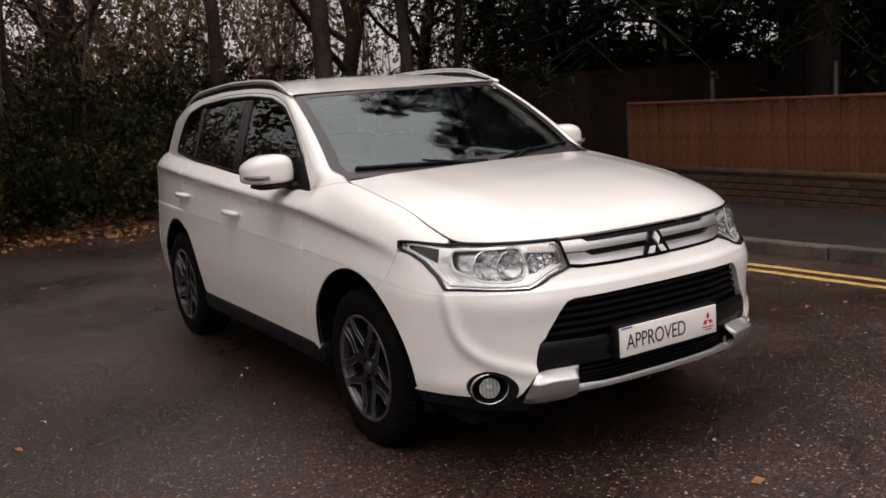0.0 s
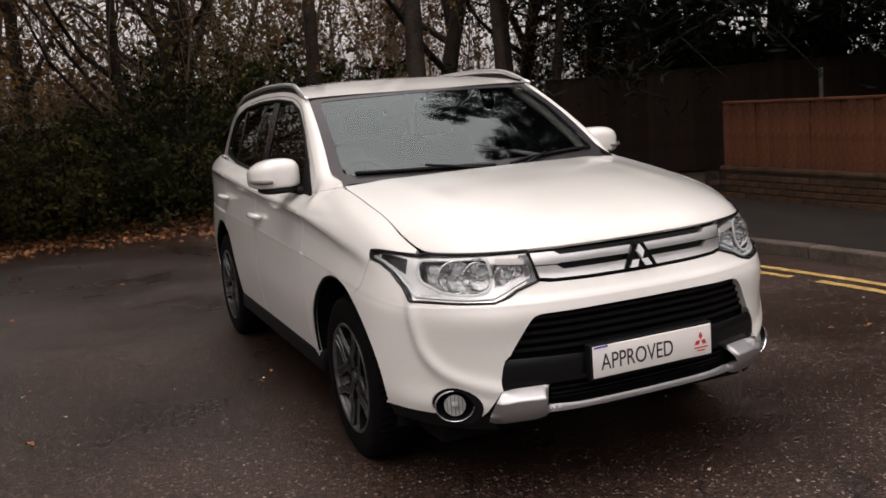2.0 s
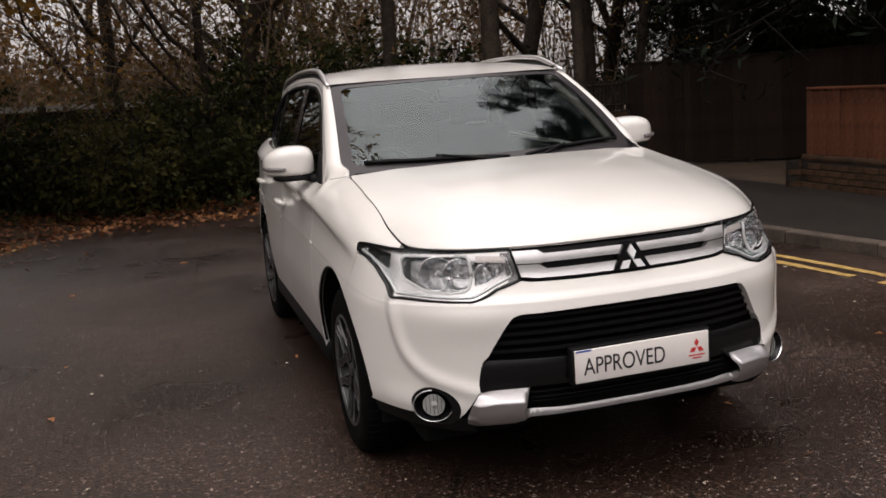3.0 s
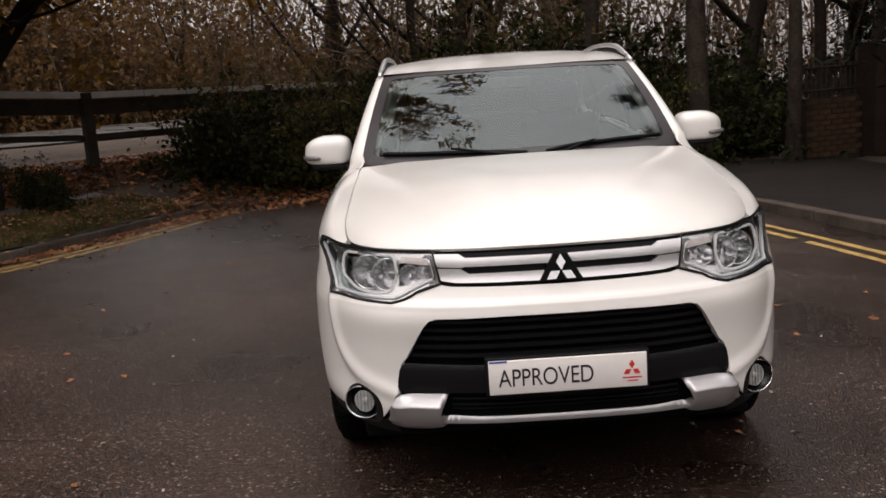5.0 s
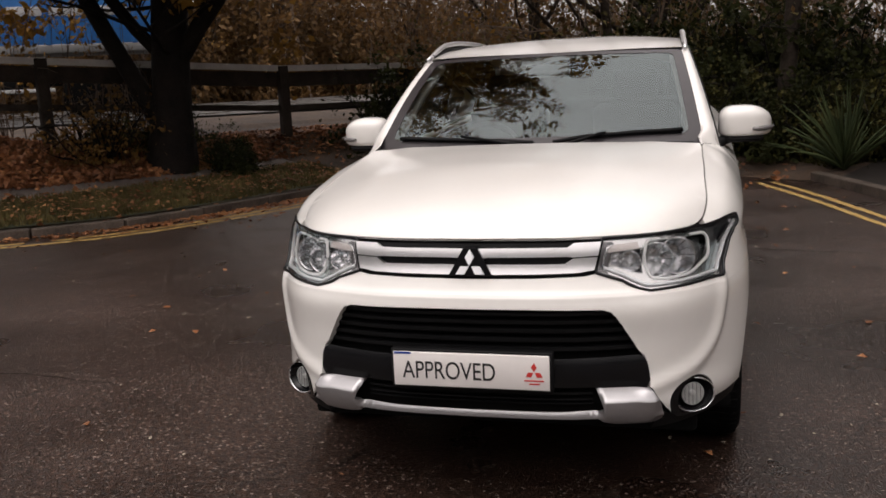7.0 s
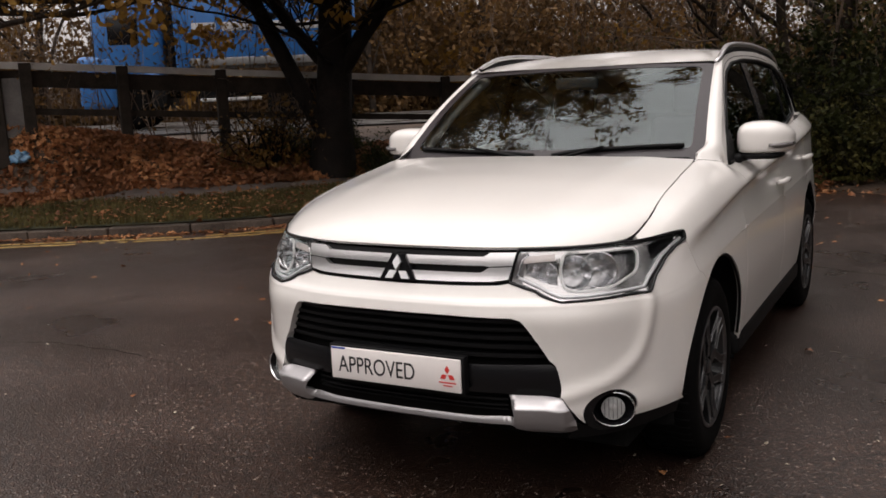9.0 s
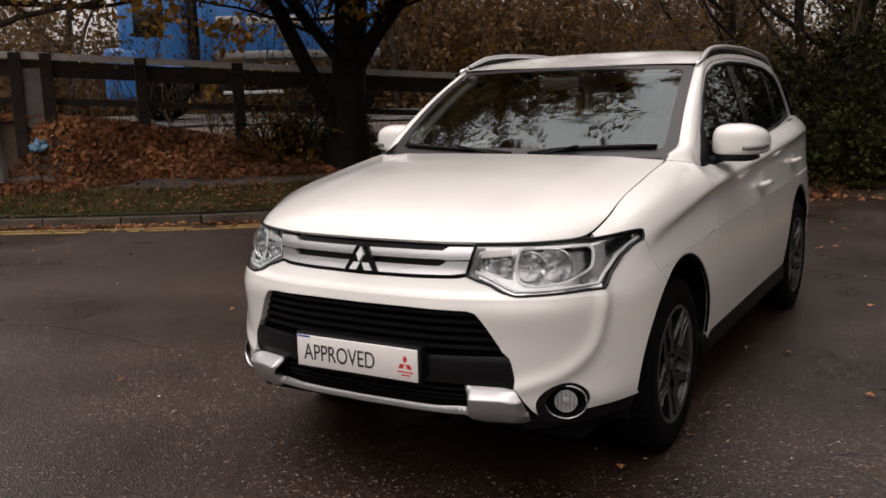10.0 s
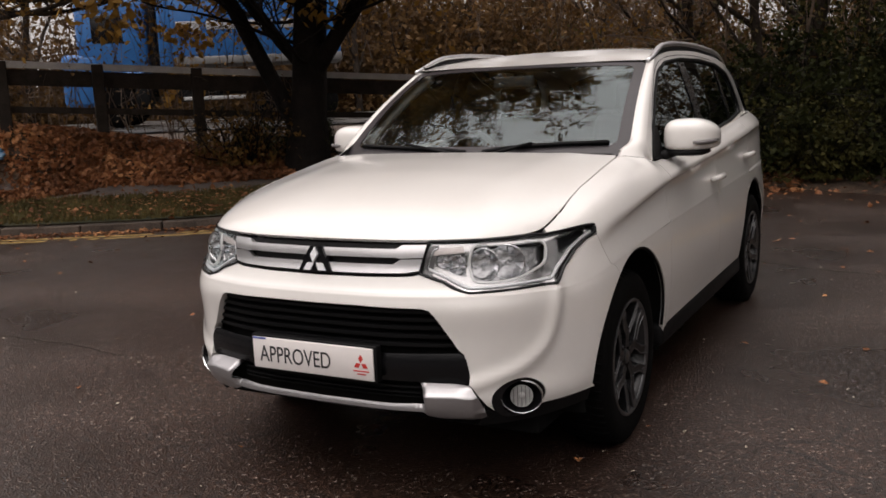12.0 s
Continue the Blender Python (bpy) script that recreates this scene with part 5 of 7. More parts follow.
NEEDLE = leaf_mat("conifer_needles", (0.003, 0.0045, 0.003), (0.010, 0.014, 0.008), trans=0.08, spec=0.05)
LITTER = leaf_mat("fallen_leaves", (0.095, 0.041, 0.020), (0.60, 0.30, 0.135), rough=0.5, trans=0.05, clump=1.4)
for nd in LITTER.node_tree.nodes:
    if nd.type == "VALTORGB":
        nd.color_ramp.elements.new(0.60).color = (0.25, 0.104, 0.046, 1)
GRASS = leaf_mat("grass_blades", (0.058, 0.052, 0.019), (0.19, 0.150, 0.060))
TRUCKBLUE = mat("truck_blue_paint", (0.022, 0.125, 0.36), 0.45, 0.0, 0.2, var=0.1, vscale=3)
TRUCKPALE = mat("dirty_white_paint", (0.40, 0.40, 0.40), 0.5, var=0.2, vscale=6)
TRUCKGREY = mat("truck_grey_panel", (0.16, 0.16, 0.16), 0.5, var=0.1, vscale=3)


def mesh_np(name, verts, faces, material, parent=None, smooth=False):
    """A mesh from arrays: verts (n, 3), faces (m, 3 or 4)."""
    verts, faces = np.asarray(verts, np.float32), np.asarray(faces, np.int32)
    me = bpy.data.meshes.new(name)
    m, k = faces.shape
    me.vertices.add(len(verts))
    me.vertices.foreach_set("co", verts.ravel())
    me.loops.add(m * k)
    me.loops.foreach_set("vertex_index", faces.ravel())
    me.polygons.add(m)
    me.polygons.foreach_set("loop_start", np.arange(m, dtype=np.int32) * k)
    me.polygons.foreach_set("use_smooth", np.full(m, smooth))
    me.update(calc_edges=True)
    me.materials.append(material)
    ob = new(name, me)
    if parent is not None:
        ob.parent = parent
    return ob


def leaves(centres, size, rng, up=0.0, aspect=0.55):
    """Bent leaf blades (two quads each) at the places given. up: how flat they lie (1: on the ground)."""
    n = len(centres)
    d = rng.normal(size=(n, 3))
    d[:, 2] *= 1 - up
    d /= np.linalg.norm(d, axis=1, keepdims=True)
    q = rng.normal(size=(n, 3)) * (1 - up) + np.array([0, 0, 1.0]) * up + rng.normal(size=(n, 3)) * 0.25 * up
    w = np.cross(q, d)
    w /= np.maximum(np.linalg.norm(w, axis=1, keepdims=True), 1e-6)
    nrm = np.cross(d, w)
    s = (size * rng.uniform(0.6, 1.35, n))[:, None]
    a, b = d * s * 0.5, w * s * aspect * 0.5
    bend = nrm * s * rng.uniform(-0.05, 0.22, n)[:, None]
    c = np.asarray(centres)
    v = np.stack([c - a, c - b + bend, c + b + bend, c + a], 1).reshape(-1, 3)
    k = np.arange(n)[:, None] * 4
    return v, np.concatenate([k + [0, 1, 2], k + [1, 3, 2]], 0)


def tubes_np(paths, sides=4):
    """Many tapered tubes in one mesh: each path is (points, radii)."""
    V_, F_, k = [], [], 0
    for pts, rad in paths:
        p = np.asarray(pts, float)
        r = np.asarray(rad, float)
        n = len(p)
        t = np.gradient(p, axis=0)
        t /= np.maximum(np.linalg.norm(t, axis=1, keepdims=True), 1e-9)
        ref = np.array([0.31, 0.17, 0.12]) if abs(t[0][2]) > 0.8 else np.array([0.05, 0.1, 0.99])
        u = np.cross(t, ref)
        u /= np.maximum(np.linalg.norm(u, axis=1, keepdims=True), 1e-9)
        w = np.cross(t, u)
        a = 2 * np.pi * np.arange(sides) / sides
        ring = p[:, None] + r[:, None, None] * (u[:, None] * np.cos(a)[None, :, None] + w[:, None] * np.sin(a)[None, :, None])
        V_.append(ring.reshape(-1, 3))
        i = np.arange(n - 1)[:, None] * sides + k
        j = np.arange(sides)[None]
        q = (np.arange(sides)[None] + 1) % sides
        F_.append(np.stack([i + j, i + q, i + sides + q, i + sides + j], -1).reshape(-1, 4))
        k += n * sides
    return np.concatenate(V_), np.concatenate(F_)


def limb(p, d, length, r0, r1, rng, steps=6, wander=0.18, lift=0.0):
    """A crooked limb: its points and radii."""
    pts, q = [np.array(p, float)], np.array(d, float)
    q /= np.linalg.norm(q)
    for _ in range(steps):
        q = q + rng.normal(size=3) * wander + np.array([0, 0, lift])
        q /= np.linalg.norm(q)
        pts.append(pts[-1] + q * length / steps)
    return np.array(pts), np.linspace(r0, r1, steps + 1)


def bare_tree(name, at, height, r, seed, label, lean=(0, 0), forks=None, twigs=1.0, leaf=None, leaf_n=0, leaf_size=0.09, limb_from=0.25, limbs=11, spread_=0.35, category="tree", group="bare trees behind the road", bark=None):
    """A trunk with limbs, and a crown of branches, twigs and a few leaves."""
    rng = np.random.default_rng(seed)
    root = thing(name, label, category, at, group)
    base = np.zeros(3)
    trunk = [limb((0, 0, -0.3), (lean[0], lean[1], 1), height + 0.3, r, r * 0.22, rng, 12, 0.045, 0.02)]
    flare = trunk[0][1]
    flare[0] *= 1.45
    for fk in forks or ():
        t0, d, length, rr = fk
        k = t0 * 12
        i = int(k)
        p = trunk[0][0][i] * (1 - k + i) + trunk[0][0][i + 1] * (k - i)
        trunk.append(limb(p, d, length, rr, rr * 0.3, rng, 9, 0.10, 0.05))
    second, fine, tips = [], [], []
    for main in list(trunk):
        p, rad = main
        n_l = max(3, int(limbs * (len(p) / 13)))
        for k in range(n_l):
            t = limb_from + (0.97 - limb_from) * (k + rng.uniform(0, 0.8)) / n_l
            i = min(int(t * (len(p) - 1)), len(p) - 2)
            q = p[i] + (p[i + 1] - p[i]) * (t * (len(p) - 1) - i)
            a = rng.uniform(0, 2 * math.pi)
            d = np.array([math.cos(a), math.sin(a), rng.uniform(0.35, 1.1)])
            length = height * spread_ * (1.15 - 0.75 * t) * rng.uniform(0.7, 1.25)
            b = limb(q, d, length, rad[i] * 0.48, 0.010, rng, 7, 0.16, 0.05)
            second.append(b)
            for _ in range(int(7 * twigs)):
                i2 = rng.integers(2, 7)
                d2 = (b[0][i2] - b[0][i2 - 1]) / np.linalg.norm(b[0][i2] - b[0][i2 - 1]) + rng.normal(size=3) * 0.6 + np.array([0, 0, 0.25])
                c = limb(b[0][i2], d2, length * rng.uniform(0.25, 0.55), b[1][i2] * 0.5 + 0.002, 0.003, rng, 4, 0.2, 0.04)
                fine.append(c)
                for _ in range(int(3 * twigs)):
                    i3 = rng.integers(1, 5)
                    d3 = (c[0][i3] - c[0][i3 - 1]) * 6 + rng.normal(size=3) * 0.6
                    e = limb(c[0][i3], d3, length * rng.uniform(0.10, 0.25), 0.0045, 0.002, rng, 3, 0.25)
                    fine.append(e)
                    tips.append(e[0][1:])
    for k, one in enumerate(trunk):
        v, f = tubes_np([one], 12)
        mesh_np("limb" if k else "trunk", v, f, bark or WOODBARK, root, True)
    v, f = tubes_np(second, 5)
    tagged(mesh_np("branchwork", v, f, bark or WOODBARK, root, True), kind="stuff")
    if fine:
        v, f = tubes_np(fine, 3)
        tagged(mesh_np("twig_mass", v, f, TWIG, root, True), kind="stuff")
    if leaf is not None and leaf_n:
        tp = np.concatenate(tips)
        c = tp[rng.integers(0, len(tp), leaf_n)] + rng.normal(size=(leaf_n, 3)) * 0.12
        v, f = leaves(c, leaf_size, rng)
        mesh_np("crown", v, f, leaf, root)
    return root


def shrub(name, at, height, radius, seed, material, label, n=5200, size=0.065, group="evergreen shrubs at the road's end"):
    """A bush of stems with many leaves in uneven clumps."""
    rng = np.random.default_rng(seed)
    root = thing(name, label, "shrub", at, group)
    stems, cent = [], []
    for k in range(26):
        a, o = rng.uniform(0, 2 * math.pi), rng.uniform(0, 0.35) * radius
        d = np.array([math.cos(a) * 0.55, math.sin(a) * 0.55, rng.uniform(0.6, 1.3)])
        s = limb((o * math.cos(a), o * math.sin(a), -0.1), d, height * rng.uniform(0.65, 1.15), 0.022, 0.005, rng, 6, 0.16)
        stems.append(s)
        for _ in range(5):
            i = rng.integers(2, 7)
            b = limb(s[0][i], rng.normal(size=3) + np.array([0, 0, 0.3]), radius * rng.uniform(0.3, 0.8), 0.007, 0.003, rng, 4, 0.2)
            stems.append(b)
            cent += list(b[0][1:])
        cent += list(s[0][3:])
    cent = np.array(cent)
    cent = np.concatenate([cent, cent * np.array([1, 1, 0.45]) + rng.normal(size=cent.shape) * 0.15])
    tuft = cent[rng.integers(0, len(cent), 150)]                    # leaves sit in tufts, with gaps between them
    a, b = int(n * 0.72), n - int(n * 0.72)
    c = np.concatenate([tuft[rng.integers(0, len(tuft), a)] + rng.normal(size=(a, 3)) * np.array([0.10, 0.10, 0.07]) * radius,
                        cent[rng.integers(0, len(cent), b)] + rng.normal(size=(b, 3)) * np.array([0.15, 0.15, 0.13]) * radius])
    c[:, 2] = np.maximum(c[:, 2], 0.03)
    v, f = tubes_np(stems, 4)
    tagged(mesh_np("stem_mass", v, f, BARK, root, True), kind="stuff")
    v, f = leaves(c, size, rng)
    mesh_np("crown", v, f, material, root)
    return root


def conifer(name, at, height, radius, r, seed, clear, label, whorls=30, n_leaf=30000):
    """A tall conifer: straight trunk, drooping boughs with sprays of needles."""
    rng = np.random.default_rng(seed)
    root = thing(name, label, "tree", at, "dark conifers behind the fences")
    trunk = [limb((0, 0, -0.3), (0, 0, 1), height, r, 0.03, rng, 14, 0.02, 0.02)]
    boughs, cent = [], []
    for k in range(whorls):
        t = k / whorls
        z = clear + (height - clear) * t
        for _ in range(4):
            a = rng.uniform(0, 2 * math.pi)
            length = radius * (1.05 - 0.85 * t) * rng.uniform(0.6, 1.2)
            b = limb((0, 0, z), (math.cos(a), math.sin(a), 0.15), length, 0.035 * (1.1 - t), 0.006, rng, 6, 0.10, -0.06)
            boughs.append(b)
            for i in range(2, 7):
                for _ in range(2):
                    d = np.array([math.cos(a + rng.choice((-1, 1)) * 0.9), math.sin(a + rng.choice((-1, 1)) * 0.9), -0.35])
                    c = limb(b[0][i], d, length * 0.28 * rng.uniform(0.5, 1.2), 0.008, 0.003, rng, 3, 0.15, -0.08)
                    boughs.append(c)
                    cent.append(c[0])
    v, f = tubes_np(trunk, 12)
    mesh_np("trunk", v, f, BARK, root, True)
    v, f = tubes_np(boughs, 3)
    tagged(mesh_np("bough_mass", v, f, BARK, root, True), kind="stuff")
    tp = np.concatenate(cent)
    c = tp[rng.integers(0, len(tp), n_leaf)] + rng.normal(size=(n_leaf, 3)) * 0.10
    v, f = leaves(c, 0.135, rng, 0.0, 0.16)
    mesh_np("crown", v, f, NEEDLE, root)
    return root


# ---- plan of the ground ----
KERB_L = smooth_path([(-30, -9.5), (-22, -4.6), (-16, -1.0), (-12.2, 1.35), (-9.6, 2.95), (-7.75, 4.0), (-6.5, 4.68), (-5.4, 5.42), (-4.75, 6.3), (-4.25, 7.3), (-3.85, 8.35), (-3.55, 9.3)], 10)
KERB_R = smooth_path([(2.05, 9.0), (2.45, 7.7), (2.85, 6.2), (3.22, 4.7), (3.50, 3.2), (3.66, 1.6), (3.76, 0.0), (3.85, -3.0), (3.9, -12), (3.9, -40)], 10)
ROAD_END = smooth_path([(-3.55, 9.3), (-2.6, 9.9), (-1.0, 10.0), (0.6, 9.8), (2.05, 9.0)], 8)
EDGE = np.vstack([KERB_L, ROAD_END[1:-1], KERB_R])
ROAD_LOOP = [tuple(p) for p in EDGE] + [(3.9, -60.0), (-60.0, -60.0), (-60.0, -27.0)]
ROAD_D, ROAD_N = np.array([-0.80, -0.60]), np.array([-0.60, 0.80])   # the main road beyond the bank
ROAD_C = np.array([-12.0, 19.2])
RAIL_A, RAIL_D = np.array([-5.25, 10.05]), np.array([-0.615, -0.788])
RAIL_N = np.array([-0.788, 0.615])   # away from the road


def edge_distance(p):
    """How far outside the road's edge the places p (n, 2) lie."""
    a, b = EDGE[:-1], EDGE[1:]
    ab = b - a
    best = np.full(len(p), 1e9)
    for s, d in zip(a, ab):
        t = np.clip(((p - s) @ d) / (d @ d), 0, 1)
        best = np.minimum(best, np.linalg.norm(p - s - t[:, None] * d, axis=1))
    return np.where(inside(ROAD_LOOP, p), -best, best)


def smoothstep(x):
    x = np.clip(x, 0, 1)
    return x * x * (3 - 2 * x)


def ground_z(p, d=None):
    p = np.asarray(p, float)
    d = edge_distance(p) if d is None else d
    df = (p - RAIL_A) @ RAIL_N          # beyond the rail when positive
    q = np.clip(d / np.maximum(d - df, 0.3), 0, 1)
    crest = np.interp((p - RAIL_A) @ RAIL_D, [0.0, 2.2, 3.4, 4.7, 5.9, 9.0, 20.0], [0.64, 0.66, 0.76, 1.02, 1.20, 1.30, 1.30])
    q = np.clip((d - 1.5) / np.maximum(d - df - 1.5, 0.3), 0, 1)
    bank = 0.080 + 0.178 * np.clip(d, 0, 1.6) + (crest - 0.37) * smoothstep(q * 0.95 + 0.05 * (q > 0))
    bank = np.where(df > 0, crest + (0.75 - crest) * smoothstep((df - 0.3) / 3.2), bank)
    back = 0.03 + 0.30 * smoothstep(d / 2.5)
    mixb = smoothstep((p[:, 0] + 4.2) / 1.6) * smoothstep((p[:, 1] - 6.0) / 2.0)
    z = bank * (1 - mixb) + np.minimum(back, np.maximum(bank, 0.03)) * mixb
    right = smoothstep((p[:, 0] - 1.6) / 0.8) * (d > 0)
    z = z * (1 - right) + (0.095 - 0.085 * smoothstep((p[:, 0] - 4.2) / 1.5)) * right
    rough = np.array([noise.noise((x * 1.3, y * 1.3, 0.0)) for x, y in p]) * 0.035 * np.clip(d - 0.4, 0, 1) * (1 - right)
    return np.where(d <= 0.0, -0.05, z + rough)


def land_sheet():
    """One sheet of ground: fine near the road's end, coarse to the horizon."""
    near = np.arange(-18, 12.01, 0.15)
    far = np.array([40, 90, 200, 500, 1500])
    gx = np.concatenate([-far[::-1] - 18, near, far + 12])
    near_y = np.arange(-10, 22.01, 0.15)
    gy = np.concatenate([-far[::-1] - 10, near_y, far + 22])
    X, Y = np.meshgrid(gx, gy)
    p = np.stack([X.ravel(), Y.ravel()], 1)
    d = edge_distance(p)
    z = np.where(d < 0.16, -0.05, ground_z(p, d))
    away = np.maximum(np.abs(p[:, 0] + 3) - 22, np.abs(p[:, 1] - 6) - 20)
    dr = np.abs((p - ROAD_C) @ ROAD_N - 0.5)
    raised = smoothstep((12.0 - dr) / 5.0) * (d > 4)
    z = np.where(away > 0, -0.06, z)
    z = np.where(raised > 0, np.maximum(z, 0.0) * (1 - raised) + 0.78 * raised, z)
    nx, ny = len(gx), len(gy)
    k = (np.arange(ny - 1)[:, None] * nx + np.arange(nx - 1)[None]).ravel()
    f = np.stack([k, k + 1, k + nx + 1, k + nx], 1)
    return mesh_np("ground", np.column_stack([p, z]), f, EARTH, None, True)


tagged(land_sheet(), "dark leaf-strewn earth rising in a low bank", "ground", kind="structure")


def flat_patch(name, loop, z, material, spacing=0.6):
    def surf(u, v):
        u, v = np.asarray(u, float), np.asarray(v, float)
        zz = np.full(len(u), z) if not callable(z) else z(np.stack([u, v], 1))
        return np.stack([u, v, zz], 1), np.tile([0, 0, 1.0], (len(u), 1))
    return skin(name, loop, surf, material, None, spacing=spacing, rim=0.0, step=spacing)


tagged(flat_patch("road", ROAD_LOOP, 0.0, ASPHALT, 2.0), "damp dark asphalt of a cul-de-sac with pale stone specks", "road", kind="structure")


def offset_line(line, d):
    t = np.gradient(line, axis=0)
    t /= np.linalg.norm(t, axis=1, keepdims=True)
    return line + np.stack([t[:, 1], -t[:, 0]], 1) * d


def band(line, d0, d1):
    a, b = offset_line(line, d0), offset_line(line, d1)
    return [tuple(p) for p in a] + [tuple(p) for p in b[::-1]]


# footway and verge, left and right (d > 0 lies on the road's side)
pick_l = KERB_L[(KERB_L[:, 0] > -20) & (KERB_L[:, 1] < 9.2)]


def lifted(dz):
    return lambda p: ground_z(p) + dz


verge = flat_patch("verge", band(pick_l, -0.128, -1.12), lifted(0.012), TURF, 0.18)
tagged(verge, "short wet grass verge strewn with leaves", "verge", kind="structure")
path_l = flat_patch("footway", band(pick_l, -1.13, -1.56), lifted(0.014), FOOTWAY, 0.2)
tagged(path_l, "narrow worn tarmac footway beside the verge", "path", kind="structure")
pave_r = [tuple(p) for p in offset_line(KERB_R, -0.13)][4:] + [(5.75, -40), (5.75, 6.6), (5.6, 10.4), (3.0, 10.2)]
tagged(flat_patch("pavement", pave_r, lambda p: 0.100 - 0.085 * smoothstep((p[:, 0] - 4.2) / 1.5), PAVETAR, 0.3), "dark wet tarmac pavement", "pavement", kind="structure")


def kerb_stones(name, line, label):
    root = tagged(new(name), label, "kerb", kind="structure")
    cum = np.concatenate([[0], np.cumsum(np.linalg.norm(np.diff(line, axis=0), axis=1))])
    bm = box_bm(-0.452, 0.452, -0.065, 0.065, -0.10, 0.105, 0.016, 3)
    me = bpy.data.meshes.new("kerb_stone")
    bm.to_mesh(me)
    bm.free()
    me.materials.append(KERB)
    rng = random.Random(5)
    s = 0.455
    while s < cum[-1] - 0.4:
        x, y = np.interp(s, cum, line[:, 0]), np.interp(s, cum, line[:, 1])
        x2, y2 = np.interp(s + 0.1, cum, line[:, 0]), np.interp(s + 0.1, cum, line[:, 1])
        ob = new("kerb_stone", me)
        ob.parent = root
        ob.matrix_basis = Matrix.Translation((x, y, rng.uniform(-0.008, 0.006))) @ Euler((rng.uniform(-0.03, 0.03), 0, math.atan2(y2 - y, x2 - x) + rng.uniform(-0.012, 0.012))).to_matrix().to_4x4()
        s += 0.915
    return root


kerb_stones("kerb_left", offset_line(KERB_L[(KERB_L[:, 0] > -20)], -0.065), "weathered concrete kerb beside the verge")
kerb_stones("kerb_right", offset_line(KERB_R[KERB_R[:, 1] > -12], -0.065), "weathered concrete kerb beside the pavement")


def painted_line(name, line, d, width, seed):
    """A worn line: a thin strip with a ragged edge and gaps."""
    rng = np.random.default_rng(seed)
    cum = np.concatenate([[0], np.cumsum(np.linalg.norm(np.diff(line, axis=0), axis=1))])
    s = np.arange(0, cum[-1], 0.06)
    p = np.stack([np.interp(s, cum, line[:, 0]), np.interp(s, cum, line[:, 1])], 1)
    wob = np.convolve(rng.normal(size=len(s)), np.ones(9) / 9, "same") * 0.012
    t = np.gradient(p, axis=0)
    t /= np.linalg.norm(t, axis=1, keepdims=True)
    nn = np.stack([t[:, 1], -t[:, 0]], 1)
    lo, hi = p + nn * (d - width / 2 + wob + rng.normal(size=len(s)) * 0.004)[:, None], p + nn * (d + width / 2 + wob + rng.normal(size=len(s)) * 0.004)[:, None]
    v = np.concatenate([np.column_stack([lo, np.full(len(s), 0.004)]), np.column_stack([hi, np.full(len(s), 0.004)])])
    n = len(s)
    worn = np.convolve(rng.normal(size=n), np.ones(7) / 7, "same") > -0.62
    k = np.arange(n - 1)[worn[:-1]]
    f = np.stack([k, k + 1, k + 1 + n, k + n], 1)
    return tagged(mesh_np(name, v, f, YELLOW), "worn double yellow line painted on asphalt", "road marking", kind="structure")


left_mark = KERB_L[(KERB_L[:, 0] > -20)]
for d in (0.30, 0.48):
    painted_line("yellow_line", left_mark, d, 0.088, int(d * 100))
    painted_line("yellow_line", KERB_R[KERB_R[:, 1] > -12], d + 0.16, 0.075, int(d * 90))

# main road beyond the rail
quad = [tuple(ROAD_C + ROAD_D * a + ROAD_N * b) for a, b in ((-120, -5.5), (120, -5.5), (120, 6.5), (-120, 6.5))]
ROADWET = mat("wet_main_road", (0.055, 0.052, 0.05), 0.30, color2=(0.10, 0.095, 0.09), vscale=1.2, rvar=0.08, bump=0.001, bscale=100)
tagged(flat_patch("main_road", quad, 0.82, ROADWET, 8.0), "pale wet main road beyond the guard rail", "road", kind="structure")


# ---- guard rail on timber posts along the bank ----
rail = thing("guard_rail", "weathered guard rail with timber posts on a leafy bank", "fence")
post_bm = box_bm(-0.075, 0.075, -0.06, 0.06, -0.35, 1.0, 0.012, 2)
post_me = bpy.data.meshes.new("post")
post_bm.to_mesh(post_me)
post_bm.free()
post_me.materials.append(POSTWOOD)
yaw = math.atan2(RAIL_D[1], RAIL_D[0])
tops = []
STATIONS_R = [-27.2 + 3.4 * k for k in range(7)] + [-3.4, -0.05, 3.35, 4.65, 5.83, 6.20] + [7.5 + 1.25 * k for k in range(12)]
for at in STATIONS_R:
    q = RAIL_A + RAIL_D * at
    z = float(np.interp(at, [-10.7, 0, 3.56, 6.0, 9.0], [0.55, 0.68, 0.90, 1.06, 1.16]))
    tops.append((q, z))
    ob = new("post", post_me)
    ob.parent = rail
    ob.matrix_basis = Matrix.Translation((*q, z)) @ Euler((0, 0, yaw)).to_matrix().to_4x4()
panel_q = RAIL_A + RAIL_D * 6.015 + RAIL_N * 0.02
panel_bm = box_bm(-0.125, 0.125, -0.02, 0.02, 1.10, 1.86, 0.006, 2)
bmesh.ops.transform(panel_bm, matrix=Matrix.Translation((*panel_q, 0)) @ Euler((0, 0, yaw)).to_matrix().to_4x4(), verts=panel_bm.verts)
part("end_panel", panel_bm, mat("dull_grey_sheet", (0.11, 0.10, 0.095), 0.6, color2=(0.17, 0.155, 0.145), vscale=6), rail, "dull grey sheet between two posts", smooth=False)


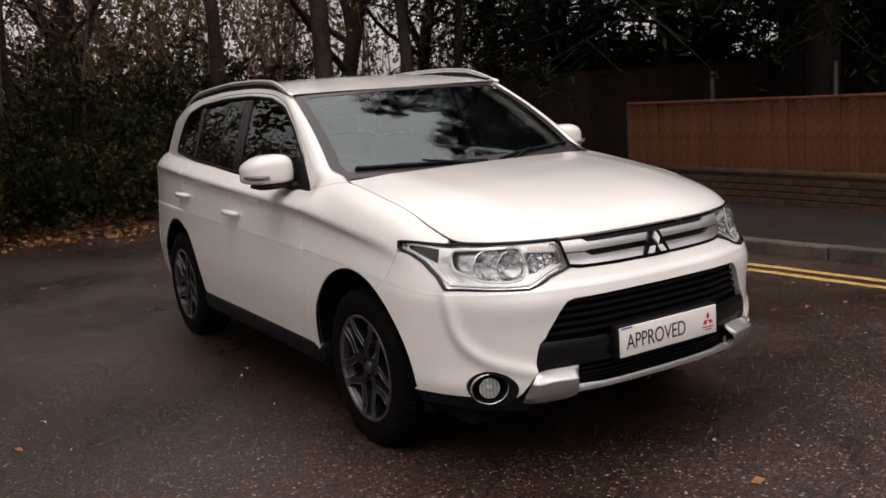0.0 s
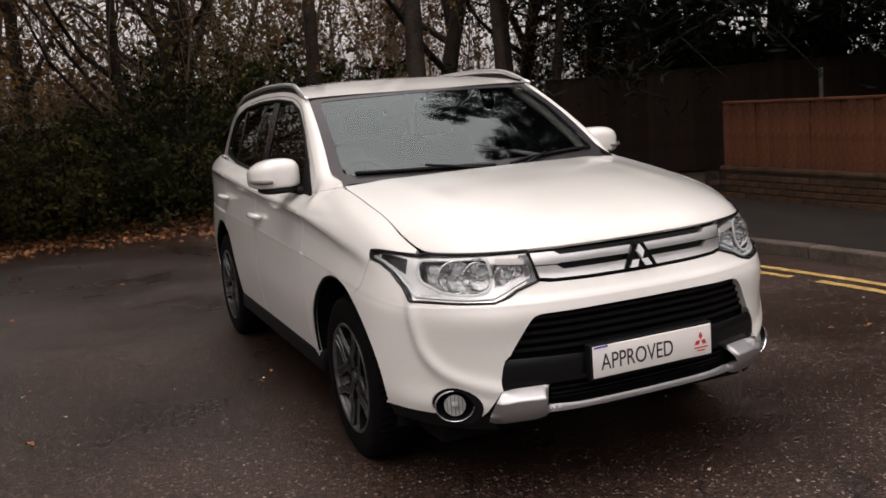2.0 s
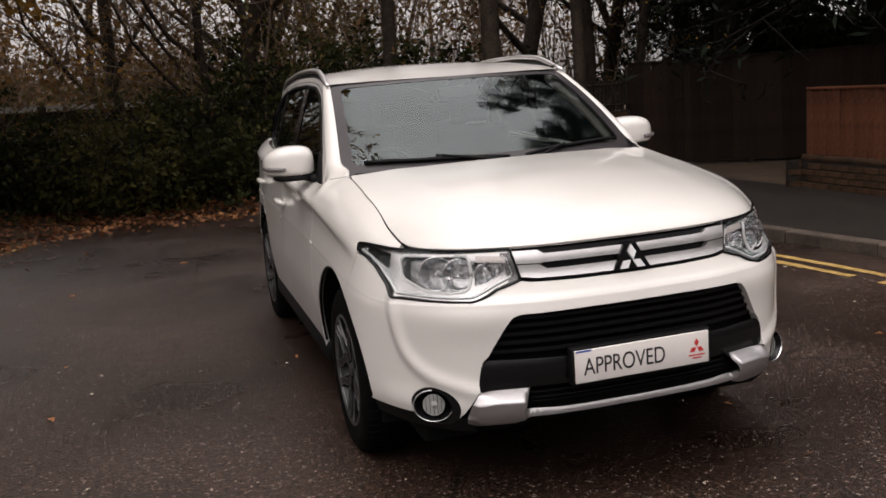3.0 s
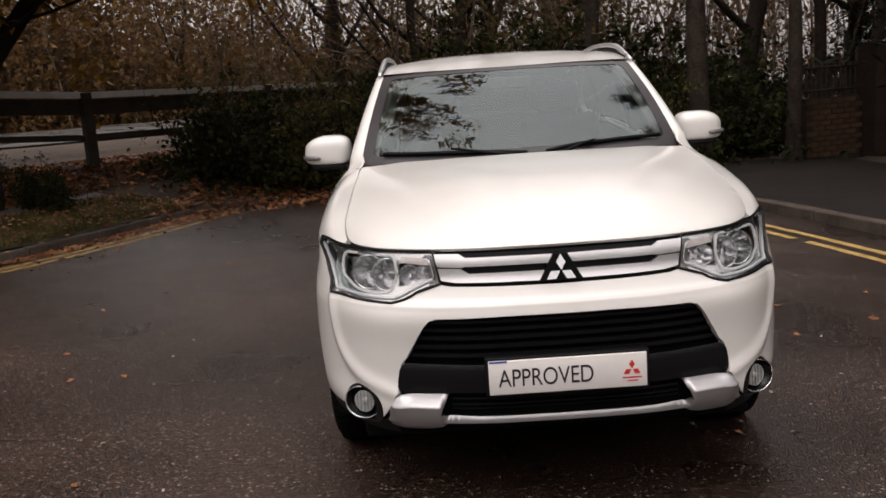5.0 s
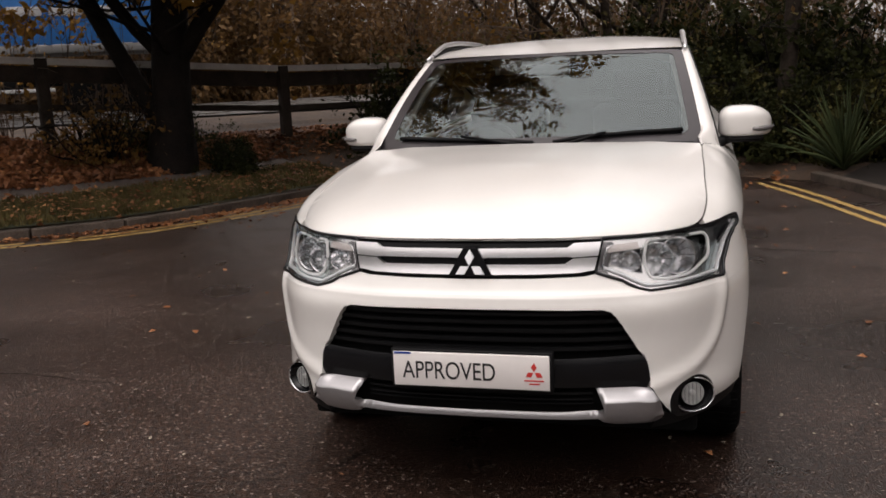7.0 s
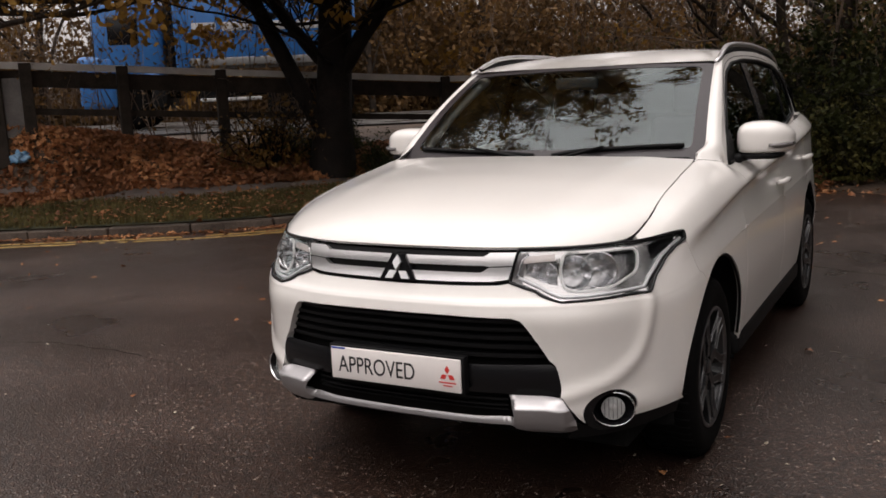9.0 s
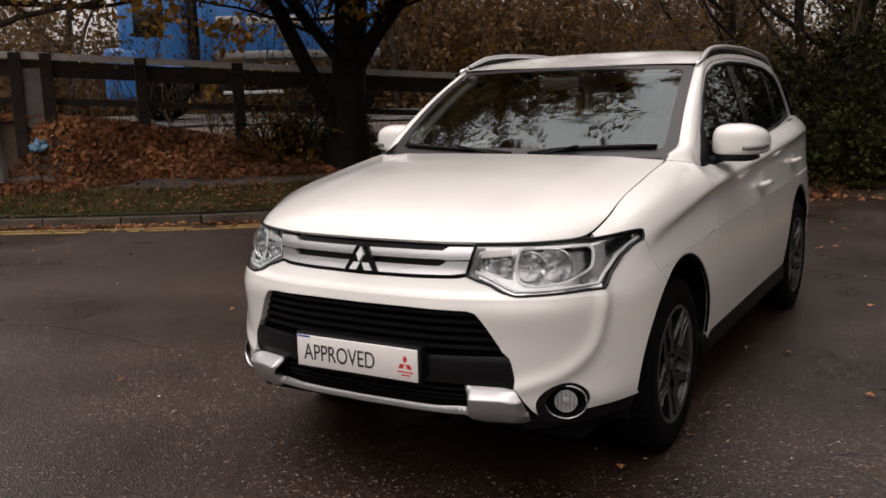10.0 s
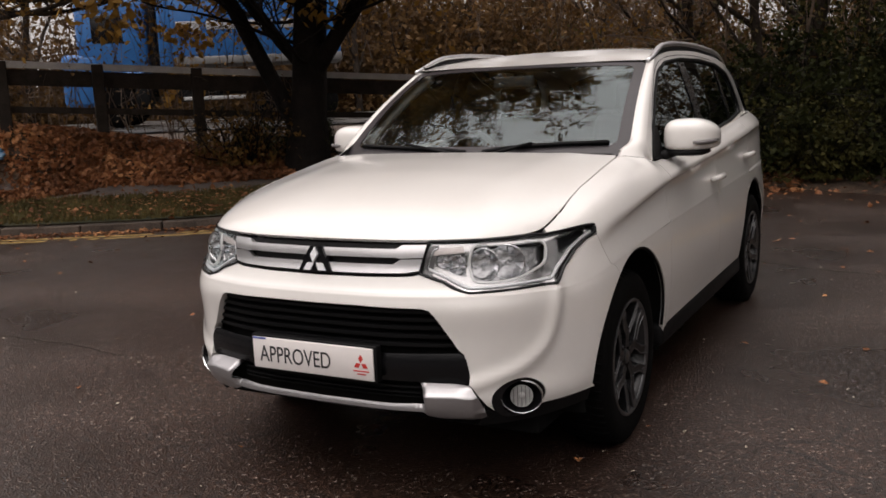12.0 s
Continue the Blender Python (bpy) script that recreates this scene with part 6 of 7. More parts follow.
def rail_line(dz, off, height, thick, name, material, label):
    v, f = [], []
    for q, z in tops:
        c = np.array([*(q + RAIL_N * off), z + dz])
        for a, b in ((-thick / 2, -height / 2), (thick / 2, -height / 2), (thick / 2, height / 2), (-thick / 2, height / 2)):
            v.append((c[0] + RAIL_N[0] * a, c[1] + RAIL_N[1] * a, c[2] + b))
    n = len(tops)
    for i in range(n - 1):
        for j in range(4):
            k2 = (j + 1) % 4
            f.append((i * 4 + j, i * 4 + k2, i * 4 + 4 + k2, i * 4 + 4 + j))
    return link_mesh(name, v, f, material, rail, label, smooth=False)


rail_line(0.965, 0.03, 0.085, 0.10, "top_rail", GALV, "pale galvanised top rail")
rail_line(0.80, 0.085, 0.21, 0.04, "upper_board", POSTWOOD, "dark timber board")
rail_line(0.38, 0.085, 0.085, 0.04, "lower_rail", POSTWOOD, "dark timber lower rail")

# ---- brick wall with the orange-brown fence on it ----
WALL_TOP, FENCE_TOP = 0.34, 1.155
A0, A1 = np.array([5.80, 6.45]), np.array([6.02, -9.0])


def brick_wall(root, p0, p1, z0, z1, seed, keep=None):
    """Bricks in stretcher bond along p0 to p1; all share two meshes."""
    d = p1 - p0
    length = np.linalg.norm(d)
    d = d / length
    ang = math.atan2(d[1], d[0])
    rng = random.Random(seed)
    bm = box_bm(-0.1075, 0.1075, -0.05, 0.05, 0, 0.065, 0.006, 1)
    me = bpy.data.meshes.new("brick")
    bm.to_mesh(me)
    bm.free()
    me.materials.append(BRICK)
    row, z = 0, z0
    while z < z1 - 0.05:
        s = 0.1125 * (row % 2) + 0.1075
        while s < min(length, keep or length):
            q = p0 + d * s
            ob = new("brick", me)
            ob.parent = root
            ob.matrix_basis = Matrix.Translation((q[0], q[1], z + rng.uniform(-0.002, 0.002))) @ Euler((rng.uniform(-0.01, 0.01), 0, ang + rng.uniform(-0.008, 0.008))).to_matrix().to_4x4()
            s += 0.225
        row, z = row + 1, z + 0.075
    link_mesh("mortar", [(*(p0 + np.array([-d[1], d[0]]) * a + d * b), c) for b, c in ((0, z0 - 0.1), (length, z0 - 0.1), (length, z1 - 0.012), (0, z1 - 0.012)) for a in (-0.043, 0.043)],
              [(0, 2, 4, 6), (1, 7, 5, 3), (0, 1, 3, 2), (2, 3, 5, 4), (4, 5, 7, 6), (6, 7, 1, 0)], MORTAR, root, smooth=False)
    return root


def board_fence(name, p0, p1, z0, z1, material, label, width=0.10, rail_side=1, posts=2.4):
    """Upright boards between two ends, with a capping strip and posts."""
    d = p1 - p0
    length = np.linalg.norm(d)
    d = d / length
    nrm = np.array([-d[1], d[0]]) * rail_side
    ang = math.atan2(d[1], d[0])
    root = thing(name, label, "fence", (0, 0, 0))
    bm = box_bm(-width * 0.53, width * 0.53, -0.008, 0.008, 0, z1 - z0, 0.003, 1)
    me = bpy.data.meshes.new("board")
    bm.to_mesh(me)
    bm.free()
    me.materials.append(material)
    rng = random.Random(len(name))
    n = int(length / width)
    for k in range(n):
        q = p0 + d * (k + 0.5) * length / n + nrm * (0.006 if k % 2 else -0.006)
        ob = new("board", me)
        ob.parent = root
        ob.matrix_basis = Matrix.Translation((q[0], q[1], z0 + rng.uniform(-0.006, 0.006))) @ Euler((rng.uniform(-0.01, 0.01), rng.uniform(-0.006, 0.006), ang + rng.uniform(-0.03, 0.03))).to_matrix().to_4x4()
    mid_, m_ = (p0 + p1) / 2, Euler((0, 0, ang)).to_matrix().to_4x4()
    for nm, zz, h, t in (("capping", z1 + 0.012, 0.03, 0.05), ("arris_rail", z0 + 0.2, 0.07, 0.05), ("arris_rail", z1 - 0.2, 0.07, 0.05)):
        off = 0.0 if nm == "capping" else 0.05
        b = box_bm(-length / 2, length / 2, -t / 2, t / 2, -h / 2, h / 2, 0.004, 1)
        bmesh.ops.transform(b, matrix=Matrix.Translation((*(mid_ + nrm * off), zz)) @ m_, verts=b.verts)
        part(nm, b, material, root, smooth=False)
    k = 0.0
    while k <= length + 0.01:
        q = p0 + d * k + nrm * 0.06
        b = box_bm(-0.05, 0.05, -0.05, 0.05, -0.1, z1 - z0 - 0.03, 0.008, 1)
        bmesh.ops.transform(b, matrix=Matrix.Translation((q[0], q[1], z0)) @ m_, verts=b.verts)
        part("fence_post", b, POSTWOOD, root, smooth=False)
        k += posts
    return root


low_wall = thing("garden_wall", "low mossy red-brown brick wall under a fence", "wall")
brick_wall(low_wall, A0, A0 + (A1 - A0) * 0.62, 0.01, WALL_TOP, 3)
pier = np.array([5.62, 6.52])
brick_wall(low_wall, pier, pier + np.array([0.46, 0.0]), 0.01, WALL_TOP, 4)
tube("coping", [(*A0, WALL_TOP + 0.01), (*(A0 + (A1 - A0) * 0.62), WALL_TOP + 0.01)], 0.055, BRICK, low_wall, 6)
fence_end = A0 + (A1 - A0) * 0.62
board_fence("panel_fence", A0 + np.array([0.01, -0.05]), fence_end, WALL_TOP + 0.06, FENCE_TOP, FENCEWOOD, "orange-brown close-board fence standing on a brick wall", 0.105, 1)
B0, B1 = np.array([5.72, 10.55]), np.array([13.5, 4.4])
board_fence("tall_fence", B0, B1, 0.06, 1.62, DARKWOOD, "tall board fence, the conifers' shade put into its dark boards", 0.12, 1, 1.83)
slat_wall = thing("entrance_wall", "brick wall with a pale slatted panel on top", "wall")
S0, S1 = np.array([4.80, 10.20]), np.array([5.70, 10.52])
brick_wall(slat_wall, S0, S1, 0.08, 0.93, 6)
ds = (S1 - S0) / np.linalg.norm(S1 - S0)
for k in range(11):
    q = S0 + (S1 - S0) * (k + 0.5) / 11
    b = box_bm(-0.026, 0.026, -0.009, 0.009, 0.93, 1.40, 0.003, 1)
    bmesh.ops.transform(b, matrix=Matrix.Translation((q[0], q[1], 0)) @ Euler((0, 0, math.atan2(ds[1], ds[0]))).to_matrix().to_4x4(), verts=b.verts)
    part("slat", b, POSTWOOD, slat_wall, smooth=False)
for zz in (1.02, 1.34):
    tube("slat_rail", [(*S0, zz), (*S1, zz)], 0.02, POSTWOOD, slat_wall, 6)

# thin metal posts behind the fence
POSTGREY = mat("dull_grey_post", (0.030, 0.027, 0.025), 0.6, var=0.2, vscale=10)
for x, y, h in ((7.6, 6.6, 1.50), (8.1, 5.0, 1.52), (8.3, 3.9, 1.55), (8.7, 2.4, 1.62)):
    b = thing("metal_post", "thin grey metal post behind the fence", "post", (x, y, 0), "metal posts behind the fence")
    tube("shaft", [(0, 0, 0), (0, 0, h)], 0.03, POSTGREY, b, 8)

# ---- trees and shrubs ----
def gz(x, y):
    return float(ground_z(np.array([[x, y]]))[0])


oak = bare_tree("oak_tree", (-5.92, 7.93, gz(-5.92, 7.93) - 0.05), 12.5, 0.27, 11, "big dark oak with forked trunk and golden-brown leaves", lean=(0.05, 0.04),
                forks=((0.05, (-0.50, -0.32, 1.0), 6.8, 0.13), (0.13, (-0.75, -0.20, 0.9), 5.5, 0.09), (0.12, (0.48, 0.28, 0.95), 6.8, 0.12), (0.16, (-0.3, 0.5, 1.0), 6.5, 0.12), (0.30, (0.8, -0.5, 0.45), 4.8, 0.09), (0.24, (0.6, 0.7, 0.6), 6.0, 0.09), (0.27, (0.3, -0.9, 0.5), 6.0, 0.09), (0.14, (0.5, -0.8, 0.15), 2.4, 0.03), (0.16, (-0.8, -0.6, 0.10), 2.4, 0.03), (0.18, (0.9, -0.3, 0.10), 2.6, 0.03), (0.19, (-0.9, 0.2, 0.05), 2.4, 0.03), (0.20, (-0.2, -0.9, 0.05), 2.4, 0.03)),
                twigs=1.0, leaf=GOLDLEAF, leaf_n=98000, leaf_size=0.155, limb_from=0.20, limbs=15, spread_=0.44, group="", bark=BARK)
bare_tree("oak_tree", (-9.7, 4.75, gz(-9.7, 4.75) - 0.05), 8.0, 0.15, 12, "slim oak with yellow-brown autumn leaves on low branches", lean=(-0.02, 0.03),
          forks=((0.17, (0.95, 0.10, 0.10), 3.4, 0.05), (0.20, (0.8, -0.25, 0.35), 3.2, 0.06), (0.22, (0.65, 0.65, 0.02), 3.0, 0.05), (0.24, (0.95, 0.45, 0.0), 3.2, 0.05)), twigs=1.0, leaf=GOLDLEAF, leaf_n=15000, leaf_size=0.10, limb_from=0.24, limbs=12, spread_=0.32, group="")
BROWNGOLD = leaf_mat("withering_oak_leaves", (0.05, 0.028, 0.010), (0.21, 0.115, 0.03))
shrub("oak_sapling", (-6.55, 7.45, gz(-6.55, 7.45)), 0.95, 0.6, 74, BROWNGOLD, "low oak sapling with yellow-brown leaves at the oak's foot", 1100, 0.075, "")
for k, (x, y, h, r, lx, ly) in enumerate(((4.56, 9.93, 9.0, 0.11, 0.02, 0.0), (5.75, 11.7, 9.0, 0.11, -0.02, 0.02), (6.1, 11.3, 9.0, 0.10, 0.03, 0.0), (3.26, 9.96, 9.0, 0.17, 0.0, 0.02), (1.86, 10.9, 9.0, 0.13, -0.03, 0.03))):
    bare_tree("tree", (x, y, gz(x, y) - 0.05), h, r, 40 + k, "slender bare tree with wet dark bark", lean=(lx, ly), twigs=0.8, leaf=GOLDLEAF, leaf_n=500, leaf_size=0.08, limb_from=0.34, limbs=10, spread_=0.30)
# woodland behind
wood_a = bare_tree("tree", (-1.98, 14.2, 0.1), 11, 0.13, 60, "tall bare woodland tree with brown twigs", lean=(0.02, 0), twigs=1.2, leaf=GOLDLEAF, leaf_n=1500, leaf_size=0.08, limb_from=0.12, limbs=14, spread_=0.30)
wood_b = bare_tree("tree", (-0.4, 12.8, 0.1), 10, 0.09, 61, "tall bare woodland tree with brown twigs", lean=(-0.08, 0.02), twigs=1.2, leaf=GOLDLEAF, leaf_n=1500, leaf_size=0.08, limb_from=0.10, limbs=14, spread_=0.32)
wood_c = bare_tree("tree", (0.7, 15.0, 0.1), 12, 0.15, 62, "tall bare woodland tree with brown twigs", lean=(0.05, -0.03), forks=((0.2, (0.6, 0, 1), 6, 0.08),), twigs=1.2, leaf=GOLDLEAF, leaf_n=1500, leaf_size=0.08, limb_from=0.12, limbs=14, spread_=0.30)
rng = random.Random(8)
spots = []
for gx in np.arange(-25, 9.5, 2.3):
    for gy in (13.6, 18.5, 24.5):
        spots.append((gx + rng.uniform(-0.9, 0.9), gy + rng.uniform(-1.3, 1.3)))
for x, y in spots:
    df = float((np.array([x, y]) - RAIL_A) @ RAIL_N)
    dr = float((np.array([x, y]) - ROAD_C) @ ROAD_N)
    if (df > -1.0 and x < -4.0 and dr < 6.5) or -5.9 < dr < 6.9:       # keep the bank and the main road clear
        continue
    if x > -4 and rng.random() < 0.45:
        continue
    src = rng.choice((wood_a, wood_b, wood_c))
    s = rng.uniform(0.75, 1.2)
    copy_thing(src, Matrix.Translation((x, y, 0.1)) @ Euler((rng.uniform(-0.05, 0.05), rng.uniform(-0.05, 0.05), rng.uniform(0, 6.28))).to_matrix().to_4x4() @ Matrix.Scale(s, 4))
# far side of the main road
for k in range(32):
    a = -60 + k * 3.4 + rng.uniform(-1, 1)
    q = ROAD_C + ROAD_D * a + ROAD_N * (8.6 + rng.uniform(0, 7))
    src = rng.choice((wood_a, wood_b, wood_c))
    if a > 2 and k % 2:
        continue
    copy_thing(src, Matrix.Translation((q[0], q[1], 0.6)) @ Euler((0, 0, rng.uniform(0, 6.28))).to_matrix().to_4x4() @ Matrix.Scale(rng.uniform(0.8, 1.2), 4))
# undergrowth across the main road, brown and bare with a few leaves
ru = np.random.default_rng(17)
saplings, cent = [], []
for k in range(1300):
    a = ru.uniform(-32, 28)
    q = ROAD_C + ROAD_D * a + ROAD_N * ru.uniform(7.4, 16)
    st = limb((q[0], q[1], 0.6), (ru.normal() * 0.18, ru.normal() * 0.18, 1), ru.uniform(1.2, 3.2) if -18.5 < a < -14.5 or a < -27 else ru.uniform(1.6, 4.2) if a < -18.5 or a > 9 else ru.uniform(2.5, 5.6) if a > 2 else ru.uniform(2.5, 7.0), ru.uniform(0.015, 0.05), 0.006, ru, 6, 0.08)
    saplings.append(st)
    for _ in range(7):
        i = ru.integers(1, 7)
        b = limb(st[0][i], ru.normal(size=3) + np.array([0, 0, 0.7]), ru.uniform(0.5, 1.6), 0.010, 0.004, ru, 4, 0.18)
        saplings.append(b)
        cent.append(b[0])
v, f = tubes_np(saplings, 3)
tagged(mesh_np("far_thicket", v, f, TWIG), "brown bare thicket across the main road", "woods", kind="stuff")
tp = np.concatenate(cent)
along = (tp[:, :2] - ROAD_C) @ ROAD_D
tp = np.concatenate([tp] + [tp[(along > -14.0) & (along < 16)]] * 2 + [tp[(along > -8.3) & (along < 1)]] * 4)   # the leafiest stretch
c = tp[ru.integers(0, len(tp), 72000)] + ru.normal(size=(72000, 3)) * 0.40
c = np.concatenate([c, np.column_stack([c[:, :2], c[:, 2] * ru.uniform(0.15, 0.7, 72000)])])
v, f = leaves(c, 0.25, ru)
BROWNLEAF = leaf_mat("withered_leaves", (0.036, 0.022, 0.010), (0.20, 0.112, 0.043), trans=0.42, clump=0.5)
tagged(mesh_np("far_leaves", v, f, BROWNLEAF), "withered brown leaves across the main road", "woods", kind="stuff")
# brown saplings behind the shrubs at the road's end
saplings, cent = [], []
for k in range(300):
    x, y = ru.uniform(-8, 9), ru.uniform(11.6, 21)
    if ((x + 12) * -0.6 + (y - 19.2) * 0.8 > -6) or (x < -4.2 and (np.array([x, y]) - RAIL_A) @ RAIL_N > -0.8):
        continue
    st = limb((x, y, 0.1), (ru.normal() * 0.12, ru.normal() * 0.12, 1), ru.uniform(1.5, 3.0) if -4.8 < x < -1.0 else ru.uniform(3.0, 7.5), ru.uniform(0.010, 0.032), 0.004, ru, 7, 0.07)
    saplings.append(st)
    for _ in range(10):
        i = ru.integers(2, 8)
        b = limb(st[0][i], ru.normal(size=3) * 0.7 + np.array([0, 0, 0.8]), ru.uniform(0.5, 1.6), 0.008, 0.003, ru, 4, 0.15)
        saplings.append(b)
        cent.append(b[0])
v, f = tubes_np(saplings, 3)
tagged(mesh_np("thicket", v, f, TWIG), "brown bare saplings behind the shrubs", "woods", kind="stuff")
tp = np.concatenate(cent)
c = tp[ru.integers(0, len(tp), 17000)] + ru.normal(size=(17000, 3)) * 0.18
v, f = leaves(c, 0.12, ru)
tagged(mesh_np("thicket_leaves", v, f, BROWNLEAF), "withered brown leaves on the saplings", "woods", kind="stuff")

# olive leaves of the understorey
n = 15000
sel = tp[(tp[:, 0] < 2.5) & (tp[:, 1] < 17)]
c = sel[ru.integers(0, len(sel), n)] * np.array([1, 1, 0.55]) + ru.normal(size=(n, 3)) * np.array([0.3, 0.3, 0.35])
v, f = leaves(c, 0.085, ru)
tagged(mesh_np("understorey_leaves", v, f, leaf_mat("understorey_leaf", (0.032, 0.031, 0.011), (0.16, 0.125, 0.040))), "olive and yellow-brown leaves of the understorey", "woods", kind="stuff")

# thin bare saplings along the guard rail
rs = np.random.default_rng(23)
saplings, cent = [], []
for k in range(150):
    a, o = rs.uniform(1.6, 13), rs.uniform(-0.15, 2.6)
    q = RAIL_A + RAIL_D * a + RAIL_N * o
    st = limb((q[0], q[1], gz(q[0], q[1]) - 0.05), (rs.normal() * 0.16, rs.normal() * 0.16, 1), rs.uniform(0.7, 1.3) if o < 0.3 else rs.uniform(1.2, 3.4), rs.uniform(0.006, 0.014), 0.003, rs, 6, 0.09)
    saplings.append(st)
    for _ in range(8):
        i = rs.integers(1, 7)
        b = limb(st[0][i], rs.normal(size=3) * 0.8 + np.array([0, 0, 0.6]), rs.uniform(0.25, 0.9), 0.005, 0.002, rs, 4, 0.16)
        saplings.append(b)
        cent.append(b[0])
v, f = tubes_np(saplings, 3)
tagged(mesh_np("rail_thicket", v, f, TWIG), "thin bare saplings along the guard rail", "woods", kind="stuff")
tp = np.concatenate(cent)
c = tp[rs.integers(0, len(tp), 3600)] + rs.normal(size=(3600, 3)) * 0.10
v, f = leaves(c, 0.075, rs)
tagged(mesh_np("rail_thicket_leaves", v, f, BROWNGOLD), "withered brown leaves on saplings by the rail", "woods", kind="stuff")

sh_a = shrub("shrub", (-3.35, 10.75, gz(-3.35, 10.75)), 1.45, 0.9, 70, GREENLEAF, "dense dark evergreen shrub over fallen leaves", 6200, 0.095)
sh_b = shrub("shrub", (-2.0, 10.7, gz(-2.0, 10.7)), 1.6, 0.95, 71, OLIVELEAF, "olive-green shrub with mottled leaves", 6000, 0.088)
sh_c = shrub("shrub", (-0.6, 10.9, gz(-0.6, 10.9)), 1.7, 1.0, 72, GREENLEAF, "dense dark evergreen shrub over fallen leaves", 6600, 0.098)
place = ((0.55, 10.7, "b", 0.85), (1.6, 10.5, "a", 0.95), (2.5, 10.4, "b", 0.85), (3.4, 10.7, "c", 0.95), (-2.8, 12.0, "c", 0.75), (-1.2, 12.2, "a", 0.9), (0.4, 12.4, "c", 1.1), (1.9, 12.0, "a", 1.45), (3.3, 12.2, "c", 1.3),
         (4.1, 11.5, "a", 1.1), (-0.4, 14.0, "a", 1.05), (1.4, 13.8, "c", 1.5), (8.9, 13.6, "c", 1.7), (10.9, 12.0, "a", 2.3), (12.4, 10.4, "c", 2.2), (13.6, 8.6, "a", 2.5), (14.6, 6.6, "c", 2.2), (15.3, 4.4, "a", 2.4), (15.6, 2.0, "c", 2.2), (-6.2, 8.35, "a", 0.45), (-5.2, 8.2, "a", 0.40), (-6.6, 7.7, "b", 0.35))
for x, y, c, s in place:
    src = {"a": sh_a, "b": sh_b, "c": sh_c}[c]
    copy_thing(src, Matrix.Translation((x, y, gz(x, y))) @ Euler((0, 0, rng.uniform(0, 6.28))).to_matrix().to_4x4() @ Matrix.Scale(s, 4))

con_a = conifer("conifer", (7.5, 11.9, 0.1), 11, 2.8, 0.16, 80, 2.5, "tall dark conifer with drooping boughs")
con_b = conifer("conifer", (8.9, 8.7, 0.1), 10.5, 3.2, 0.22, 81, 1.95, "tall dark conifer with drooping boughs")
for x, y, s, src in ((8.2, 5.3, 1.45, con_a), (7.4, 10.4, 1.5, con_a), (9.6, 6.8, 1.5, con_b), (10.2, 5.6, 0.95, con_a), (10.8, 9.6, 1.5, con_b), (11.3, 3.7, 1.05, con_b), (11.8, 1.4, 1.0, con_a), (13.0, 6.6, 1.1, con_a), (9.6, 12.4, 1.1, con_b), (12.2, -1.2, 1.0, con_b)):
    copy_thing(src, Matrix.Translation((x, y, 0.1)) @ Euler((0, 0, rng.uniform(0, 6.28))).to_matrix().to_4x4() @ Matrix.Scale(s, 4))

# a spiky clump beside the right kerb
yucca = thing("spiky_plant", "clump of long pointed strap leaves beside the kerb", "plant", (2.45, 9.2, 0.1))
r_ = np.random.default_rng(9)
blades = []
for k in range(70):
    a, el = r_.uniform(0, 2 * math.pi), r_.uniform(0.5, 1.45)
    d = np.array([math.cos(a) * math.cos(el), math.sin(a) * math.cos(el), math.sin(el)])
    pts, _ = limb((0, 0, 0.0), d, r_.uniform(0.7, 1.15), 0.02, 0.003, r_, 6, 0.03, -0.07)
    blades.append((pts, np.array([0.010, 0.020, 0.022, 0.020, 0.015, 0.009, 0.002])))
v, f = tubes_np(blades, 3)
mesh_np("strap_leaves", v, f, leaf_mat("strap_leaf", (0.03, 0.045, 0.02), (0.10, 0.12, 0.05)), yucca, True)

# ---- fallen leaves, grass ----
rg = np.random.default_rng(21)
n = 330000
p = np.stack([rg.uniform(-16, 5.0, n), rg.uniform(-3, 12.8, n)], 1)
d = edge_distance(p)
df = (p - RAIL_A) @ RAIL_N
q = np.where(df < 0.5, d / np.maximum(d - df, 0.3), 1)
dens = np.where(d > 0, np.where(d > 1.5, np.clip(0.35 + (d - 1.5) * 2.2, 0, 1.0), 0.03), 0)
dens = np.where((p[:, 1] > 8.2) & (p[:, 0] > -4), np.clip(0.20 + d * 0.18, 0, 0.50), dens)
dens = np.where((p[:, 0] > 0.4), dens * np.where(p[:, 0] > 1.9, 0.0, 0.12), dens)
dens = np.where(df > 1.0, 0, dens)
keep = rg.uniform(0, 1, n) < dens
p = p[keep]
z = np.maximum(ground_z(p), 0.0) + rg.uniform(0.012, 0.055, len(p))
v, f = leaves(np.column_stack([p, z]), 0.082, rg, 0.72, 0.75)
tagged(mesh_np("leaf_litter", v, f, LITTER), "thick drift of brown and orange fallen leaves", "fallen leaves", kind="stuff")
# more of them on the steep face of the bank
n = 26000
arc, off = rg.uniform(0.5, 13, n), rg.uniform(-1.3, 0.35, n)
p = RAIL_A + RAIL_D * arc[:, None] + RAIL_N * off[:, None]
d = edge_distance(p)
p = p[(d > 1.5) | ((arc > 5.2) & (off > -0.6) & (d > 0.9))]
v, f = leaves(np.column_stack([p, ground_z(p) + rg.uniform(0.0, 0.07, len(p))]), 0.082, rg, 0.25, 0.75)
tagged(mesh_np("bank_leaves", v, f, LITTER), "brown and orange fallen leaves heaped on the bank", "fallen leaves", kind="stuff")
n = 9000
p = np.stack([rg.uniform(-5.5, 1.2, n), rg.uniform(5.5, 10.2, n)], 1)
d = edge_distance(p)
p = p[(d < 0) & (rg.uniform(0, 1, n) < 0.32 * np.exp(d / 0.45)) & (p[:, 0] < 0.6)]
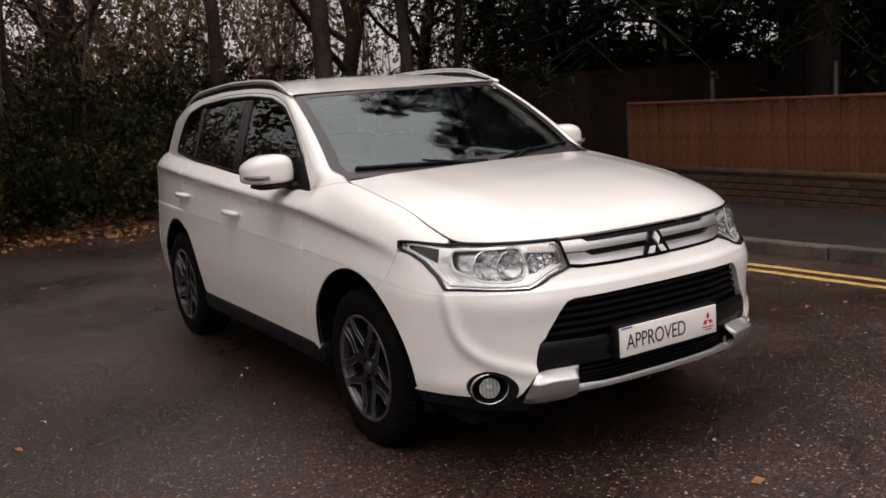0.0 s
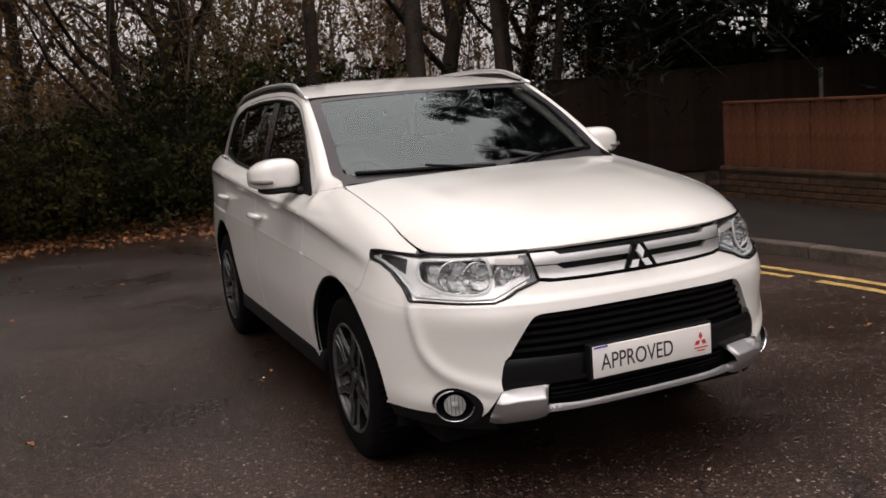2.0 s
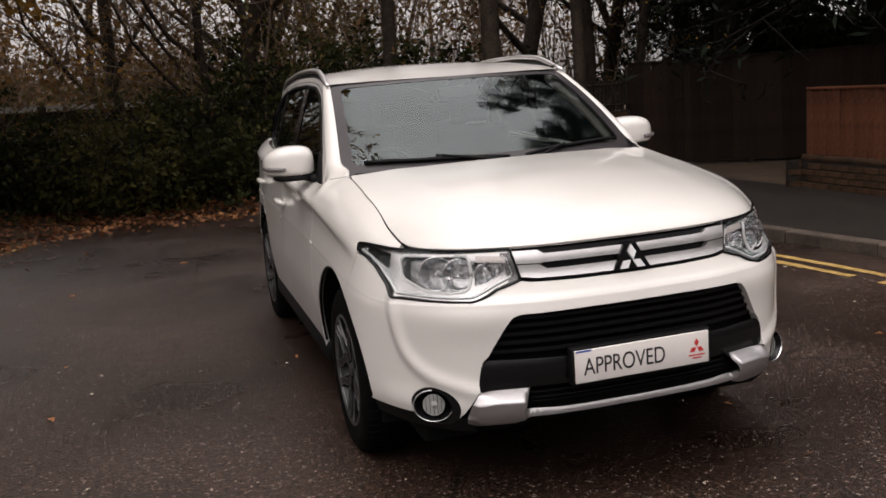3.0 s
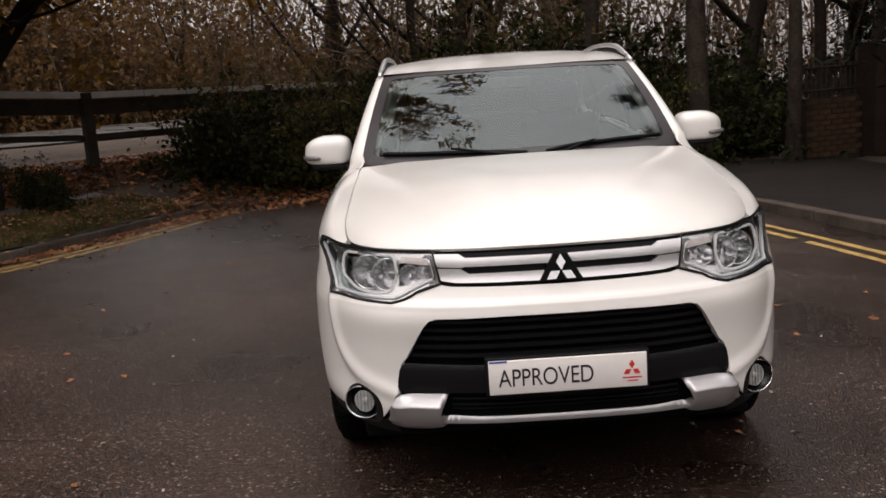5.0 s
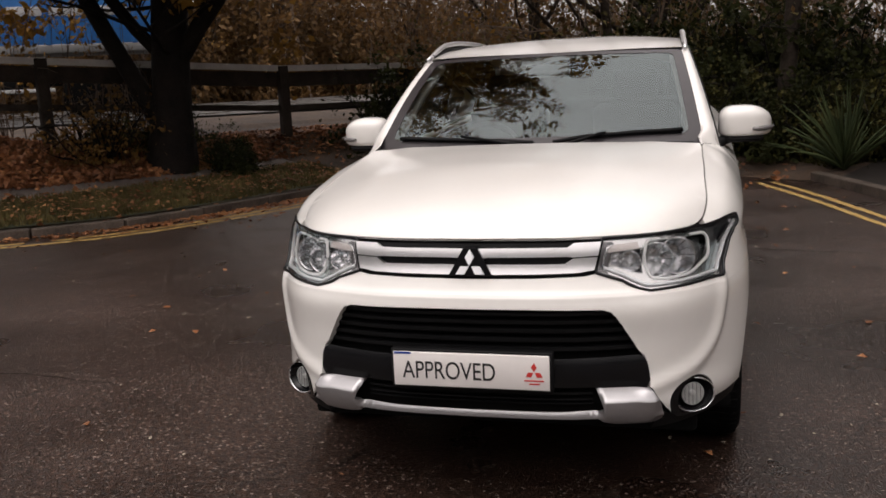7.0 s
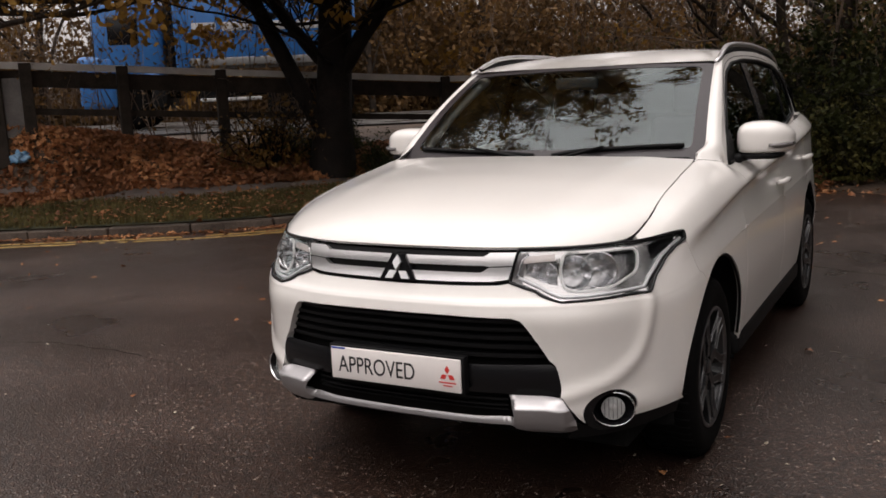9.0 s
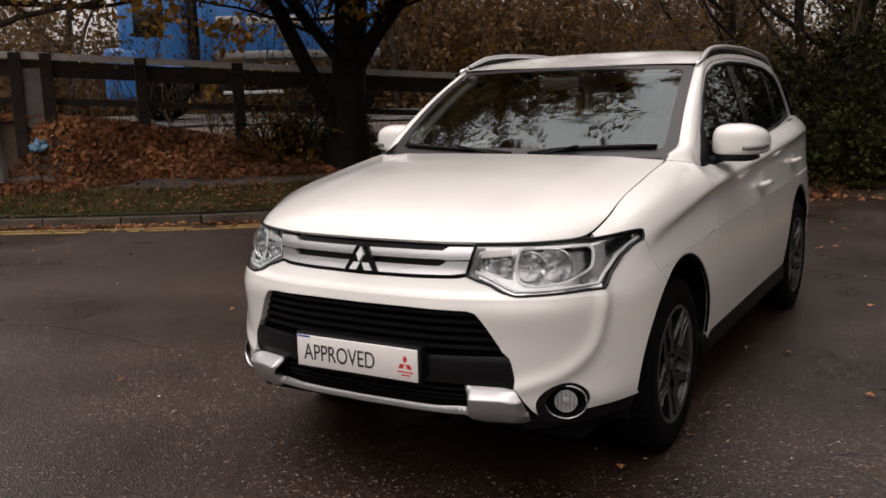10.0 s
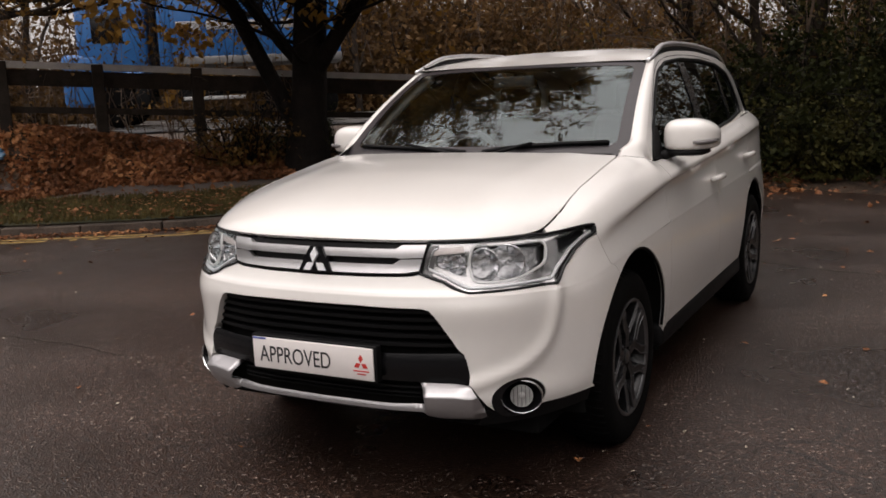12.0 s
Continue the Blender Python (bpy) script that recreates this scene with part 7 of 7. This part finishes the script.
v, f = leaves(np.column_stack([p, np.full(len(p), 0.012) + rg.uniform(0, 0.02, len(p))]), 0.060, rg, 0.85, 0.7)
tagged(mesh_np("kerbside_leaves", v, f, LITTER), "fallen leaves thinning out over the road's end", "fallen leaves", kind="stuff")
# a drift in the gutter
n = 2600
k_ = rg.integers(0, len(pick_l) - 1, n)
t_ = rg.uniform(0, 1, n)[:, None]
p = offset_line(pick_l, 0.0)[k_] * (1 - t_) + offset_line(pick_l, 0.0)[k_ + 1] * t_
tt = pick_l[k_ + 1] - pick_l[k_]
tt /= np.linalg.norm(tt, axis=1, keepdims=True)
p = p + np.stack([tt[:, 1], -tt[:, 0]], 1) * (rg.exponential(0.10, n) + 0.02)[:, None]
v, f = leaves(np.column_stack([p, rg.uniform(0.008, 0.025, n)]), 0.055, rg, 0.88, 0.65)
tagged(mesh_np("gutter_leaves", v, f, LITTER), "brown leaves drifted into the gutter", "fallen leaves", kind="stuff")
n = 14000
arc, off = rg.uniform(4.6, 13, n), rg.uniform(-0.8, 0.1, n)
p = RAIL_A + RAIL_D * arc[:, None] + RAIL_N * off[:, None]
p = p[edge_distance(p) > 0.95]
v, f = leaves(np.column_stack([p, ground_z(p) + rg.uniform(-0.01, 0.06, len(p))]), 0.085, rg, 0.05, 0.75)
tagged(mesh_np("crest_leaves", v, f, LITTER), "brown fallen leaves caught on the steep crest", "fallen leaves", kind="stuff")
n = 2600
p = np.stack([rg.uniform(-12, 6, n), rg.uniform(-6, 10, n)], 1)
d = edge_distance(p)
keep = (d < -0.05) & (p[:, 0] < 2.6) & (rg.uniform(0, 1, n) < np.clip(0.10 + 0.9 * np.exp(d / 0.9), 0, 1))
p = p[keep]
v, f = leaves(np.column_stack([p, np.full(len(p), 0.010)]), 0.055, rg, 0.92, 0.6)
tagged(mesh_np("scattered_leaves", v, f, LITTER), "single leaves scattered over damp asphalt", "fallen leaves", kind="stuff")
# pale husks and seed wings trodden into the road
PALE = mat("pale_husks", (0.20, 0.165, 0.12), 0.7, color2=(0.42, 0.37, 0.29), vscale=9)
n = 900
p = np.stack([rg.uniform(-9, 5, n), rg.uniform(-6, 9.5, n)], 1)
p = p[(edge_distance(p) < -0.2) & (p[:, 0] < 3.2)]
v, f = leaves(np.column_stack([p, np.full(len(p), 0.008)]), 0.026, rg, 0.93, 0.6)
tagged(mesh_np("pale_flecks", v, f, PALE), "pale husks and leaf scraps flattened on damp asphalt", "fallen leaves", kind="stuff")


def road_crack(points, width, seed):
    """A ragged open crack, a dark sliver that thins out at both ends."""
    rng = np.random.default_rng(seed)
    q = np.array(points, float)
    cum = np.concatenate([[0], np.cumsum(np.linalg.norm(np.diff(q, axis=0), axis=1))])
    s = np.arange(0, cum[-1], 0.02)
    c = np.stack([np.interp(s, cum, q[:, 0]), np.interp(s, cum, q[:, 1])], 1)
    c += np.stack([np.convolve(rng.normal(size=len(s)), np.ones(6) / 6, "same") for _ in range(2)], 1) * 0.022
    w = width * np.sin(np.pi * np.clip(s / cum[-1], 0.02, 0.98)) ** 0.4 * rng.uniform(0.25, 1.0, len(s))
    t = np.gradient(c, axis=0)
    t /= np.linalg.norm(t, axis=1, keepdims=True)
    nn = np.stack([t[:, 1], -t[:, 0]], 1) * w[:, None] / 2
    k, n = np.arange(len(s) - 1), len(s)
    v = np.concatenate([np.column_stack([c - nn, np.full(n, 0.004)]), np.column_stack([c + nn, np.full(n, 0.004)])])
    return tagged(mesh_np("road_crack", v, np.stack([k, k + n, k + n + 1, k + 1], 1), MORTAR), "fine dark crack in damp asphalt", "crack", kind="structure")


road_crack([(-3.75, 0.98), (-3.24, 1.12), (-2.78, 1.12), (-2.49, 1.09), (-2.14, 1.05)], 0.014, 5)
road_crack([(0.35, 5.05), (0.71, 4.92), (1.11, 4.70), (1.48, 4.63), (2.1, 4.50)], 0.022, 6)
n = 42000
s = rg.integers(0, len(pick_l) - 1, n)
t = rg.uniform(0, 1, n)[:, None]
base = pick_l[s] * (1 - t) + pick_l[s + 1] * t
tt = pick_l[s + 1] - pick_l[s]
tt /= np.linalg.norm(tt, axis=1, keepdims=True)
p = base + np.stack([tt[:, 1], -tt[:, 0]], 1) * -rg.uniform(0.16, 1.14, n)[:, None]
near = (p[:, 0] > -13)
p = p[near]
z = ground_z(p) + 0.012
n = len(p)
h, a, w = rg.uniform(0.03, 0.085, n), rg.uniform(0, 6.28, n), rg.uniform(0.004, 0.009, n)
side_v = np.stack([np.cos(a), np.sin(a), np.zeros(n)], 1) * w[:, None]
leanv = np.stack([-np.sin(a), np.cos(a), np.zeros(n)], 1) * (h * rg.uniform(-0.6, 0.6, n))[:, None]
c = np.column_stack([p, z])
v = np.stack([c - side_v, c + side_v, c + leanv + np.stack([np.zeros(n), np.zeros(n), h], 1)], 1).reshape(-1, 3)
tagged(mesh_np("grass", v, np.arange(n * 3).reshape(-1, 3), GRASS), "short wet olive grass blades on the verge", "grass", kind="stuff")
n = 1500
s = rg.integers(0, len(p), n)
v, f = leaves(np.column_stack([p[s], z[s] + 0.05]), 0.055, rg, 0.85, 0.7)
tagged(mesh_np("verge_leaves", v, f, LITTER), "fallen leaves lying on the verge grass", "fallen leaves", kind="stuff")

# a crumpled plastic bag among the leaves
BAGBLUE = mat("pale_blue_plastic", (0.10, 0.24, 0.42), 0.35, color2=(0.22, 0.36, 0.50), vscale=14)
bag_bm = bmesh.new()
bmesh.ops.create_icosphere(bag_bm, subdivisions=4, radius=1)
for p_ in bag_bm.verts:
    w_ = 1 + 0.55 * noise.noise(p_.co * 2.1) + 0.30 * noise.noise(p_.co * 5.3)
    p_.co = Vector((p_.co.x * 0.12 * w_, p_.co.y * 0.10 * w_, max(p_.co.z, -0.4) * 0.10 * w_))
bag = tagged(part("plastic_bag", bag_bm, BAGBLUE), "crumpled pale blue plastic bag on fallen leaves", "bag")
bag.location = (-8.86, 5.26, gz(-8.86, 5.26) + 0.05)

# ---- blue tipper truck on the main road ----
truck = thing("tipper_truck", "bright blue tipper lorry on the main road behind trees", "truck")
tm = Matrix.Translation((-15.5, 16.60, 0.82)) @ Euler((0, 0, math.atan2(ROAD_D[1], ROAD_D[0]))).to_matrix().to_4x4()


def truck_box(name, x0, x1, y0, y1, z0, z1, material, bev=0.06, parent=None, label=""):
    b = box_bm(x0, x1, y0, y1, z0, z1, bev, 2)
    bmesh.ops.transform(b, matrix=tm, verts=b.verts)
    return part(name, b, material, parent or truck, label)


cab = truck_box("cab", 1.25, 2.95, -1.2, 1.2, 1.25, 3.2, TRUCKBLUE, 0.16, None, "blue lorry cab")
truck_box("nose", 2.45, 3.35, -1.22, 1.22, 0.55, 1.85, TRUCKBLUE, 0.12, cab, "blue front panel and bumper")
truck_box("wheel_guard", 1.35, 2.75, -1.22, 1.22, 1.05, 1.42, TRUCKBLUE, 0.10, cab)
truck_box("cab_step", 1.25, 1.62, -1.20, 1.20, 0.50, 1.20, BLACK, 0.06, cab)
truck_box("cab_window", 1.75, 2.6, -1.22, 1.22, 2.05, 2.85, GLOSSBLACK, 0.10, cab)
truck_box("exhaust_pipe", 1.02, 1.2, -1.0, 1.0, 0.9, 3.3, BLACK, 0.05)
body_ = truck_box("tipper_body", -3.6, 0.9, -1.22, 1.22, 1.62, 3.4, TRUCKBLUE, 0.06, None, "blue steel tipper body")
truck_box("headboard", 0.62, 0.95, -1.25, 1.25, 1.40, 3.5, TRUCKBLUE, 0.05, body_)
truck_box("sill_strip", -3.62, 0.6, -1.24, 1.24, 1.50, 1.72, TRUCKGREY, 0.04, body_, "pale dirty sill strip")
for x0, x1 in ((-0.1, 0.5), (-1.0, -0.25), (-1.9, -1.15), (-2.9, -2.1)):
    truck_box("lettering_bar", x0, x1, -1.235, 1.235, 2.36, 2.58, TRUCKPALE, 0.01, body_, "pale painted bar")
for x0 in (-3.0, -2.0, -1.08):
    truck_box("body_rib", x0 - 0.06, x0 + 0.06, -1.25, 1.25, 1.7, 3.35, TRUCKBLUE, 0.02, body_)
truck_box("chassis", -3.6, 2.9, -0.5, 0.5, 0.75, 1.15, BLACK, 0.03)
for zz in (0.62, 1.02):
    truck_box("side_guard", -1.1, 0.45, 1.10, 1.16, zz, zz + 0.09, TRUCKPALE, 0.02, None, "pale side guard rail")
truck_box("fuel_tank", -0.4, 0.6, -1.05, 1.05, 0.6, 1.05, BLACK, 0.1)
for x in (2.1, -1.75, -2.95):
    for y in (-1.0, 1.0):
        lathe("truck_wheel", [(0.02, -0.14), (0.30, -0.14), (0.50, -0.13), (0.52, 0.0), (0.50, 0.13), (0.30, 0.14), (0.02, 0.14)], tm @ Matrix.Translation((x, y, 0.52)) @ Euler((0, 0, math.pi / 2)).to_matrix().to_4x4(), RUBBER, truck, 28)

# ---- unseen tree belt added behind the camera: closes the place, cuts low sky light ----
rg = np.random.default_rng(31)
paths, cent = [], []
for k in range(60):
    a = math.pi * (1.02 + 0.96 * k / 59)
    R = rg.uniform(24, 30)
    b = np.array([R * math.cos(a), 2 + R * math.sin(a), 0])
    tr = limb(b, (0, 0, 1), rg.uniform(8, 12), 0.18, 0.03, rg, 6, 0.06)
    paths.append(tr)
    for i in range(2, 7):
        for _ in range(4):
            c = limb(tr[0][i], rg.normal(size=3) + np.array([0, 0, 0.4]), rg.uniform(0.8, 2.2), 0.03, 0.006, rg, 4, 0.2)
            paths.append(c)
            cent.append(c[0])
v, f = tubes_np(paths, 4)
belt = tagged(mesh_np("unseen_tree_belt", v, f, BARK), "unseen belt of trees behind the camera, added to cut low sky light", "woods", kind="stuff")
tp = np.concatenate(cent)
c = tp[rg.integers(0, len(tp), 26000)] + rg.normal(size=(26000, 3)) * np.array([0.9, 0.9, 0.7])
c = np.concatenate([c, np.column_stack([c[:, :2] * 1.02, rg.uniform(0, 5.0, 26000)])])
v, f = leaves(c, 0.42, rg)
tagged(mesh_np("unseen_belt_foliage", v, f, GREENLEAF), "unseen dark foliage of the added tree belt behind the camera", "woods", kind="stuff")
